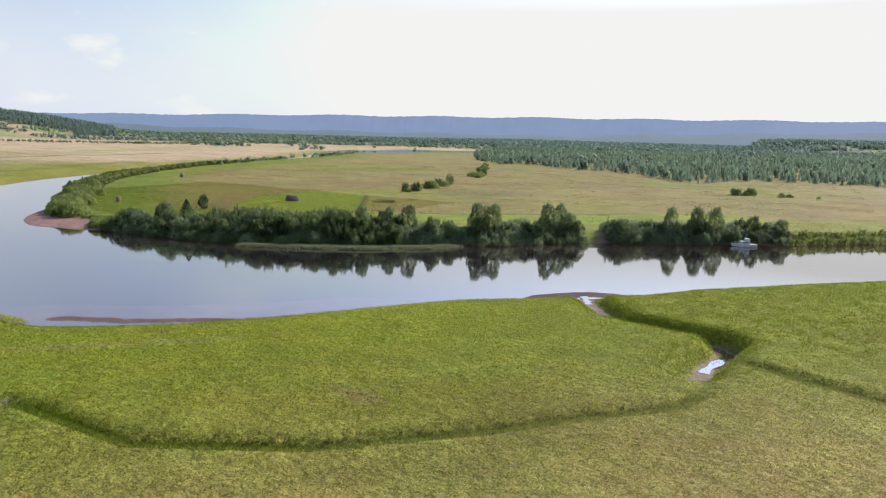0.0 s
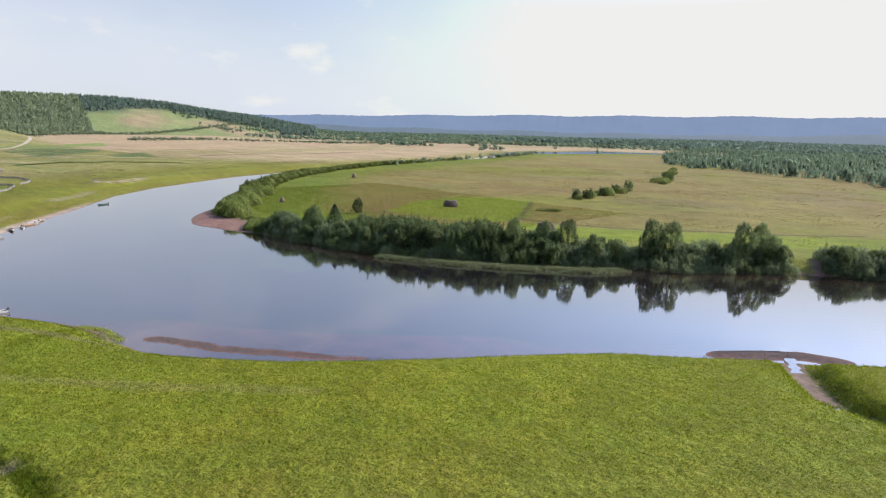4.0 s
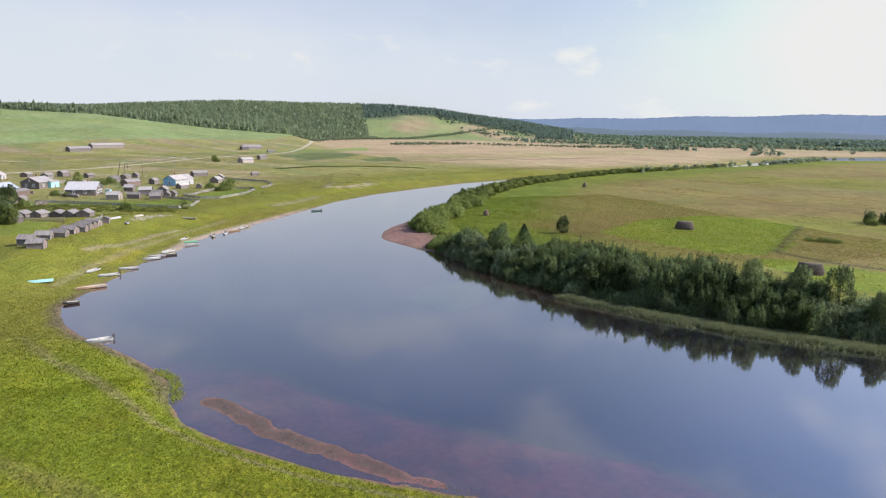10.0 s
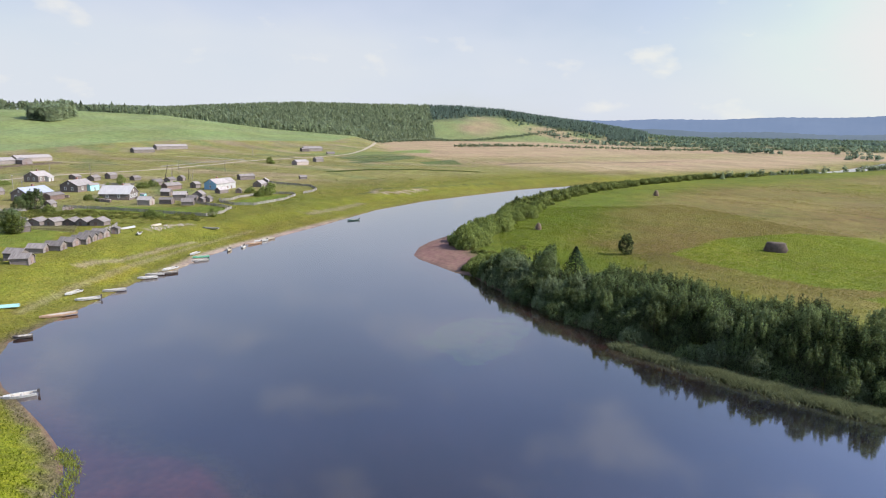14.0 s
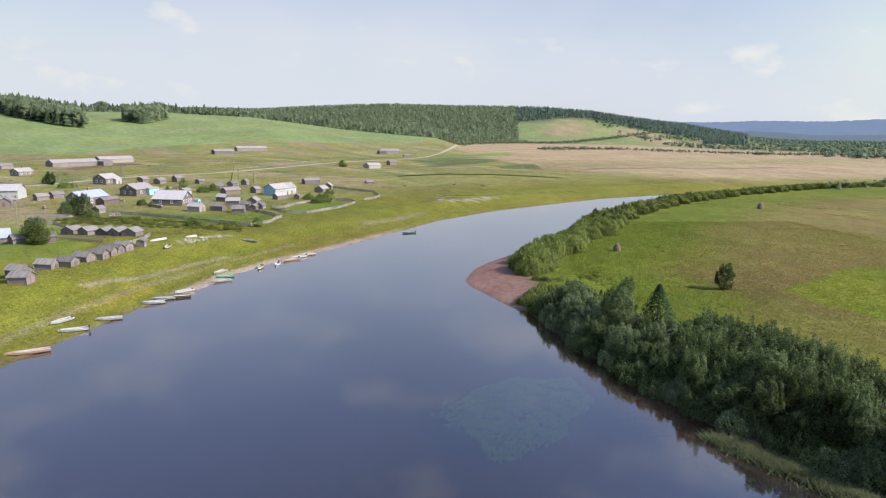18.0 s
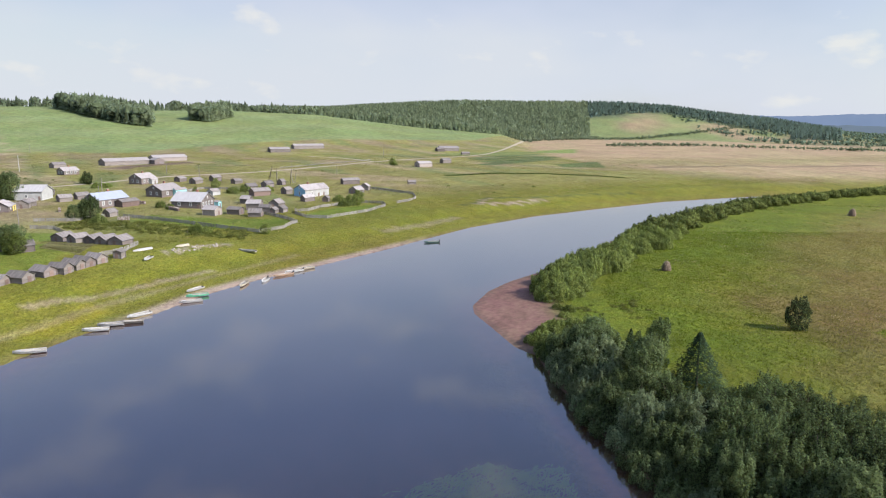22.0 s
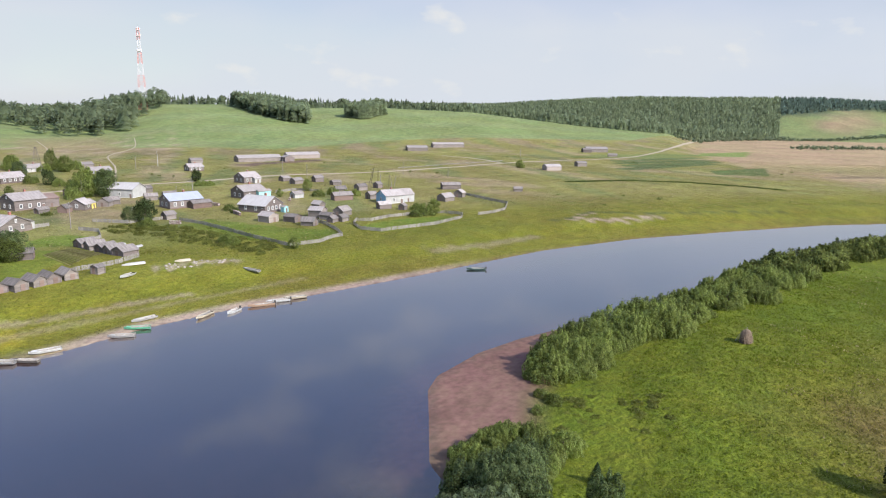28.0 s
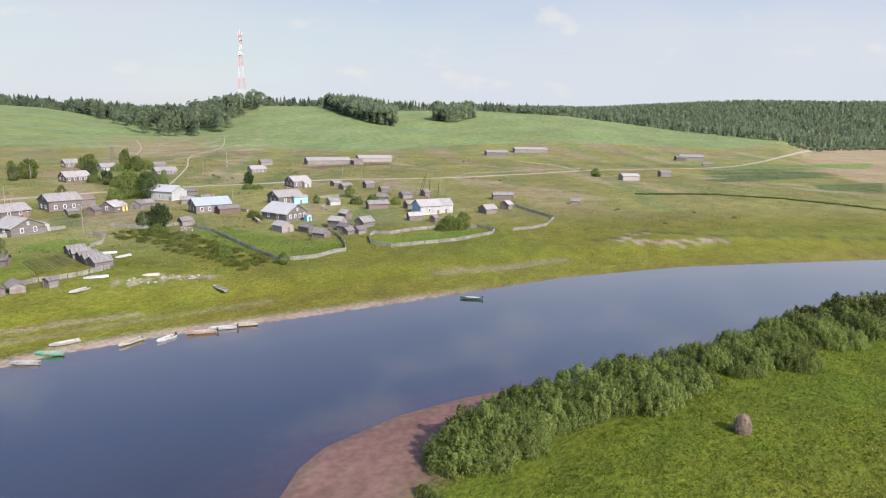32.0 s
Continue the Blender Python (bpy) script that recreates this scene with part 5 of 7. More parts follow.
def lattice_mast(x, y, base, high, foot, head):
    """A tapering four-legged mast in red and white bands."""
    ob = thing("radio_mast", x, y, 25, "tall red and white lattice radio mast on the hill", "radio mast", base=base)
    n = 14
    for i in range(n):
        z0, z1 = high * i / n, high * (i + 1) / n
        h0, h1 = [foot / 2 + (head - foot) / 2 * min(1, z / high * 1.25) for z in (z0, z1)]
        mat = REDPAINT if (i // 2) % 2 == 0 else WHITEPAINT
        bm = bmesh.new()
        c = ((-1, -1), (1, -1), (1, 1), (-1, 1))
        for k in range(4):
            a, b = c[k], c[(k + 1) % 4]
            bar(bm, (a[0] * h0, a[1] * h0, z0), (a[0] * h1, a[1] * h1, z1), 0.17, 0.17, 5)
            bar(bm, (a[0] * h0, a[1] * h0, z0), (b[0] * h1, b[1] * h1, z1), 0.09, 0.09, 4)
            bar(bm, (b[0] * h0, b[1] * h0, z0), (a[0] * h1, a[1] * h1, z1), 0.09, 0.09, 4)
            bar(bm, (a[0] * h1, a[1] * h1, z1), (b[0] * h1, b[1] * h1, z1), 0.1, 0.1, 4)
        part("mast_section", bm, mat, ob, "red lattice section" if mat is REDPAINT else "white lattice section")
    for z in (0.72, 0.9, 0.97):
        p = part("platform", block(head + 2.2, head + 2.2, 0.4, 0, 0, high * z), WHITEPAINT, ob)
        for a in range(4):
            part("antenna", block(0.5, 0.9, 3.2, (head / 2 + 1.3) * math.cos(a * 1.57), (head / 2 + 1.3) * math.sin(a * 1.57), high * z + 1.9), WHITEPAINT, p)
    bm = bmesh.new()
    bar(bm, (0, 0, high), (0, 0, high + 5), 0.15, 0.05)
    part("lightning_rod", bm, WHITEPAINT, ob)


# ---- village: houses, sheds and barns on the west bank ----
house(-321.9, -23.1, 87, 10, 11.5, 2.9, 2.6, GREYWOOD, SLATE, "grey log house with white window surrounds by the garden", front=2, gable=2)
shed(-328.5, -21.2, 86, 3.52, 3.52, 2.42, 1, "whitewashed lean-to shed beside the grey log house", wall=WHITEWALL, roof=SLATE)
house(-341.6, -55.6, 176, 11, 8, 2.8, 2.2, DARKLOG, SLATE, "dark log house behind a fenced garden", front=2)
house(-364.3, -57.4, 164, 12.5, 10, 4.2, 2.4, DARKLOG, SLATE, "large two-storey dark log house with a grey slate roof", front=3, annex=(9.2, 0.6, 6.4, 8.5, 3.6, 1.6, DARKLOG, BROWNWOOD))
house(-369.6, -35.2, 194, 6, 6.5, 2.4, 2, DARKLOG, SLATE, "small dark house with a yellow painted side", front=1, gable=1, annex=(3.6, -1.0, 3.2, 5.0, 2.3, 1.4, YELLOWWALL, SLATE), chimney=False)
shed(-381.1, -33.2, 197, 4.4, 4.4, 2.14, 1.6, "small grey log bathhouse with one white window", wall=GREYWOOD)
shed(-361.3, -35.2, 190, 3.52, 3.52, 2.05, 1.2, "low brown shed beside the dark house", wall=BROWNWOOD)
shed(-357, -41.9, 162, 4.4, 2.64, 1.67, 0.8, "low patched shed with a board roof")
shed(-404.3, -70.5, 158, 5.28, 4.4, 2.79, 0.8, "brown plank barn beside the village road", wall=BROWNWOOD)
house(-440.2, -142.5, 166, 13, 9, 3, 2.6, DARKLOG, SLATE, "dark log house with three white windows by the road", front=4)
house(-503.3, -224.1, 166, 9, 7, 3, 2.4, DARKLOG, SLATE, "far dark log house behind trees", front=2)
house(-497.6, -182.8, 159, 9, 6, 2.8, 2, WHITEWALL, SLATE, "far white house behind the trees", front=2)
house(-499.8, -135.5, 155, 13, 7, 2.6, 2, DARKLOG, SLATE, "long low dark log house with white windows", front=4)
shed(-532.9, -174.2, 155, 9, 6, 2.6, 1.6, "grey shed behind the long log house")
house(-411.2, -45.7, 93, 12, 10, 4, 2.4, WHITEWALL, TINROOF, "white plastered house with a bright tin roof", front=1, gable=0, chimney=False)
shed(-428.5, -49.2, 158, 5.28, 3.52, 2.23, 1.2, "grey shed beside the white house")
shed(-387.9, -34.9, 161, 3.96, 3.52, 2.14, 1.2, "weathered shed below the white house")
house(-390.4, -3.6, 152, 14.5, 9, 3.4, 2.4, DARKLOG, BLUEROOF, "log house with a blue-grey tin roof", front=4, annex=(4.6, -7.0, 8.5, 4.6, 2.0, 1.0, BROWNWOOD, WOODROOF))
shed(-360.8, 11.1, 158, 4.05, 3.17, 1.95, 1.2, "small grey hut with a board roof")
house(-489, -27.7, 158, 11, 9, 3.4, 2.4, DARKLOG, SLATE, "dark log house on the village road", front=3, annex=(2.2, -5.6, 4.4, 2.6, 2.4, 0.7, WHITEWALL, SLATE))
house(-428.7, 6.6, 155, 12.5, 10, 3.4, 2.4, DARKLOG, SLATE, "dark house with white and turquoise front rooms", front=2, annex=(4.2, -5.6, 7.0, 2.6, 3.0, 0.7, TEALWALL, SLATE), end_wall=DARKLOG)
house(-391.9, 32.5, 79, 13.5, 11.5, 3, 3.2, DARKLOG, TINROOF, "dark log house with a white tin roof and gable windows", front=2, gable=4)
shed(-391.7, 43.2, 78, 1.94, 1.94, 2.42, 0.4, "turquoise storage cabin beside the tin-roofed house", wall=TEALWALL, roof=SLATE)
shed(-369.5, 47.4, 80, 5.46, 4.75, 2.6, 1.2, "pale new plank shed with a grey roof", wall=PALEWOOD, roof=SLATE)
shed(-372.5, 55.9, 84, 5.28, 3.87, 2.23, 0.8, "dark plank shed beside the pale shed", wall=DARKLOG)
shed(-366.3, 65.5, 82, 4.93, 3.52, 1.86, 1.3, "grey hut at the garden fence")
house(-542.3, -96.6, 148, 10, 8, 2.8, 2, GREYWOOD, SLATE, "far grey log house beyond the road", front=3)
shed(-601, -133.6, 147, 9, 6, 2.6, 1.6, "far grey shed beyond the road")
shed(-385.1, 60.7, 79, 5.72, 4.4, 2.98, 1.2, "tall grey plank barn in the shed cluster", roof=SLATE)
shed(-405.4, 52.2, 78, 4.4, 3.52, 2.42, 1.2, "grey hut in the shed cluster", roof=SLATE)
shed(-390.9, 68.7, 159, 6.16, 4.4, 2.33, 1.6, "grey log barn in the shed cluster")
shed(-381, 66.2, 90, 4.4, 3.52, 1.86, 0.9, "low board-roofed shed in the cluster")
shed(-375.8, 70.7, 160, 3.52, 2.64, 1.58, 0.9, "small collapsed hut in the cluster")
shed(-378.8, 73.5, 159, 3.52, 2.99, 1.67, 1.1, "small grey hut at the cluster's edge")
house(-435.2, 75, 137, 9.5, 9, 3.6, 2.2, WHITEWALL, SLATE, "white house with sky-blue gable boards", front=1, gable=1, end_wall=BLUEWALL, annex=(8.0, 1.2, 6.6, 8.5, 3.4, 2.4, WHITEWALL, SLATE))
shed(-415.5, 78.3, 139, 5.28, 3.7, 2.05, 1.2, "dark shed in front of the blue house", wall=DARKLOG, roof=SLATE)
shed(-415.1, 87, 173, 2.64, 2.64, 1.86, 1, "small dark hut beside the leafy bush", wall=DARKLOG)
shed(-443.2, 63.2, 140, 4.4, 3.52, 2.42, 1.2, "grey shed beside the blue gable")
shed(-434.2, 51.6, 133, 9, 5, 2.4, 1.4, "long brown log barn with a grey roof", wall=BROWNWOOD)
shed(-458.7, 41.2, 132, 5.28, 4.4, 2.42, 1.4, "dark log shed behind the long barn", wall=DARKLOG)
shed(-505.6, 8.8, 148, 5.28, 4.4, 2.6, 1.4, "dark hut by the road", wall=DARKLOG)
shed(-493.8, 24.5, 137, 5.28, 3.52, 1.86, 1, "low grey shed by the woodpiles")
shed(-491.8, 1.7, 160, 6.16, 4.4, 2.23, 1.3, "grey board barn by the road")
shed(-503.2, -11.2, 151, 5.28, 4.4, 2.05, 1, "dark board barn by the road", wall=DARKLOG)
shed(-434.5, 28.7, 156, 5.28, 3.52, 2.05, 1.2, "whitewashed shed with a board roof", wall=WHITEWALL)
shed(-473.9, 46.8, 145, 5.28, 4.4, 2.23, 1.3, "grey hut behind the blue house")
shed(-487.2, 51.8, 163, 3.52, 3.52, 2.23, 1.3, "dark hut among leaning poles", wall=DARKLOG)
shed(-449.2, 98.3, 158, 6.16, 5.28, 2.23, 1.6, "broad grey hut with a sagging board roof", roof=SLATE)
shed(-466.7, 101.6, 166, 4.4, 4.4, 2.42, 1.5, "grey log hut beside the fence", roof=SLATE)
shed(-497.2, 90.4, 117, 10, 4.5, 2.4, 1.2, "long dark barn beyond the huts", wall=DARKLOG)
shed(-500.3, 127.1, 110, 4.4, 3.08, 1.67, 0.9, "lone low hut in the rough meadow")
shed(-647.9, 136, 120, 12, 8, 3, 1.6, "grey plank farm building with a slate roof", wall=PALEWOOD, roof=SLATE, name="farm_building", category="farm building")
shed(-695.8, 156.4, 117, 8, 6, 3, 1.2, "grey log shed beside the dirt road")
shed(-895.9, 168.5, 109, 24, 10, 3.4, 2.2, "long grey log barn at the foot of the field", roof=SLATE, name="barn", category="barn")
shed(-886.2, 158.6, 110, 9, 7, 3.2, 1.4, "dark annex shed beside the long barn", wall=DARKLOG)
shed(-840.4, 185.2, 100, 9, 4, 2, 1, "low open shed beside the track")
shed(-832.1, -18.7, 121, 22, 10, 3.2, 2, "weathered cowshed with a pale grey roof", wall=GREYWOOD, roof=SLATE, name="barn", category="barn")
shed(-878.8, 5, 119, 36, 10, 3.2, 2, "long weathered cowshed with a pale grey roof", wall=GREYWOOD, roof=SLATE, name="barn", category="barn")
shed(-640.8, -102.2, 140, 36, 10, 3.2, 2.2, "long grey cowshed with a pale roof", wall=GREYWOOD, roof=SLATE, name="barn", category="barn")
shed(-692.8, -87.1, 136, 30, 10, 3.2, 2.2, "long cowshed with a pale slate roof", wall=PALEWOOD, roof=SLATE, name="barn", category="barn")
shed(-652.2, -81.3, 227, 9, 8, 3.4, 1.6, "dark cross wing between the cowsheds", wall=DARKLOG, roof=SLATE)
shed(-307.2, 20.8, 152, 4.4, 4.8, 1.7, 1.1, "grey boat hut in the row above the potato plot", group="boat huts", wall=DARKLOG)
shed(-303.8, 27.0, 155, 4.4, 4.2, 1.7, 1.1, "grey boat hut in the row above the potato plot", group="boat huts", wall=GREYWOOD)
shed(-300.8, 33.2, 158, 4.4, 4.2, 1.7, 1.1, "grey boat hut in the row above the potato plot", group="boat huts", wall=DARKLOG)
shed(-298.4, 38.0, 154, 4.4, 4.0, 1.7, 1.1, "grey boat hut in the row above the potato plot", group="boat huts", wall=GREYWOOD)
shed(-296.4, 42.8, 157, 4.4, 4.6, 1.7, 1.1, "grey boat hut in the row above the potato plot", group="boat huts", wall=DARKLOG)
shed(-276.1, 51.2, 173, 2.11, 2.02, 1.86, 0.4, "small upright plank outhouse by the fence")
shed(-234.1, 37, 77, 4.2, 3.40, 1.6, 0.95, "weathered boat hut in the shore row", group="boat huts", wall=DARKLOG)
shed(-247.9, 36.8, 76, 4.2, 3.40, 1.6, 0.95, "weathered boat hut in the shore row", group="boat huts", wall=GREYWOOD)
shed(-250.3, 40.5, 74, 4.2, 3.40, 1.6, 0.95, "weathered boat hut in the shore row", group="boat huts", wall=GREYWOOD)
shed(-255.9, 42.6, 73, 4.2, 3.31, 1.6, 0.95, "weathered boat hut in the shore row", group="boat huts", wall=DARKLOG)
shed(-258.7, 45, 72, 4.2, 2.94, 1.6, 0.95, "weathered boat hut in the shore row", group="boat huts", wall=GREYWOOD)
shed(-263, 45.9, 72, 4.2, 2.90, 1.6, 0.95, "weathered boat hut in the shore row", group="boat huts", wall=GREYWOOD)
shed(-266.1, 46.8, 71, 4.2, 2.90, 1.6, 0.95, "weathered boat hut in the shore row", group="boat huts", wall=DARKLOG)
shed(-270.1, 48, 70, 4.2, 2.90, 1.6, 0.95, "weathered boat hut in the shore row", group="boat huts", wall=GREYWOOD)
shed(-240.1, 33.8, 78, 4.2, 3.40, 1.9, 1, "second grey hut behind the first boat hut", group="boat huts")
shed(-282.8, 14.5, 135, 3.17, 2.64, 1.67, 1, "dark shed beside the round tree", wall=DARKLOG)
shed(-284.1, 22.2, 133, 4.4, 3.52, 1.86, 1, "dark shed beside the round tree", wall=DARKLOG)
house(-285.8, 7.9, 121, 6, 5.5, 2.2, 2, DARKLOG, BLUEROOF, "small dark house with a blue roof and yellow gable", front=1, gable=1, end_wall=YELLOWWALL)
shed(-404.1, -28.4, 139, 5.28, 3.52, 2.05, 1.2, "grey shed beside the white house")
shed(-413.4, -25.3, 138, 5.28, 3.52, 2.05, 1.2, "dark shed beside the white house", wall=DARKLOG)


# ---- roads and tracks ----
ribbon("road", [(-1361.6, 336.3), (-1068.6, 276.2), (-909.3, 231), (-818.5, 191.5), (-755.4, 131.6), (-704.6, 93.2), (-598.1, 31.8), (-558.7, -4.5), (-527.3, -35.9), (-485.4, -54.8), (-453.1, -74.5), (-416, -90.3), (-389.3, -97.4), (-370.4, -102.7)], 5.0, DIRT, "pale dirt road through the village")
ribbon("road", [(-1361.6, 336.3), (-1509.2, 373.6), (-1738.5, 400.5), (-1840.5, 437)], 7.0, DIRT, "dirt road climbing between field and wood")
ribbon("track", [(-698.7, 94.2), (-752.8, 59.6), (-780.1, 21.1)], 3.4, DIRT, "dirt track to the cowsheds", category="track")
ribbon("track", [(-456.4, -89.5), (-546.3, -161.2), (-645.6, -247.2), (-725.5, -283.1), (-798.1, -338)], 1.3, DIRT, "dirt track up the valley", category="track")
ribbon("track", [(-617.9, -285.3), (-682.6, -346.1), (-745.9, -418.5)], 1.3, DIRT, "field track below the wood", category="track")

# ---- fences ----
fence([(-380.7, 78.4), (-374.3, 79.6), (-364.1, 85.9), (-362.1, 94.4), (-371, 100.4), (-382.8, 108.8), (-400.9, 115.7), (-409.5, 114.3), (-412, 106), (-406.1, 96.6), (-396.8, 90.5), (-393.8, 87.7), (-382.6, 83.6), (-380.7, 78.4)], "weathered picket fence round a green plot")
fence([(-329.1, 75.3), (-337.6, 81.9), (-345.9, 83), (-349.7, 84.8), (-358.7, 79.1), (-369.1, 70.8), (-374.2, 64.7)], "leaning grey picket fence below the garden")
fence([(-331.5, -3), (-330.8, 5.5), (-322.2, 13.6), (-317.4, 14.4)], "curved grey picket fence by the garden")
fence([(-271.3, 44.8), (-276.9, 44.4), (-281.4, 47.4), (-286.4, 48.8), (-294.4, 48.6)], "grey picket fence below the potato plot")
fence([(-314.4, -21.6), (-318.2, -19), (-329.5, -20.1), (-335.5, -18.3)], "old grey fence before the log house")
fence([(-476.3, 102.9), (-460.4, 116.3), (-448.9, 127.9), (-429.3, 129.5), (-419.1, 125.8), (-411.8, 120.5)], "broken grey fence in the meadow")
fence([(-359.4, 16.5), (-354.5, 29.8), (-338.8, 56.5), (-329.1, 75.3)], "sunken grey fence along the gully")
fence([(-346.1, -9.8), (-346.8, 4.2), (-357.3, 9.4), (-364.9, 11.5)], "old board fence beside the leafy tree")
fence([(-448.2, 10.8), (-461.6, 15.5), (-460.4, 29.1)], "patched board fence behind the gardens")
fence([(-617.7, 24.5), (-657.6, 46.3), (-691, 64.3), (-727.8, 87.5)], "low rail fence along the road", high=0.9, gap=4.0)

# ---- poles, wires and the mast ----
power_pole(-565.1, -140.7, 130.049, 11, "tall pale concrete utility pole", brace=False, mat=CONCRETE)
power_pole(-535.3, -136.1, 131.901, 9, "tall grey wooden utility pole", brace=False, mat=POLEWOOD)
power_pole(-431.2, -165.3, 143.999, 9, "tall grey wooden utility pole", brace=True, mat=POLEWOOD)
power_pole(-333.5, -7.8, 140.888, 9, "tall grey wooden utility pole", brace=False, mat=POLEWOOD)
power_pole(-353.8, -75.4, 145.752, 9, "tall grey wooden utility pole", brace=False, mat=POLEWOOD)
power_pole(-525.9, -7.2, 118.975, 8.5, "tall grey wooden utility pole", brace=False, mat=POLEWOOD)
power_pole(-556.7, -38.7, 120.613, 8.5, "tall grey wooden utility pole", brace=False, mat=POLEWOOD)
power_pole(-568.4, 42.7, 110.152, 8.5, "tall grey wooden utility pole", brace=False, mat=POLEWOOD)
power_pole(-559.1, 75.4, 106.219, 8, "tall grey wooden utility pole", brace=False, mat=POLEWOOD)
power_pole(-401.7, -62.5, 137.758, 8.5, "tall grey wooden utility pole", brace=False, mat=POLEWOOD)
power_pole(-742.4, -232.4, 126.484, 9, "tall grey wooden utility pole", brace=False, mat=POLEWOOD)
power_pole(-794.9, 96.4, 98.3215, 8, "tall grey wooden utility pole", brace=False, mat=POLEWOOD)
power_pole(-427.1, -22.2, 129.707, 8.5, "tall grey wooden utility pole", brace=False, mat=POLEWOOD)
power_pole(-394.7, -8.6, 131.699, 8, "tall grey wooden utility pole", brace=False, mat=POLEWOOD)
wire((-556.7, -38.7), (-525.9, -7.2), 8.5, 8.5)
wire((-525.9, -7.2), (-568.4, 42.7), 8.5, 8.5)
wire((-568.4, 42.7), (-559.1, 75.4), 8.5, 8)
wire((-431.2, -165.3), (-401.7, -62.5), 9, 8.5)
wire((-401.7, -62.5), (-427.1, -22.2), 8.5, 8.5)
wire((-427.1, -22.2), (-556.7, -38.7), 8.5, 8.5)
wire((-333.5, -7.8), (-353.8, -75.4), 9, 9)
leaning_pole(-507.5, 39.6, 114, 9, 18)
leaning_pole(-510.8, 39.8, 114, 9.5, 12)
leaning_pole(-510.4, 44.1, 113, 8, 2)
leaning_pole(-519.4, 43.0, 113, 5, -4)
leaning_pole(-496.0, 55.2, 112, 7, 3)
leaning_pole(-497.3, 56.9, 112, 6, -12)
leaning_pole(-500.4, 57.0, 112, 6, 10)
derrick(-506.6, -187.8)

# ---- haystacks ----
haystack(-267.6, 194.5, 0.78, "round weathered haystack with prop poles in the green meadow")
haystack(-371.8, 314.3, 1.0, "round brown haystack in the far meadow")
hay_rick(-212.0, 249.8, 52, 6.4, "long old dark hay rick between stakes")
hay_rick(-140.5, 227.0, 40, 6.5, "old dark hay rick behind the bank trees")

# ---- boats ----
boat(-214.5, 52.6, 330, 5, "white", "white open boat drawn up on the grass")
boat(-208.9, 56.8, 291, 5.2, "white", "white motor boat at the water's edge", motor=True)
boat(-216.4, 61.0, 289, 5.2, "grey", "pale aluminium boat on the shore")
boat(-228.9, 66.6, 285, 4.8, "white", "white boat with a blue stripe at the water's edge")
boat(-232.2, 68.0, 285, 4.8, "grey", "grey aluminium boat beside the others")
boat(-234.1, 71.0, 284, 5, "dark", "tarred dark wooden boat on the shore")
boat(-238.7, 71.0, 321, 5.2, "white", "white boat with its stern to the river")
boat(-259.4, 75.9, 335, 5.4, "grey", "weathered wooden boat on the grass")
boat(-254.5, 78.0, 298, 5, "green", "bright green rowing boat on the shore")
boat(-249.7, 78.1, 298, 5, "grey", "grey rowing boat at the water's edge")
boat(-265.7, 85.9, 356, 5.6, "cream", "pale wooden boat on the sand")
boat(-270.3, 90.2, 354, 4.4, "white", "small white motor boat on the sand", motor=True)
boat(-276.2, 93.7, 313, 6, "wood", "brown wooden motor boat on the sand", motor=True)
boat(-280.1, 95.9, 311, 5.6, "white", "white motor boat on the sand", motor=True)
boat(-283.8, 98.4, 309, 5.6, "cream", "pale wooden boat on the sand")
boat(-299.4, 78.6, 251, 6, "grey", "grey old boat lying in the grass")
boat(-277.7, 57.9, 360, 5, "white", "old boat lying above the shore")
boat(-295.8, 60.6, 316, 4, "cream", "cream boat turned over on the bank", over=True)
boat(-312.5, 27.0, 319, 5, "white", "white boat turned over beside the huts", over=True)
boat(-286.4, 53.0, 320, 5.5, "grey", "pale green boat turned over by the fence", over=True)
boat(-311.0, 34.6, 356, 5, "grey", "grey boat turned over on the bank", over=True)
boat(-196.4, 53.9, 295, 7, "wood", "long brown wooden work boat at the water's edge")
boat(-182.6, 51.3, 285, 3.2, "dark", "small dark boat at the water's edge")
boat(-152.4, 59.4, 285, 4.6, "white", "white motor boat moored by the point", afloat=True, motor=True)
boat(-201.9, 42.0, 277, 6.5, "teal", "turquoise boat turned over on the green bank", over=True)
boat(-325.5, 134.7, 288, 5.4, "tarred green", "dark green boat moored off the shore", afloat=True, motor=True)
cabin_cruiser(-9.0, 268.3, 212)


lattice_mast(-1032.0, -498.0, ground_at(-1032, -498) - 1, 166.0 - ground_at(-1032, -498), 12.0, 3.4)

# ---- trees and bushes: a few kinds, each planted many times ----
BUSHES = [bush_kind(10 + i, 2.7, 4.4, WILLOW, 6500, 0.165, 100) for i in range(6)]
LOW = [bush_kind(70 + i, 2.7, 4.4, WEEDS, 1300, 0.34, 34) for i in range(3)]
ALDERS = [tree_kind(30 + i, 3.1, 8.0, ALDER, 8000, 0.155, tufts=130) for i in range(4)]
SAPLINGS = [sapling_kind(40 + i, 2.3, 6.2, THICKET, 6500, 0.14) for i in range(4)]
SILVERBUSH = [bush_kind(64 + i, 2.7, 4.4, SILVER, 7000, 0.15, 120) for i in range(3)]
DARKBUSH = [bush_kind(60 + i, 2.7, 4.4, ALDER, 7500, 0.15, 120) for i in range(4)]
POPLARS = [tree_kind(80 + i, 3.0, 8.6, WILLOW, 5600, 0.2, 0.0) for i in range(3)]
FRINGE = [sapling_kind(44 + i, 2.3, 6.2, WEEDS, 3600, 0.15) for i in range(2)]
ROUND = tree_kind(48, 2.7, 6.6, THICKET, 9000, 0.14, 0.0, 0.85)
SPRUCES = [spruce_kind(50 + i, 2.3, 8.5) for i in range(2)]
rnd = random.Random(77)


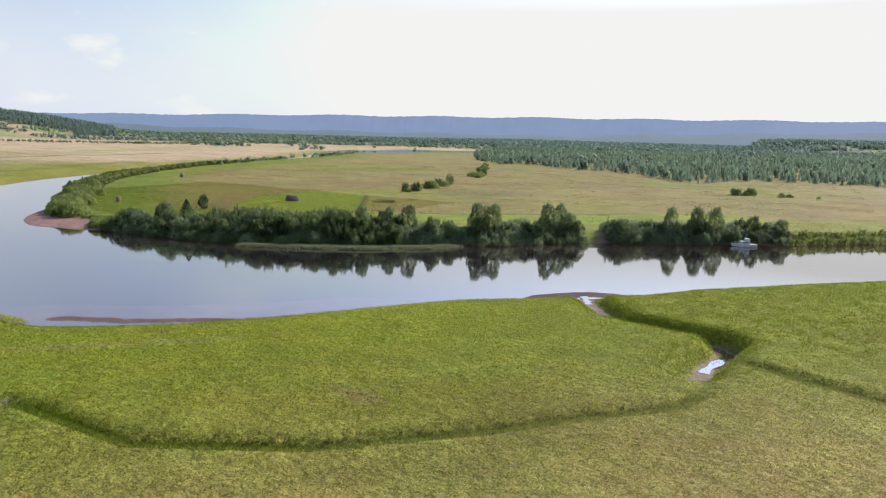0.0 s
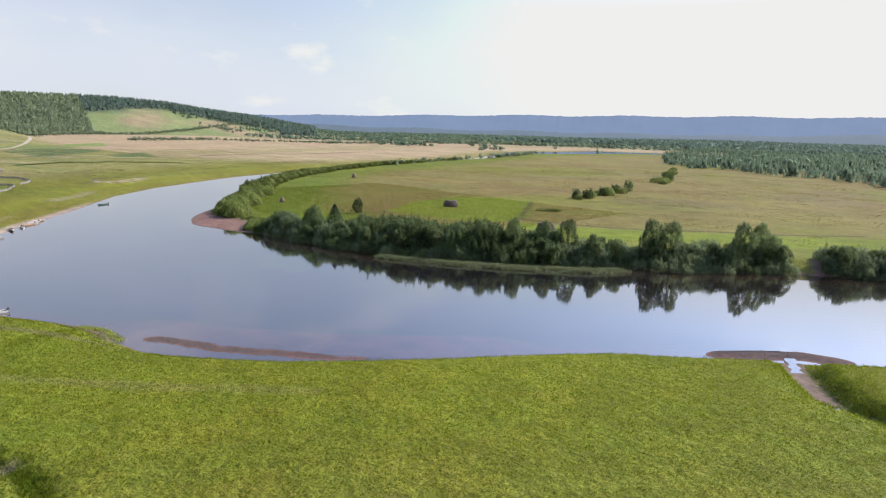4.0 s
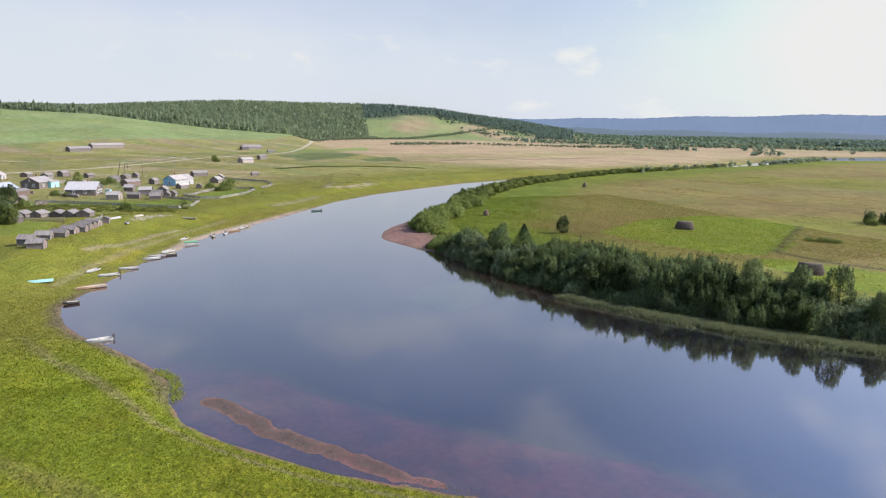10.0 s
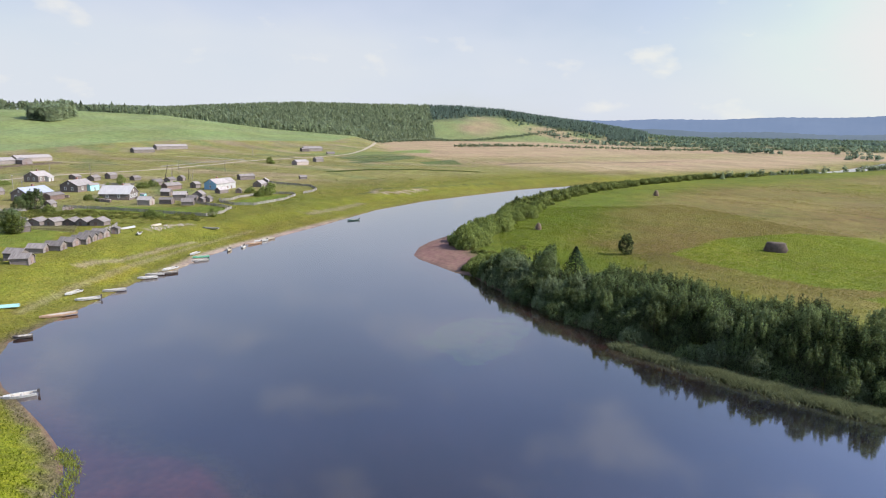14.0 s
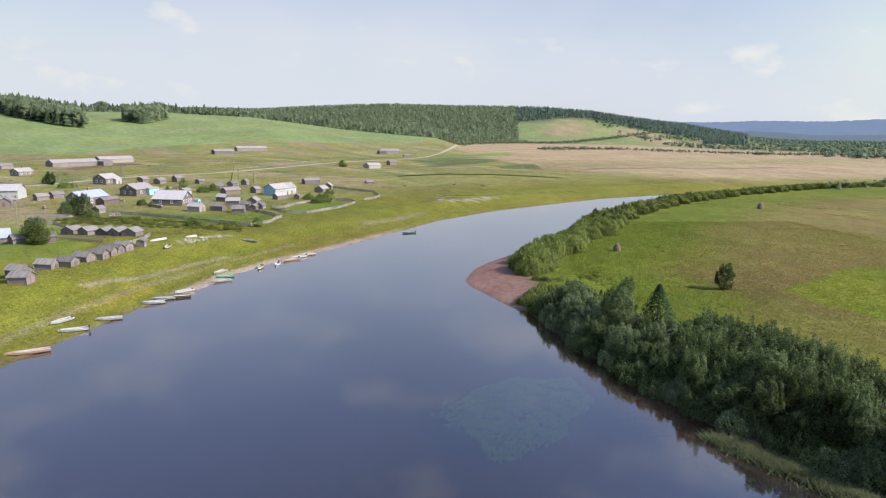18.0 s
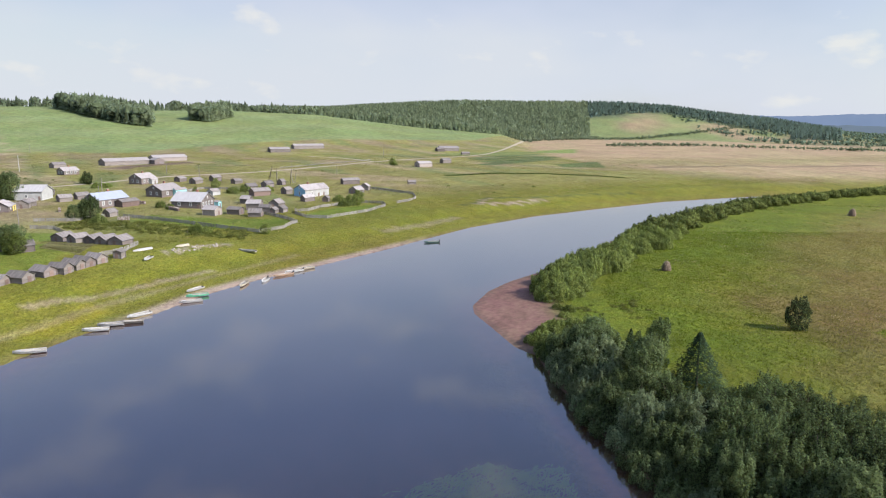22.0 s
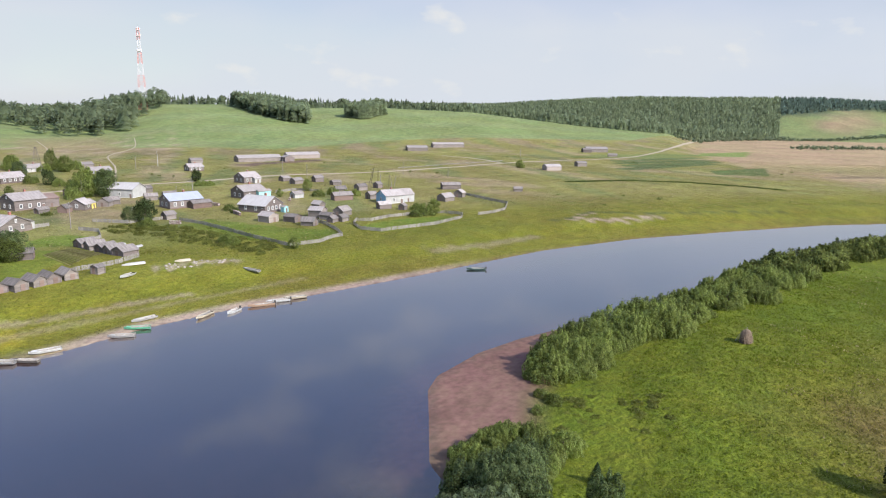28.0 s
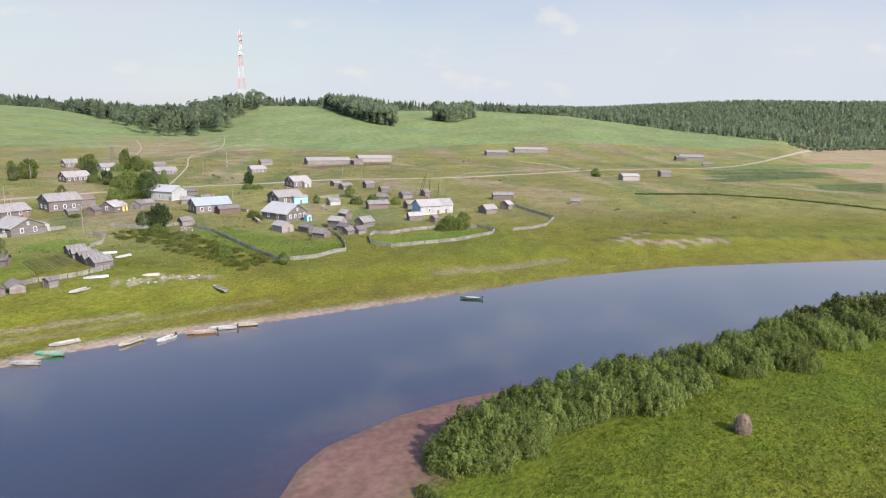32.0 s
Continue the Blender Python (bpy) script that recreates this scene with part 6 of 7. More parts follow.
def along(line, gap, jitter):
    """Points along a polyline, with the way of the line there."""
    left = 0.0
    for (ax, ay), (bx, by) in zip(line[:-1], line[1:]):
        n = math.hypot(bx - ax, by - ay)
        while left < n:
            k = left / n
            yield ax + (bx - ax) * k, ay + (by - ay) * k, (bx - ax) / n, (by - ay) / n
            left += gap * (1 + rnd.uniform(-jitter, jitter))
        left -= n


def back_from(x, y, dx, dy, d):
    """A point d metres inland of the inner shore line, which runs east to north."""
    return x + dy * d, y - dx * d


EAST = [(6, 281), (-12, 271), (-48, 244.5), (-60, 238), (-82, 212), (-92, 207), (-98, 199.5), (-108, 190.5), (-118, 183), (-136, 169.5),
        (-153, 161), (-168, 156.8), (-188, 153), (-204, 151), (-214, 151)]
NORTH = [(-247.5, 161), (-252, 159.5), (-262, 161.5), (-270, 167), (-280, 173.5), (-289, 177), (-301, 184), (-337, 205), (-370, 232), (-412, 281), (-454, 347), (-489, 417), (-511, 492)]
for x, y, dx, dy in along(EAST, 2.7, 0.3):
    if -58 < x < -50:
        continue
    for d in (2.0, 4.4, 7.2, 10.0):
        if d < 3 and -19 < x < 1:
            continue
        px, py = back_from(x, y, dx, dy, d + rnd.uniform(-1.1, 1.1))
        if (d > 9 and rnd.random() < 0.45) or (d > 6 and rnd.random() < 0.15):
            continue
        s, pick = rnd.uniform(0.75, 1.15), rnd.random()
        # east of x -115 more pale bushes: haze-lifted shade put into leaf colour
        if d < 3:
            plant(rnd.choice(SILVERBUSH if pick < (0.5 if x < -115 else 0.85) else DARKBUSH), px, py, s * 0.95, rnd.uniform(0, 360), "willow_bush", "dense grey-green willow bush at the water's edge", "bush", "bank bushes", rnd.uniform(0.75, 1.1), 0.5)
        elif pick < 0.35:
            plant(rnd.choice(SAPLINGS), px, py, s, rnd.uniform(0, 360), "young_alders", "clump of slender young alders on the river bank", "trees", "bank saplings", rnd.uniform(0.6, 0.95), 0.3)
        elif pick < 0.55:
            plant(rnd.choice(ALDERS), px, py, s, rnd.uniform(0, 360), "alder_tree", "green alder in the wooded river bank", "tree", "bank trees", rnd.uniform(0.55, 0.85), 0.2)
        else:
            plant(rnd.choice(SILVERBUSH if pick > (0.8 if x < -115 else 0.62) else DARKBUSH), px, py, s * 1.2, rnd.uniform(0, 360), "willow_bush", "dense grey-green willow bush on the river bank", "bush", "bank bushes", rnd.uniform(0.85, 1.2), 0.3)
for x, y, dx, dy in along([(-112, 192), (-120, 186), (-140, 176), (-160, 171), (-184, 168)], 3.0, 0.3):
    for d in (-2, 2, 6, 10, 14, 18, 21):
        px, py = back_from(x, y, dx, dy, d + rnd.uniform(-1.6, 1.6))
        if d < 17 or (d < 20 and rnd.random() < 0.75) or (d > 20 and -165 < px < -140 and rnd.random() < 0.4):
            if d > 13:
                plant(rnd.choice(FRINGE), px, py, rnd.uniform(0.55, 0.85), rnd.uniform(0, 360), "young_birches", "low thicket of light green young birches", "trees", "bank saplings", rnd.uniform(0.6, 0.95), 0.2)
                continue
            plant(rnd.choice(SAPLINGS), px, py, rnd.uniform(0.9, 1.3), rnd.uniform(0, 360), "young_alders", "thicket of slender young alders and birches", "trees", "bank saplings", rnd.uniform(0.75, 1.1) * (1.0 if px > -172 else 0.75), 0.2)
# taller single trees in the bank wood
for x, y, s in ((-92, 214, 1.3), (-88, 218, 1.2), (-72, 232, 1.35), (-66, 238, 1.0), (-70, 240, 1.15), (-34, 262, 1.2), (-26, 268, 1.25), (-20, 273, 1.2), (-118, 196, 1.0), (-125, 190, 1.05), (-112, 200, 1.1), (-132, 182, 1.0), (-103, 200, 0.95)):
    plant(rnd.choice(ALDERS), x, y, s, rnd.uniform(0, 360), "alder_tree", "tall dark alder standing above the bank bushes", "tree", "bank trees", 1.05)
# spruces and single trees at the edge of the meadow
plant(SPRUCES[0], -190.8, 169.6, 1.25, 20, "spruce_tree", "dark pointed spruce at the meadow's edge", "tree", tall=0.8)
plant(SPRUCES[1], -215.0, 168.0, 0.3, 60, "spruce_tree", "small dark spruce among the bank bushes", "tree")
plant(SPRUCES[1], -176.0, 172.0, 0.5, 10, "spruce_tree", "small dark spruce among the alders", "tree")
plant(ROUND, -203.0, 168.5, 0.95, 10, "alder_tree", "round dark alder beside the spruce", "tree")
plant(ROUND, -197.5, 163.0, 0.85, 80, "alder_tree", "dark alder below the spruce", "tree")
plant(ROUND, -218.0, 200.6, 0.98, 40, "single_tree", "single round dark tree in the open meadow", "tree", tall=0.92, sink=0.3)
plant(BUSHES[2], -225.0, 203.0, 0.25, 40, "low_bush", "low dark bush beside the single tree", "bush")


def joined_bushes(name, rows, label, mat=None, leaves=900, size=0.38, category="bushes"):
    """Bushes far from the path, joined into one belt; rows of x, y, size, tallness."""
    rng = np.random.RandomState(91)
    kinds = [bush_kind(100 + i, 2.7, 4.4, mat or WILLOW, leaves, size, 36)[0] for i in range(3)]
    raw = []
    for me in kinds:
        co = np.zeros(len(me.vertices) * 3, np.float32)
        me.vertices.foreach_get("co", co)
        raw.append(co.reshape(-1, 3))
    vs, ns = [], []
    for x, y, s, tall in rows:
        co = raw[rng.randint(3)]
        a = rng.uniform(0, 6.283)
        c, q = math.cos(a), math.sin(a)
        p = np.stack([(co[:, 0] * c - co[:, 1] * q) * s, (co[:, 0] * q + co[:, 1] * c) * s, co[:, 2] * s * tall - 0.3 * min(1.0, s)], 1)
        ns.append(p - (0, 0, 1.6 * s * tall))
        vs.append(p + (x, y, ground_at(x, y)))
    v = np.concatenate(vs)
    me = soft_normals(sheet(name, v, np.arange(len(v)).reshape(-1, 4), mat or WILLOW, True), np.concatenate(ns))
    return tagged(new(name, me), label, category, kind="stuff")


# willow belt north of the sand spit: starts at the sand, then stands back from the water
belt = []
for x, y, dx, dy in along(NORTH, 2.3, 0.3):
    start = float(np.interp(y, [160, 168, 178, 188, 230, 300, 420], [0, 0.5, 3, 8, 8, 5, 3]))
    for d in (0, 3.4, 6.8, 10.2):
        px, py = back_from(x, y, dx, dy, start + d + rnd.uniform(-1.6, 1.6))
        if rnd.random() < (0.12 if y < 330 else 0.35) or (d > 9 and rnd.random() < 0.45) or (y < 172 and d > 8):
            continue
        s = rnd.uniform(0.6, 1.1) * (1.05 if y > 176 else 1.4)
        if y > 203:
            belt.append((px, py, s * 1.15, rnd.uniform(0.75, 1.0)))
            continue
        plant(rnd.choice(BUSHES), px, py, s, rnd.uniform(0, 360), "willow_bush", "rounded grey-green willow in the shore belt", "bush", "shore willows", rnd.uniform(0.75, 1.1), 0.3)
for x, y, dx, dy in along([(-212, 151.5), (-220, 151.5), (-228.5, 154.5)], 2.2, 0.3):
    for d in (1.2, 4.0, 7.0, 10.0):
        px, py = back_from(x, y, dx, dy, d + rnd.uniform(-1, 1))
        plant(rnd.choice(BUSHES), px, py, rnd.uniform(0.5, 0.95), rnd.uniform(0, 360), "willow_bush", "willow bush at the edge of the sand spit", "bush", "bank bushes", rnd.uniform(0.7, 1.05), 0.3)
for i in range(46):
    x, y = rnd.uniform(-241, -228), rnd.uniform(163, 179)
    plant(rnd.choice(LOW), x, y, rnd.uniform(0.16, 0.34), rnd.uniform(0, 360), "low_bush", "low olive scrub in the meadow behind the spit", "bush", "low scrub", rnd.uniform(0.3, 0.55), 0.2)
for x, y, z in ((-246, 157.8, 0.5), (-239, 160.0, 0.45), (-237, 162.0, 0.5), (-233.5, 160.0, 0.4)):
    plant(rnd.choice(BUSHES), x, y, z, rnd.uniform(0, 360), "willow_bush", "small willow bush at the edge of the sand spit", "bush", "bank bushes", 0.8, 0.2)
# far bank of the northern reach and scrub on the inner meadow
for x, y, dx, dy in along([(-478, 372), (-500, 430), (-534, 520), (-590, 660)], 6, 0.3):
    belt.append((x - 6 * rnd.random() - 3, y, rnd.uniform(0.7, 1.1), 0.9))
joined_bushes("willow_belt", belt, "long belt of grey-green willows along the northern reach")
bank_belt = []
for x, y, dx, dy in along([(70, 335), (38, 311), (6, 281)], 3.5, 0.3):
    for d in (2.0, 6.0):
        bank_belt.append((*back_from(x, y, dx, dy, d), rnd.uniform(0.7, 1.0), rnd.uniform(0.7, 0.95)))
joined_bushes("bank_scrub", bank_belt, "low willow scrub on the upstream bank")
for (ax, ay), (bx, by), n, s in (((-198, 330), (-209, 400), 22, 1.25), ((-222, 474), (-238, 505), 7, 1.5), ((-235, 505), (-300, 650), 12, 1.2), ((-36, 474), (-22, 480), 7, 1.3), ((-5, 476), (10, 478), 3, 0.9)):
    for i in range(n):
        k = i / max(1, n - 1)
        plant(rnd.choice(BUSHES + SAPLINGS[:2]), ax + (bx - ax) * k + rnd.uniform(-5, 5), ay + (by - ay) * k + rnd.uniform(-5, 5), s * rnd.uniform(0.6, 1.0), rnd.uniform(0, 360), "meadow_bush", "dark bush in a clump on the hay meadow", "bush", "meadow bushes", rnd.uniform(0.7, 1.0))
for x, y, s in ((-175, 276, 0.8), (-172, 278, 0.7), (-178, 273, 0.6)):
    plant(rnd.choice(BUSHES), x, y, s, rnd.uniform(0, 360), "low_bush", "low dark bush on the hay meadow", "bush", "meadow bushes", 0.5)
# village trees
for x, y, s, k, tall in ((-501, -202, 2.0, POPLARS[1], 0.6), (-441, -129, 1.3, BUSHES[2], 1.0), (-437, -114, 1.5, ROUND, 0.8), (-435, -105, 1.2, BUSHES[4], 1.0), (-432, -94, 1.3, BUSHES[0], 1.0), (-430, -85, 1.5, POPLARS[2], 0.6), (-455, -93, 1.2, BUSHES[1], 1.0), (-481, -55, 1.3, ROUND, 0.8), (-443, 36, 1.1, BUSHES[3], 0.9), (-416, 93, 1.0, BUSHES[5], 0.9),
                         (-351.5, 8, 1.7, ROUND, 0.74), (-355.5, 4.5, 1.45, ROUND, 0.7), (-349, 3.5, 1.2, ALDERS[1], 0.6), (-343.5, 14.5, 1.0, BUSHES[0], 1.0), (-403, -62, 2.3, POPLARS[2], 0.68), (-408, -54, 2.2, ALDERS[3], 0.7),
                         (-396, -62, 1.3, BUSHES[1], 1.2), (-414, -62, 2.0, POPLARS[1], 0.65), (-478, -178, 2.2, POPLARS[0], 0.6), (-470, -165, 1.8, ALDERS[3], 0.6), (-505, -165, 2.0, POPLARS[2], 0.6), (-438, -176, 2.2, POPLARS[1], 0.6),
                         (-426, -172, 1.2, ALDERS[3], 0.8), (-378, -80, 0.9, BUSHES[2], 1.0), (-384, -84, 1.0, BUSHES[0], 1.1), (-463, -41, 1.2, BUSHES[3], 0.8), (-467, -38, 1.0, BUSHES[1], 0.8), (-663, 110, 1.15, POPLARS[2], 0.62), (-661, 112, 1.0, BUSHES[2], 1.0),
                         (-283, 20, 1.5, ALDERS[3], 0.62), (-280.5, 21.5, 1.3, POPLARS[0], 0.55), (-328, 55, 1.0, BUSHES[0], 1.0), (-326, 58, 0.8, BUSHES[1], 1.0), (-326.5, 78, 0.7, POPLARS[2], 0.62), (-403, 100, 1.2, BUSHES[3], 1.2), (-405, 103, 1.15, POPLARS[1], 0.7), (-399, 97, 0.9, BUSHES[0], 1.0),
                         (-447, 48, 0.9, BUSHES[2], 1.1), (-452, 40, 1.0, BUSHES[1], 1.1), (-388, 20, 0.9, BUSHES[3], 0.9), (-383, 26, 0.7, BUSHES[0], 1.0)):
    plant(k, x, y, s, rnd.uniform(0, 360), "village_tree", "leafy green tree among the village gardens", "tree", "village trees", tall, 0.3)
for x, y, s, tall in ((-483, -233, 1.2, 0.7), (-469, -235, 1.0, 0.7), (-450, -147, 0.8, 0.8), (-445, -130, 0.75, 0.9), (-460, -133, 0.7, 0.9), (-511, -181, 1.6, 1.0), (-521, -184, 1.5, 0.9), (-520, -170, 1.7, 1.05),
                      (-476, -113, 0.9, 0.8), (-437, -143, 0.8, 0.8), (-486, -59, 1.1, 0.55), (-461, 22, 0.9, 0.8), (-451, 52, 1.0, 1.0), (-434, 20, 0.6, 0.8), (-397, -98, 0.8, 0.7), (-424, -58, 0.9, 0.8), (-353, -36, 0.7, 0.7), (-500, -176, 1.4, 1.0)):
    plant(rnd.choice(POPLARS + BUSHES[:3]), x, y, s, rnd.uniform(0, 360), "village_tree", "leafy yellow-green tree among the village gardens", "tree", "village trees", tall, 0.3)
for x, y, dx, dy in along([(-341, 6), (-339, 22), (-333, 40), (-327, 57), (-322, 74)], 1.9, 0.3):
    for d in (-8, -5, -2, 1, 4, 7):
        plant(rnd.choice(LOW), x + d + rnd.uniform(-2, 2), y + rnd.uniform(-3, 3), rnd.uniform(0.3, 0.62), rnd.uniform(0, 360), "gully_bush", "olive-green scrub filling the village gully", "bush", "gully scrub", rnd.uniform(0.4, 0.75), 0.3)


# ---- woods: conifers and birches by the thousand, joined ----
def conifer_shape(tiers=3, points=4):
    v, f = [], []
    for t in range(tiers):
        k = t / tiers
        z0, z1, r = 0.06 + 0.81 * k, 0.5 + 0.75 * k - 0.2 * (tiers > 3) * (1 - k), 0.24 * (1 - 0.78 * k)
        base = len(v)
        v.append((0, 0, min(z1, 1.0)))
        for i in range(2 * points):
            a = 6.2832 * (i + 0.5 * t) / (2 * points)
            q = r if i % 2 == 0 else r * 0.5
            v.append((q * math.cos(a), q * math.sin(a), z0 + (0.0 if i % 2 == 0 else 0.06)))
        for i in range(2 * points):
            f.append((base, base + 1 + i, base + 1 + (i + 1) % (2 * points)))
    return np.array(v), np.array(f)


def birch_shape(seed, sprays=15, size=0.21):
    rng = np.random.RandomState(seed)
    way = rng.normal(size=(sprays, 3))
    way /= np.linalg.norm(way, axis=1, keepdims=True)
    pos = way * (0.26, 0.26, 0.36) * rng.uniform(0.55, 1.0, (sprays, 1)) + (0, 0, 0.6)
    v, f = leaf_quads(pos, way, size, rng)
    f = np.concatenate([f[:, [0, 1, 2]], f[:, [0, 2, 3]]])
    return v, f


def wood_of(name, places, tall, label, mat, share_leafy=0.25, seed=1, broad=1.0, fine=False):
    """One joined wood: every tree is real geometry with its own size and turn."""
    rng = np.random.RandomState(seed)
    places = np.asarray(places, float)
    z = ground_height(places[:, 0], places[:, 1])
    vs, fs, ns, off = [], [], [], 0
    leafy = rng.uniform(size=len(places)) < share_leafy
    for mask, (tv, tf) in ((~leafy, conifer_shape(5, 6) if fine else conifer_shape()), (leafy, birch_shape(seed, 70, 0.1) if fine else birch_shape(seed))):
        p, zz = places[mask], z[mask]
        if not len(p):
            continue
        h = tall * rng.uniform(0.6, 1.25, len(p))
        w = h * rng.uniform(0.8, 1.25, len(p)) * broad
        a = rng.uniform(0, 6.283, len(p))
        c, s = np.cos(a)[:, None], np.sin(a)[:, None]
        x = (tv[None, :, 0] * c - tv[None, :, 1] * s) * w[:, None] + p[:, :1]
        y = (tv[None, :, 0] * s + tv[None, :, 1] * c) * w[:, None] + p[:, 1:]
        zt = tv[None, :, 2] * h[:, None] + zz[:, None] - 0.3
        vs.append(np.stack([x, y, zt], -1).reshape(-1, 3))
        fs.append((tf[None] + (np.arange(len(p)) * len(tv))[:, None, None]).reshape(-1, 3) + off)
        off += len(vs[-1])
        ns.append(np.stack([x - p[:, :1], y - p[:, 1:], 0.5 * h[:, None] * (tv[None, :, 2] + 0.25)], -1).reshape(-1, 3))
    me = soft_normals(sheet(name, np.concatenate(vs), np.concatenate(fs), mat, True), np.concatenate(ns))
    return tagged(new(name, me), label, "woods", kind="stuff")


def scatter(n, x0, x1, y0, y1, seed, keep):
    rng = np.random.RandomState(seed)
    x, y = rng.uniform(x0, x1, n), rng.uniform(y0, y1, n)
    k = keep(x, y)
    return np.stack([x[k], y[k]], 1)


FOREST = [(-640, 1420), (-545, 1100), (-382, 790), (-300, 690), (-278, 730), (-218, 672), (-165, 650), (-112, 604), (-66, 534), (-52, 612), (-7, 634), (62, 648), (400, 900), (1500, 1800), (2600, 3200), (-600, 3200), (-900, 1900)]
near_wood = scatter(34000, -700, 900, 520, 1700, 5, lambda x, y: inside(x, y, FOREST) & (line_distance(x, y, OUTER + INNER[::-1]) > 30) & (waves(x, y, 150, 41) > -0.42 - 0.0 * y))
wood_of("forest", near_wood, 10.0, "mixed spruce and birch forest beyond the hay meadow", PINEWOOD, 0.14, 3, 0.9)
far_wood = scatter(26000, -2200, 2600, 1500, 3500, 6, lambda x, y: (inside(x, y, FOREST) | ((y > 1900 + 0.2 * x) & (x > -1500))) & (waves(x, y, 300, 42) > -0.5))
wood_of("far_forest", far_wood, 14.0, "distant dark forest below the ridge", HAZED_SPRUCE, 0.2, 4, 1.9)


def on_hill(x, y):
    az, r = polar(x, y)
    field = (az > 60.5) & (az < 76.5) & (r > 1500 + 0 * az) & (r < 2130 - 30 * np.abs(az - 70))
    return (az > 57) & (az < 106) & (r > np.interp(az, [57, 64, 76, 80, 86, 93, 100, 106], [1750, 1640, 1520, 1360, 1130, 1160, 1250, 1330])) & (r < 2500) & ~field


hill_wood = scatter(46000, -2700, -900, -900, 1700, 8, on_hill)
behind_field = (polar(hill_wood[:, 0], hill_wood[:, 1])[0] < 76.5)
wood_of("hill_forest", hill_wood[~behind_field], 17.0, "dense mixed spruce and pine forest on the hillside", HAZED_WOODS, 0.16, 5, 0.95)
# leaf colour, not air, sets this ridge off from the nearer hill
wood_of("ridge_forest", hill_wood[behind_field], 17.0, "spruce forest on the ridge behind the notched field, haze put into its colour", HAZED_SPRUCE, 0.04, 7, 1.0)
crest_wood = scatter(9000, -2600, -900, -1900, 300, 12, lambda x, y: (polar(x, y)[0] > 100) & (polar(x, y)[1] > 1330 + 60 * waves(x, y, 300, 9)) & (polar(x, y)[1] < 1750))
wood_of("crest_forest", crest_wood, 20.0, "line of dark forest behind the field crest", HAZED_WOODS, 0.2, 6, 1.2)
CLUMP_A = [(-1110, -400), (-1040, -318), (-1000, -252), (-995, -214), (-1060, -245), (-1150, -350)]
CLUMP_B = [(-1082, -195), (-1066, -160), (-1130, -148), (-1160, -170)]
LEFT_WOOD = [(-1230, -1150), (-1010, -815), (-840, -545), (-785, -405), (-838, -375), (-930, -420), (-985, -440), (-1060, -480), (-1150, -700)]
for ring, n, seed, tall in ((CLUMP_A, 5200, 21, 22.0), (CLUMP_B, 2600, 22, 21.0), (LEFT_WOOD, 5200, 23, 27.0)):
    xs, ys = [p[0] for p in ring], [p[1] for p in ring]
    wood_of("field_copse", scatter(n // 3, min(xs), max(xs), min(ys), max(ys), seed, lambda x, y, r=ring: inside(x, y, r)), tall, "copse of spruce and birch in the green field", HAZED_WOODS, 0.5, seed, 1.1, True)
hedge = []
for (ax, ay), (bx, by), n in (((-1120, 425), (-1210, 590), 150), ((-1210, 590), (-1080, 780), 140), ((-1080, 780), (-1160, 980), 140), ((-1250, 300), (-1700, 560), 300), ((-1160, 980), (-1300, 1500), 320), ((-1230, 1150), (-900, 1500), 260), ((-560, 690), (-680, 920), 140), ((-490, 440), (-560, 690), 60), ((-1440, 250), (-1540, 500), 420), ((-1540, 500), (-1800, 860), 420), ((-1800, 860), (-2150, 1300), 380)):
    for i in range(n):
        k = rnd.random()
        hedge.append((ax + (bx - ax) * k + rnd.gauss(0, 9), ay + (by - ay) * k + rnd.gauss(0, 9)))
wood_of("hedgerow", hedge, 6.0, "scattered bushes along the edge of the hay plain", HAZED_WOODS, 0.8, 31, 1.3)
plain_trees = scatter(20000, -2700, -300, 900, 3300, 33, lambda x, y: (waves(x, y, 260, 44) > np.where(np.hypot(x + 175, y - 187) > 1350, -0.05, 0.2)) & (line_distance(x, y, OUTER) > 60) & ~inside(x, y, RIVER))
wood_of("plain_woods", plain_trees, 9.0, "scattered woods on the distant river plain", PINEWOOD, 0.5, 34, 1.9)

scrub_spots = scatter(220, -760, -330, -160, 330, 93, lambda x, y: ~inside(x, y, RIVER) & (line_distance(x, y, OUTER) > 45) & (line_distance(x, y, OUTER) < line_distance(x, y, INNER)) & (waves(x, y, 120, 47) > 0.1))
joined_bushes("meadow_scrub", [(x, y, rnd.uniform(0.12, 0.4), rnd.uniform(0.5, 0.9)) for x, y in scrub_spots], "low scrub and tall weeds dotted over the rough meadow", WILLOW, 120, 0.9)

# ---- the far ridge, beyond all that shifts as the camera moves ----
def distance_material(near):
    """Wooded distance; the blue of the air is put into its colour and glow."""
    m = bpy.data.materials.new("far_ridge_haze_glow")
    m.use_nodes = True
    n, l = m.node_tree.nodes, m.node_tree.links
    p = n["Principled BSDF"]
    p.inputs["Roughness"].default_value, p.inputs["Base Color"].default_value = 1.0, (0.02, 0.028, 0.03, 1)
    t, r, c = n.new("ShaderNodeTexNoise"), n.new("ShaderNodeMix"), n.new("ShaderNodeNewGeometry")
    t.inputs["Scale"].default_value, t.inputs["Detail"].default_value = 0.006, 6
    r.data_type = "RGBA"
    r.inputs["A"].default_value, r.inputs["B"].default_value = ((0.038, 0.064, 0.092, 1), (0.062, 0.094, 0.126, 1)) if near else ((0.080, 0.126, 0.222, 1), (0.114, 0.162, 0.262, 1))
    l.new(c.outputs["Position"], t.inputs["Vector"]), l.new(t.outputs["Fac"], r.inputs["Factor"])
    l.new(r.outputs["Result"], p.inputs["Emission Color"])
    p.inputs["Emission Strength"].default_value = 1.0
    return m


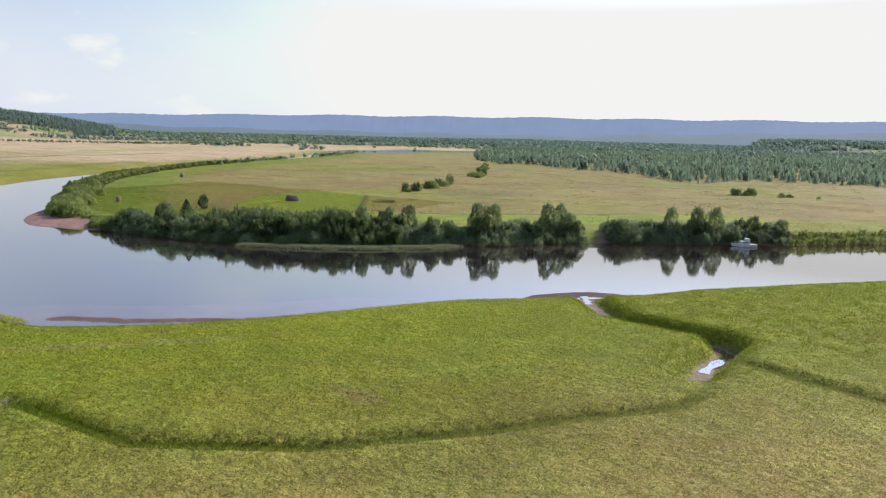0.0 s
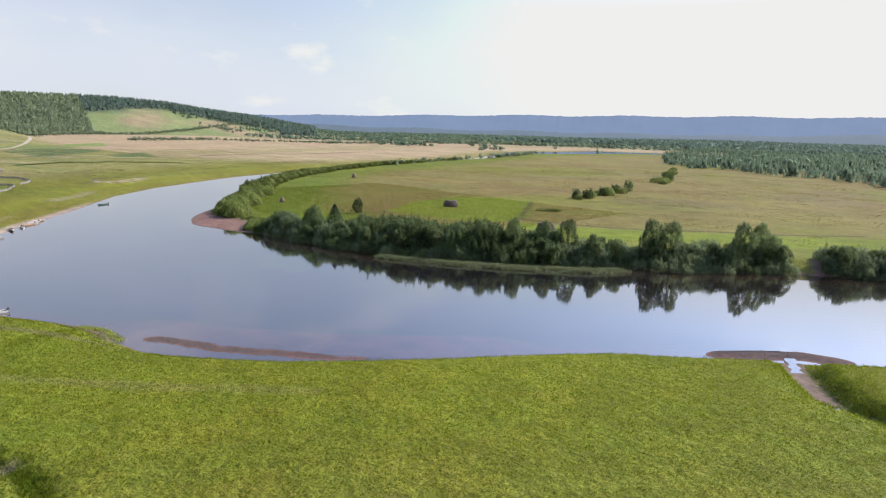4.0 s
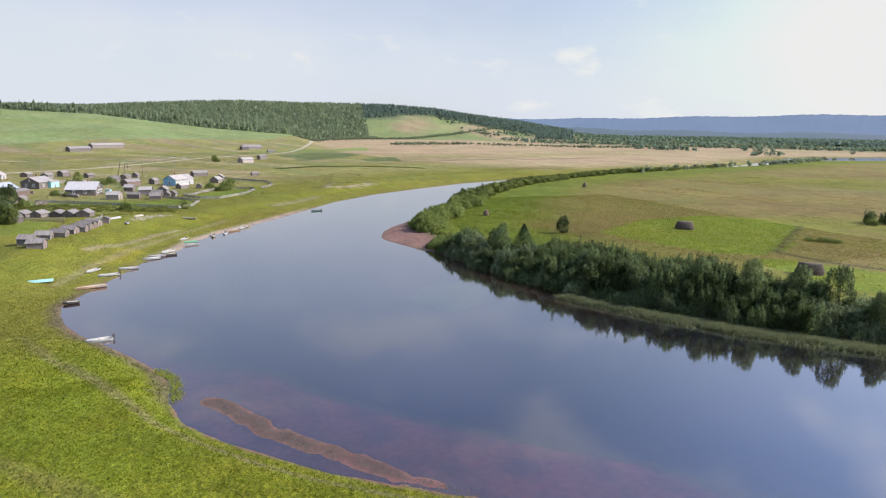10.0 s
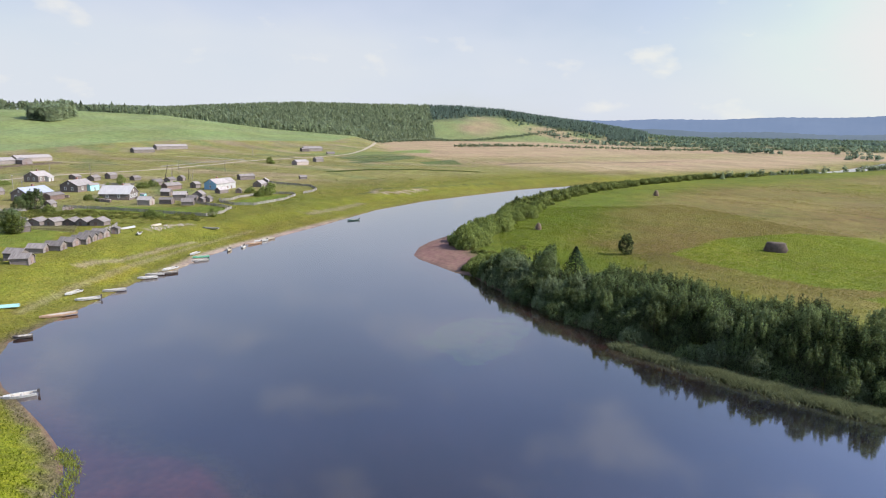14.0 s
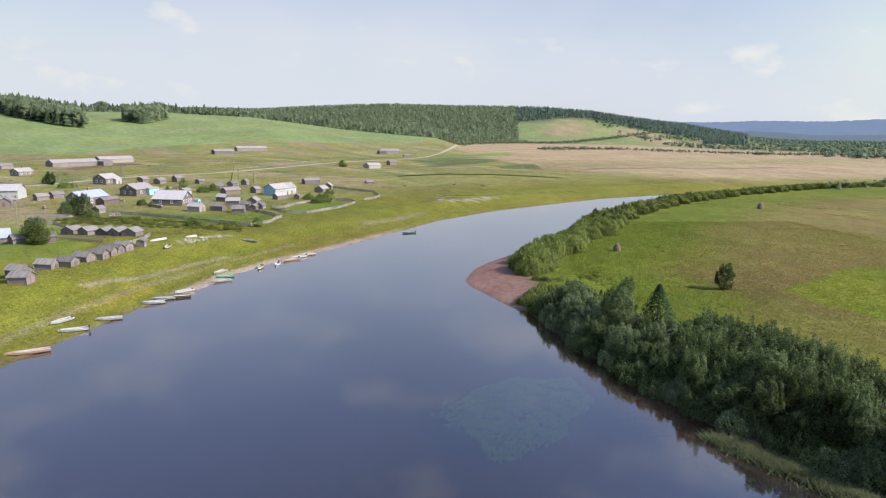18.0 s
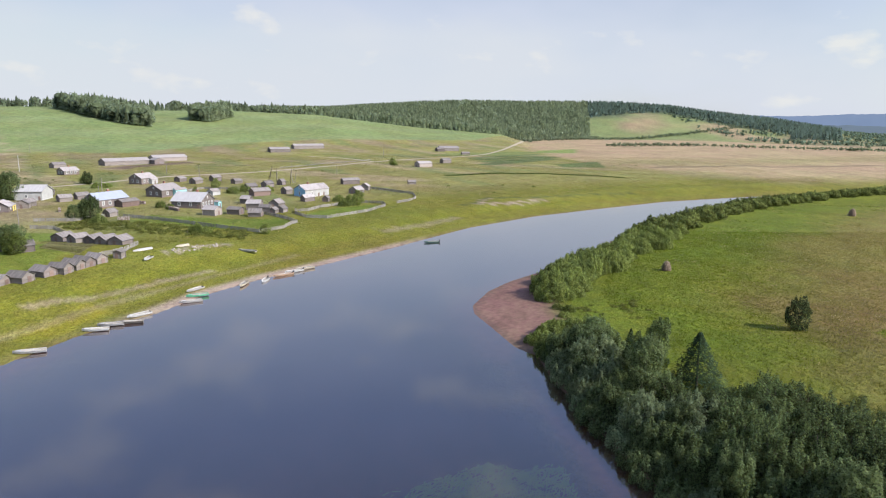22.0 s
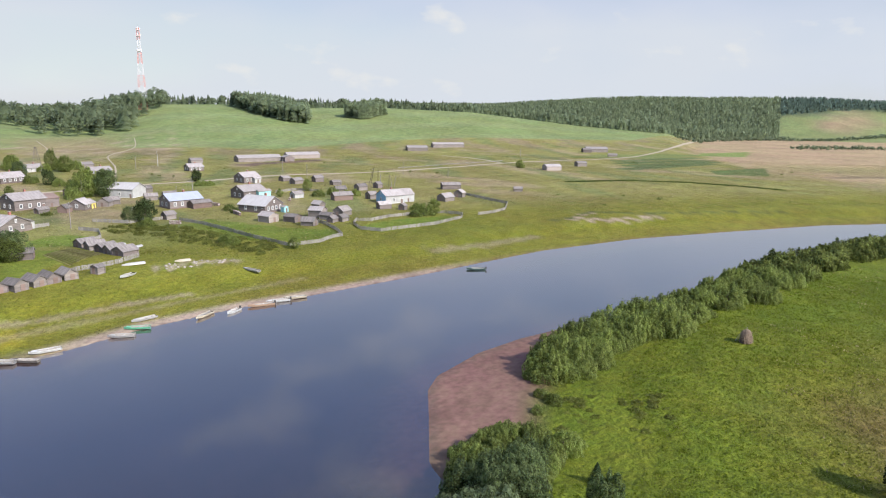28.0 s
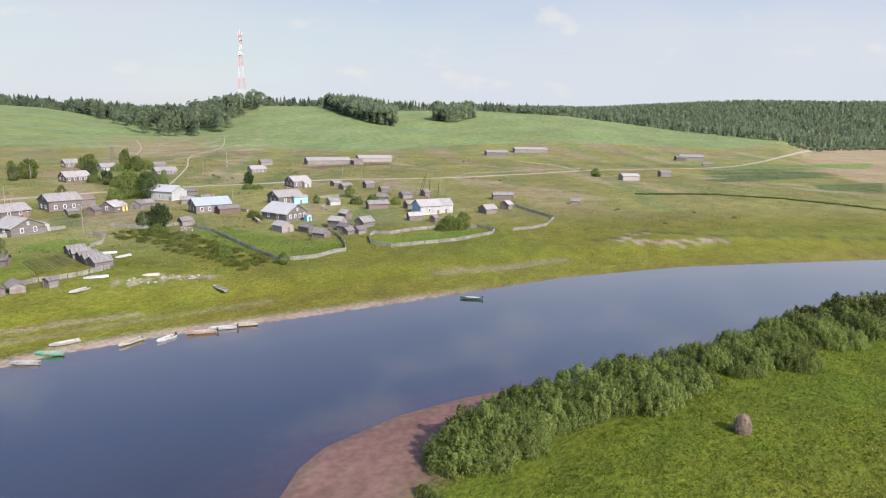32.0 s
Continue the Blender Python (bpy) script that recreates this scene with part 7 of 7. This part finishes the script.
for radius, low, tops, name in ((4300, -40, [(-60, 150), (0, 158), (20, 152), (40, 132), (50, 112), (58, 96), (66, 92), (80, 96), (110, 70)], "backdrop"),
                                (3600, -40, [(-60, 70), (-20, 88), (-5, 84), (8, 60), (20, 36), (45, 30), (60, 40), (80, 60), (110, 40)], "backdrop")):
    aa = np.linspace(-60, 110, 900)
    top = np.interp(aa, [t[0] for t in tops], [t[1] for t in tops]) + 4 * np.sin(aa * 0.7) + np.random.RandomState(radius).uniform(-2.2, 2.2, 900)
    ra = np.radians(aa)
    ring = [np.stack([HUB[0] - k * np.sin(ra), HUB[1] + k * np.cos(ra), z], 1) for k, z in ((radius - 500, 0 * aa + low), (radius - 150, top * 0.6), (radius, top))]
    tagged(new(name, sheet(name, np.concatenate(ring), grid_faces(900, 3), distance_material(radius < 4000))), "long wooded ridge on the horizon, glowing blue in place of haze", "ridge", kind="structure")


# ---- grass, weeds and reeds ----
def turf_material():
    """Grass blades: take the colour of the turf they stand on, lighter and darker blade by blade."""
    m = bpy.data.materials.new("grass_blades")
    m.use_nodes = True
    n, l = m.node_tree.nodes, m.node_tree.links
    p = n["Principled BSDF"]
    p.inputs["Roughness"].default_value, p.inputs["Specular IOR Level"].default_value = 0.8, 0.06
    kind, geo, span, hsv = n.new("ShaderNodeAttribute"), n.new("ShaderNodeNewGeometry"), n.new("ShaderNodeMapRange"), n.new("ShaderNodeHueSaturation")
    kind.attribute_name = "cover"
    span.inputs["To Min"].default_value, span.inputs["To Max"].default_value = 0.80, 1.5
    l.new(geo.outputs["Random Per Island"], span.inputs["Value"]), l.new(span.outputs[0], hsv.inputs["Value"])
    l.new(kind.outputs["Color"], hsv.inputs["Color"])
    l.new(hsv.outputs[0], p.inputs["Base Color"])
    tr, mx = n.new("ShaderNodeBsdfTranslucent"), n.new("ShaderNodeMixShader")
    l.new(hsv.outputs[0], tr.inputs["Color"])
    mx.inputs["Fac"].default_value = 0.55
    l.new(p.outputs[0], mx.inputs[1]), l.new(tr.outputs[0], mx.inputs[2])
    l.new(mx.outputs[0], n["Material Output"].inputs["Surface"])
    return m


TURF = turf_material()


def blades(name, p, high, wide, label, seed, tint=(1, 1, 1), category="grass", base=None, colour=None, mixed=0.0):
    """Tufts of three leaning blades each, at points p (n, 2)."""
    rng = np.random.RandomState(seed)
    n = len(p)
    z = ground_height(p[:, 0], p[:, 1]) if base is None else np.full(n, base)
    col = cover_colours(p[:, 0], p[:, 1], np.maximum(z, 1.0)) * np.array(tint)
    if colour is not None:
        col = np.ones((n, 1)) * np.array(colour)
    if mixed:
        dry_share = rng.uniform(0, 1, (n, 1))
        col = np.where(dry_share < 0.3, col * (1 - mixed) + mixed * np.array((0.34, 0.28, 0.17)), np.where(dry_share > 0.72, col * (1 - 0.3 * mixed), col))
    vs, cs = [], []
    for k in range(3):
        a = rng.uniform(0, 6.283, n)
        h = high * rng.uniform(0.5, 1.25, n)
        lean = h * rng.uniform(0.4, 1.5, n)
        b = rng.uniform(0, 6.283, n)
        jx, jy = rng.uniform(-0.6, 0.6, (2, n))
        dx, dy = wide * np.cos(a), wide * np.sin(a)
        x, y = p[:, 0] + jx, p[:, 1] + jy
        v = np.stack([np.stack([x - dx, y - dy, z - 0.05], 1), np.stack([x + dx, y + dy, z - 0.05], 1), np.stack([x + lean * np.cos(b), y + lean * np.sin(b), z + h], 1)], 1)
        turned = np.cross(v[:, 1] - v[:, 0], v[:, 2] - v[:, 0])[:, 2] < 0
        v[turned] = v[turned][:, [1, 0, 2]]
        vs.append(v)
        cs.append(np.repeat(col[:, None], 3, 1))
    v, c = np.concatenate(vs).reshape(-1, 3), np.concatenate(cs).reshape(-1, 3)
    me = soft_normals(sheet(name, v, np.arange(len(v)).reshape(-1, 3), TURF, True), np.repeat(np.random.RandomState(seed).normal((0, 0, 1), (0.24, 0.24, 0.05), (len(v) // 3, 3)), 3, 0))
    att = me.color_attributes.new("cover", "FLOAT_COLOR", "POINT")
    att.data.foreach_set("color", np.c_[c, np.ones(len(c))].astype(np.float32).ravel())
    return tagged(new(name, me), label, category, kind="stuff")


def dry(x, y):
    return ~inside(x, y, RIVER) & (line_distance(x, y, OUTER) > 1.0) & (line_distance(x, y, CREEK) > 2.0)


near_turf = scatter(190000, -125, 70, 18, 225, 51, lambda x, y: dry(x, y) & (line_distance(x, y, OUTER) < line_distance(x, y, INNER)))
blades("meadow_grass", near_turf, 0.20, 0.085, "long wind-combed meadow grass on the near bank", 1)
point_turf = scatter(16000, -190, -120, 18, 75, 52, dry)
blades("bank_grass", point_turf, 0.20, 0.085, "lush green grass on the river point", 2)
inner_turf = scatter(60000, -330, -150, 150, 300, 53, lambda x, y: (line_distance(x, y, INNER) > 9) & ~inside(x, y, RIVER) & (line_distance(x, y, INNER) < line_distance(x, y, OUTER)) & (ground_height(x, y) > 2.2))
blades("inner_grass", inner_turf, 0.24, 0.10, "mown and rough grass of the inner meadow", 3)
shore_turf = scatter(42000, -430, -190, 20, 200, 54, lambda x, y: (line_distance(x, y, OUTER) > 4) & (line_distance(x, y, OUTER) < 90) & ~inside(x, y, RIVER) & (line_distance(x, y, OUTER) < line_distance(x, y, INNER)))
blades("shore_grass", shore_turf, 0.18, 0.08, "yellow-green grass below the village", 4)

rough_turf = scatter(150000, -820, -300, -260, 420, 55, lambda x, y: (line_distance(x, y, OUTER) > 40) & ~inside(x, y, RIVER) & (line_distance(x, y, OUTER) < line_distance(x, y, INNER)) & (waves(x, y, 46, 58) + 0.6 * waves(x, y, 15, 59) > -0.25) & (polar(x, y)[1] < 690))
blades("rough_grass", rough_turf, 0.24, 0.14, "rough tussocky grass with dry stalks behind the village", 5, mixed=0.8)
inner_rough = scatter(60000, -420, 40, 190, 620, 56, lambda x, y: (line_distance(x, y, INNER) > 14) & ~inside(x, y, RIVER) & (line_distance(x, y, INNER) < line_distance(x, y, OUTER)) & (waves(x, y, 60, 60) + 0.6 * waves(x, y, 19, 61) > 0.1))
blades("hay_stubble", inner_rough, 0.3, 0.16, "rough brown stubble and tussocks of the inner meadow", 6, mixed=0.6)


def beside(line, n, wide, seed):
    rng = np.random.RandomState(seed)
    line = np.array(line, float)
    seg = np.hypot(*np.diff(line, axis=0).T)
    i = rng.choice(len(seg), n, p=seg / seg.sum())
    k = rng.uniform(0, 1, (n, 1))
    p = line[i] + (line[i + 1] - line[i]) * k
    return p + rng.normal(0, wide, (n, 2))


ditch = beside(DITCH[1:], 16000, 0.6, 61)
blades("ditch_weeds", ditch, 0.34, 0.10, "rank dark weeds along the dry ditch", 61, (0.80, 0.92, 0.8), "weeds", mixed=0.12)
swale = beside(SWALE, 14000, 1.0, 62)
blades("swale_weeds", swale, 0.32, 0.10, "rank weeds along the winding hollow", 62, (0.80, 0.92, 0.8), "weeds", mixed=0.12)
slope = scatter(34000, -25, 65, 110, 222, 67, lambda x, y: dry(x, y) & (y > 131 - 0.2 * x) & (line_distance(x, y, OUTER) > 3) & (line_distance(x, y, OUTER) < line_distance(x, y, INNER)) & (waves(x, y, 7, 68) + 0.7 * waves(x, y, 3, 69) > 0.05))
blades("slope_weeds", slope, 0.3, 0.10, "clumps of rank weeds on the rough bank slope", 67, (0.86, 0.9, 0.8), "weeds", mixed=0.3)
creek_sides = beside(CREEK[1:], 6000, 2.6, 63)
creek_sides = creek_sides[(line_distance(creek_sides[:, 0], creek_sides[:, 1], CREEK) > 2.3) & dry(creek_sides[:, 0], creek_sides[:, 1])]
blades("creek_weeds", creek_sides, 0.4, 0.08, "tall weeds on the creek banks", 63, (0.95, 0.97, 0.9), "weeds")
reed_line = [(-151, 158.6), (-146, 161.2), (-140, 164.3), (-133, 168), (-123, 174), (-115, 179), (-109, 184.5), (-102, 189.5), (-97, 196), (-94, 201)]
reeds = np.concatenate([beside(reed_line, 17000, 0.75, 64), beside(reed_line[3:], 7000, 1.3, 68)])
reeds = reeds[waves(reeds[:, 0], reeds[:, 1], 6, 97) + 0.6 * waves(reeds[:, 0], reeds[:, 1], 2, 98) > -0.22]
blades("reeds", reeds, 1.05, 0.09, "pale green reeds standing in the shallows", 64, (1, 1, 1), "reeds", -0.1, (0.128, 0.146, 0.074))
reeds2 = beside([(-133, 69.5), (-128, 72), (-123, 72.5), (-119, 72)], 320, 0.45, 65)
blades("shore_sedge", reeds2, 0.35, 0.07, "yellow-green sedge at the river point", 65, (1, 1, 1), "reeds", 0.0, (0.27, 0.30, 0.05))
blades("hollow_weeds", beside([(-560, 150), (-584, 193), (-585, 225), (-574, 251), (-560, 275)], 1200, 1.2, 66), 0.7, 0.25, "tall dark weeds along a meadow hollow", 66, (0.6, 0.75, 0.7), "weeds")

# the creek's own thread of water
creek_pts = np.array([(p.x, p.y) for a, b in zip(CREEK[:-1], CREEK[1:]) for p in [Vector((*a, 0)).lerp(Vector((*b, 0)), k / 6) for k in range(6)]])
creek_pts = creek_pts[creek_pts[:, 1] > 114]
creek_way = np.gradient(creek_pts, axis=0)
creek_nor = np.stack([-creek_way[:, 1], creek_way[:, 0]], 1) / np.linalg.norm(creek_way, axis=1, keepdims=True)
creek_z = 0.16 + 0.9 * smooth(150, 106, creek_pts[:, 1])
creek_cols = [np.c_[creek_pts + creek_nor * k * (0.8 + 0.3 * np.sin(np.arange(len(creek_pts)) * 1.7))[:, None], creek_z] for k in (-1, 0, 1)]
tagged(new("creek_water", sheet("creek_water", np.stack(creek_cols, 1).reshape(-1, 3), grid_faces(3, len(creek_pts)), WATER)), "shallow creek glinting between grassy banks", "creek", kind="structure")

# water weed lying under the surface
WEED = material("water_weed", (0.060, 0.250, 0.024), 0.9, second=(0.140, 0.340, 0.044), scale=0.5)
WEED.node_tree.nodes["Principled BSDF"].inputs["Specular IOR Level"].default_value = 0.0
rng_w = np.random.RandomState(71)
n_w = 9000
rad, turn_w = rng_w.uniform(0, 1, n_w) ** 0.55, rng_w.uniform(0, 6.283, n_w)
rim = rad * (1 + 0.12 * np.sin(3 * turn_w + 0.6) + 0.07 * np.sin(7 * turn_w))
al, ac = 14.5 * rim * np.cos(turn_w), 8.4 * rim * np.sin(turn_w)
cw = np.stack([-164.5 + 0.82 * al + 0.57 * ac, 136.0 - 0.57 * al + 0.82 * ac], 1)
aside = rng_w.uniform(0, 1, n_w) < 0.07
cw[aside] = rng_w.normal((-163, 126.3), (2.6, 1.5), (aside.sum(), 2))
aw = rng_w.normal(2.45, 0.35, n_w)
lw, ww = rng_w.uniform(0.2, 0.6, n_w), rng_w.uniform(0.03, 0.08, n_w)
ux, uy = np.cos(aw), np.sin(aw)
thick_w = waves(cw[:, 0], cw[:, 1], 4.5, 92) + 0.6 * waves(cw[:, 0], cw[:, 1], 1.6, 93)
floats = thick_w + rng_w.normal(0, 0.45, n_w) - 0.5 * smooth(0.7, 1.0, rad) > -0.15
zw = np.where(floats, rng_w.uniform(-0.10, -0.03, n_w), rng_w.uniform(-0.6, -0.3, n_w))
quad = [(-lw, -ww), (lw, -ww), (lw, ww), (-lw, ww)]
vw = np.stack([np.stack([cw[:, 0] + a * ux - b * uy, cw[:, 1] + a * uy + b * ux, zw], 1) for a, b in quad], 1).reshape(-1, 3)
tagged(new("water_weed", sheet("water_weed", vw, np.arange(len(vw)).reshape(-1, 4), WEED, False)), "streaming green water weed just under the surface of the river", "water weed", kind="stuff")

# pebbles of the gravel bars and driftwood
def pebbles(name, line, n, wide, seed, label):
    rng = np.random.RandomState(seed)
    p = beside(line, n, wide, seed)
    z = ground_height(p[:, 0], p[:, 1])
    k = z > -0.05
    p, z = p[k], z[k]
    s = rng.uniform(0.05, 0.14, len(p))
    base = np.array([(1, 0, 0), (0, 1, 0), (-1, 0, 0), (0, -1, 0), (0, 0, 0.7)])
    f = np.array([(0, 1, 4), (1, 2, 4), (2, 3, 4), (3, 0, 4)])
    v = base[None] * s[:, None, None] * rng.uniform(0.7, 1.3, (len(p), 5, 1)) + np.c_[p, z - 0.01][:, None]
    ff = f[None] + (np.arange(len(p)) * 5)[:, None, None]
    tagged(new(name, sheet(name, v.reshape(-1, 3), ff.reshape(-1, 3), RUBBLE_DARK, False)), label, "gravel", kind="stuff")


RUBBLE_DARK = material("wet_gravel", (0.110, 0.090, 0.078), 0.8, second=(0.070, 0.058, 0.050), scale=0.8, random_value=0.0)
pebbles("gravel", [(-117, 77.2), (-107, 82.6), (-98, 88.6), (-89, 95.0), (-80, 103)], 2600, 1.3, 81, "brown gravel bar in the shallows")
pebbles("gravel", [(-47, 151), (-39, 160), (-33, 158)], 2500, 2.0, 82, "brown gravel at the creek mouth")

# garden plots
def plot(corners, name, label, mat, rows):
    """Low ridges of plants between two edges; corners run a, b along one edge and c, d along the other."""
    (ax, ay), (bx, by), (cx, cy), (dx, dy) = corners
    ob = thing(name, ax, ay, 0, label, "garden plot")
    inv = ob.matrix_basis.inverted()
    rng = random.Random(5)
    for i in range(rows):
        k = (i + 0.5) / rows
        p, q = Vector((ax + (bx - ax) * k, ay + (by - ay) * k, 0)), Vector((dx + (cx - dx) * k, dy + (cy - dy) * k, 0))
        bm = bmesh.new()
        n = 18
        for j in range(n):
            a, b = p.lerp(q, j / n), p.lerp(q, (j + 1) / n)
            a.z, b.z = ground_at(a.x, a.y), ground_at(b.x, b.y)
            bar(bm, inv @ a, inv @ b, rng.uniform(0.12, 0.3), rng.uniform(0.12, 0.3), 6)
        tagged(part("ridge", bm, mat, ob), kind="stuff")


HAULM = leaf_material("potato_haulm", (0.230, 0.225, 0.095), (0.300, 0.270, 0.140), 0.2)
plot(((-288, 24), (-303, 19), (-296, 36), (-281.5, 38)), "potato_plot", "potato plot in pale green ridges", HAULM, 14)
plot(((-352, -52), (-366, -58), (-374, -46), (-360, -40)), "vegetable_plot", "vegetable beds in green rows beside the log house", HAULM, 9)


# stones of the tumbled foundation, and stacked firewood by the houses
def stone_heap(x, y, n, wide, seed):
    rng = random.Random(seed)
    ob = thing("stone_heap", x, y, 0, "pale tumbled foundation stones in the shore grass", "stones", "foundation stones")
    inv = ob.matrix_basis.inverted()
    for i in range(n):
        px, py = x + rng.gauss(0, wide), y + rng.gauss(0, wide * 0.5)
        s = rng.uniform(0.18, 0.5)
        stone = lump(bmesh.new(), [(-0.1, s, s * 0.8), (0.45 * s, s * 0.9, s * 0.75), (0.7 * s, s * 0.45, s * 0.4)], 7, seed * 31 + i, 0.12)
        part("stone", stone, RUBBLE, ob, "", inv @ pose(px, py, ground_at(px, py) - 0.04, 0, 0, rng.uniform(0, 360)))


for i, (sx, sy) in enumerate(((-303, 68), (-297, 64.5), (-291, 61.5))):
    stone_heap(sx, sy, 16, 2.2, 40 + i)


def firewood(x, y, turn, long, seed):
    rng = random.Random(seed)
    ob = thing("firewood_stack", x, y, turn, "stack of split firewood beside a village house", "firewood", "firewood stacks")
    for row in range(5):
        for k in range(int(long / 0.32)):
            bm = bmesh.new()
            bar(bm, (-long / 2 + 0.32 * k + rng.uniform(-0.04, 0.04), -0.45, 0.14 + 0.27 * row), (-long / 2 + 0.32 * k, 0.45, 0.14 + 0.27 * row), 0.15, 0.14, 6)
            part("log", bm, PALEWOOD if rng.random() < 0.5 else BROWNWOOD, ob)


for i, (fx, fy, ft) in enumerate(((-372, -14, 30), (-398, 8, 75), (-352, 20, 110), (-424, 30, 20), (-362, -36, 160), (-380, 28, 48))):
    firewood(fx, fy, ft, 4.2 if i < 5 else 10.0, 60 + i)
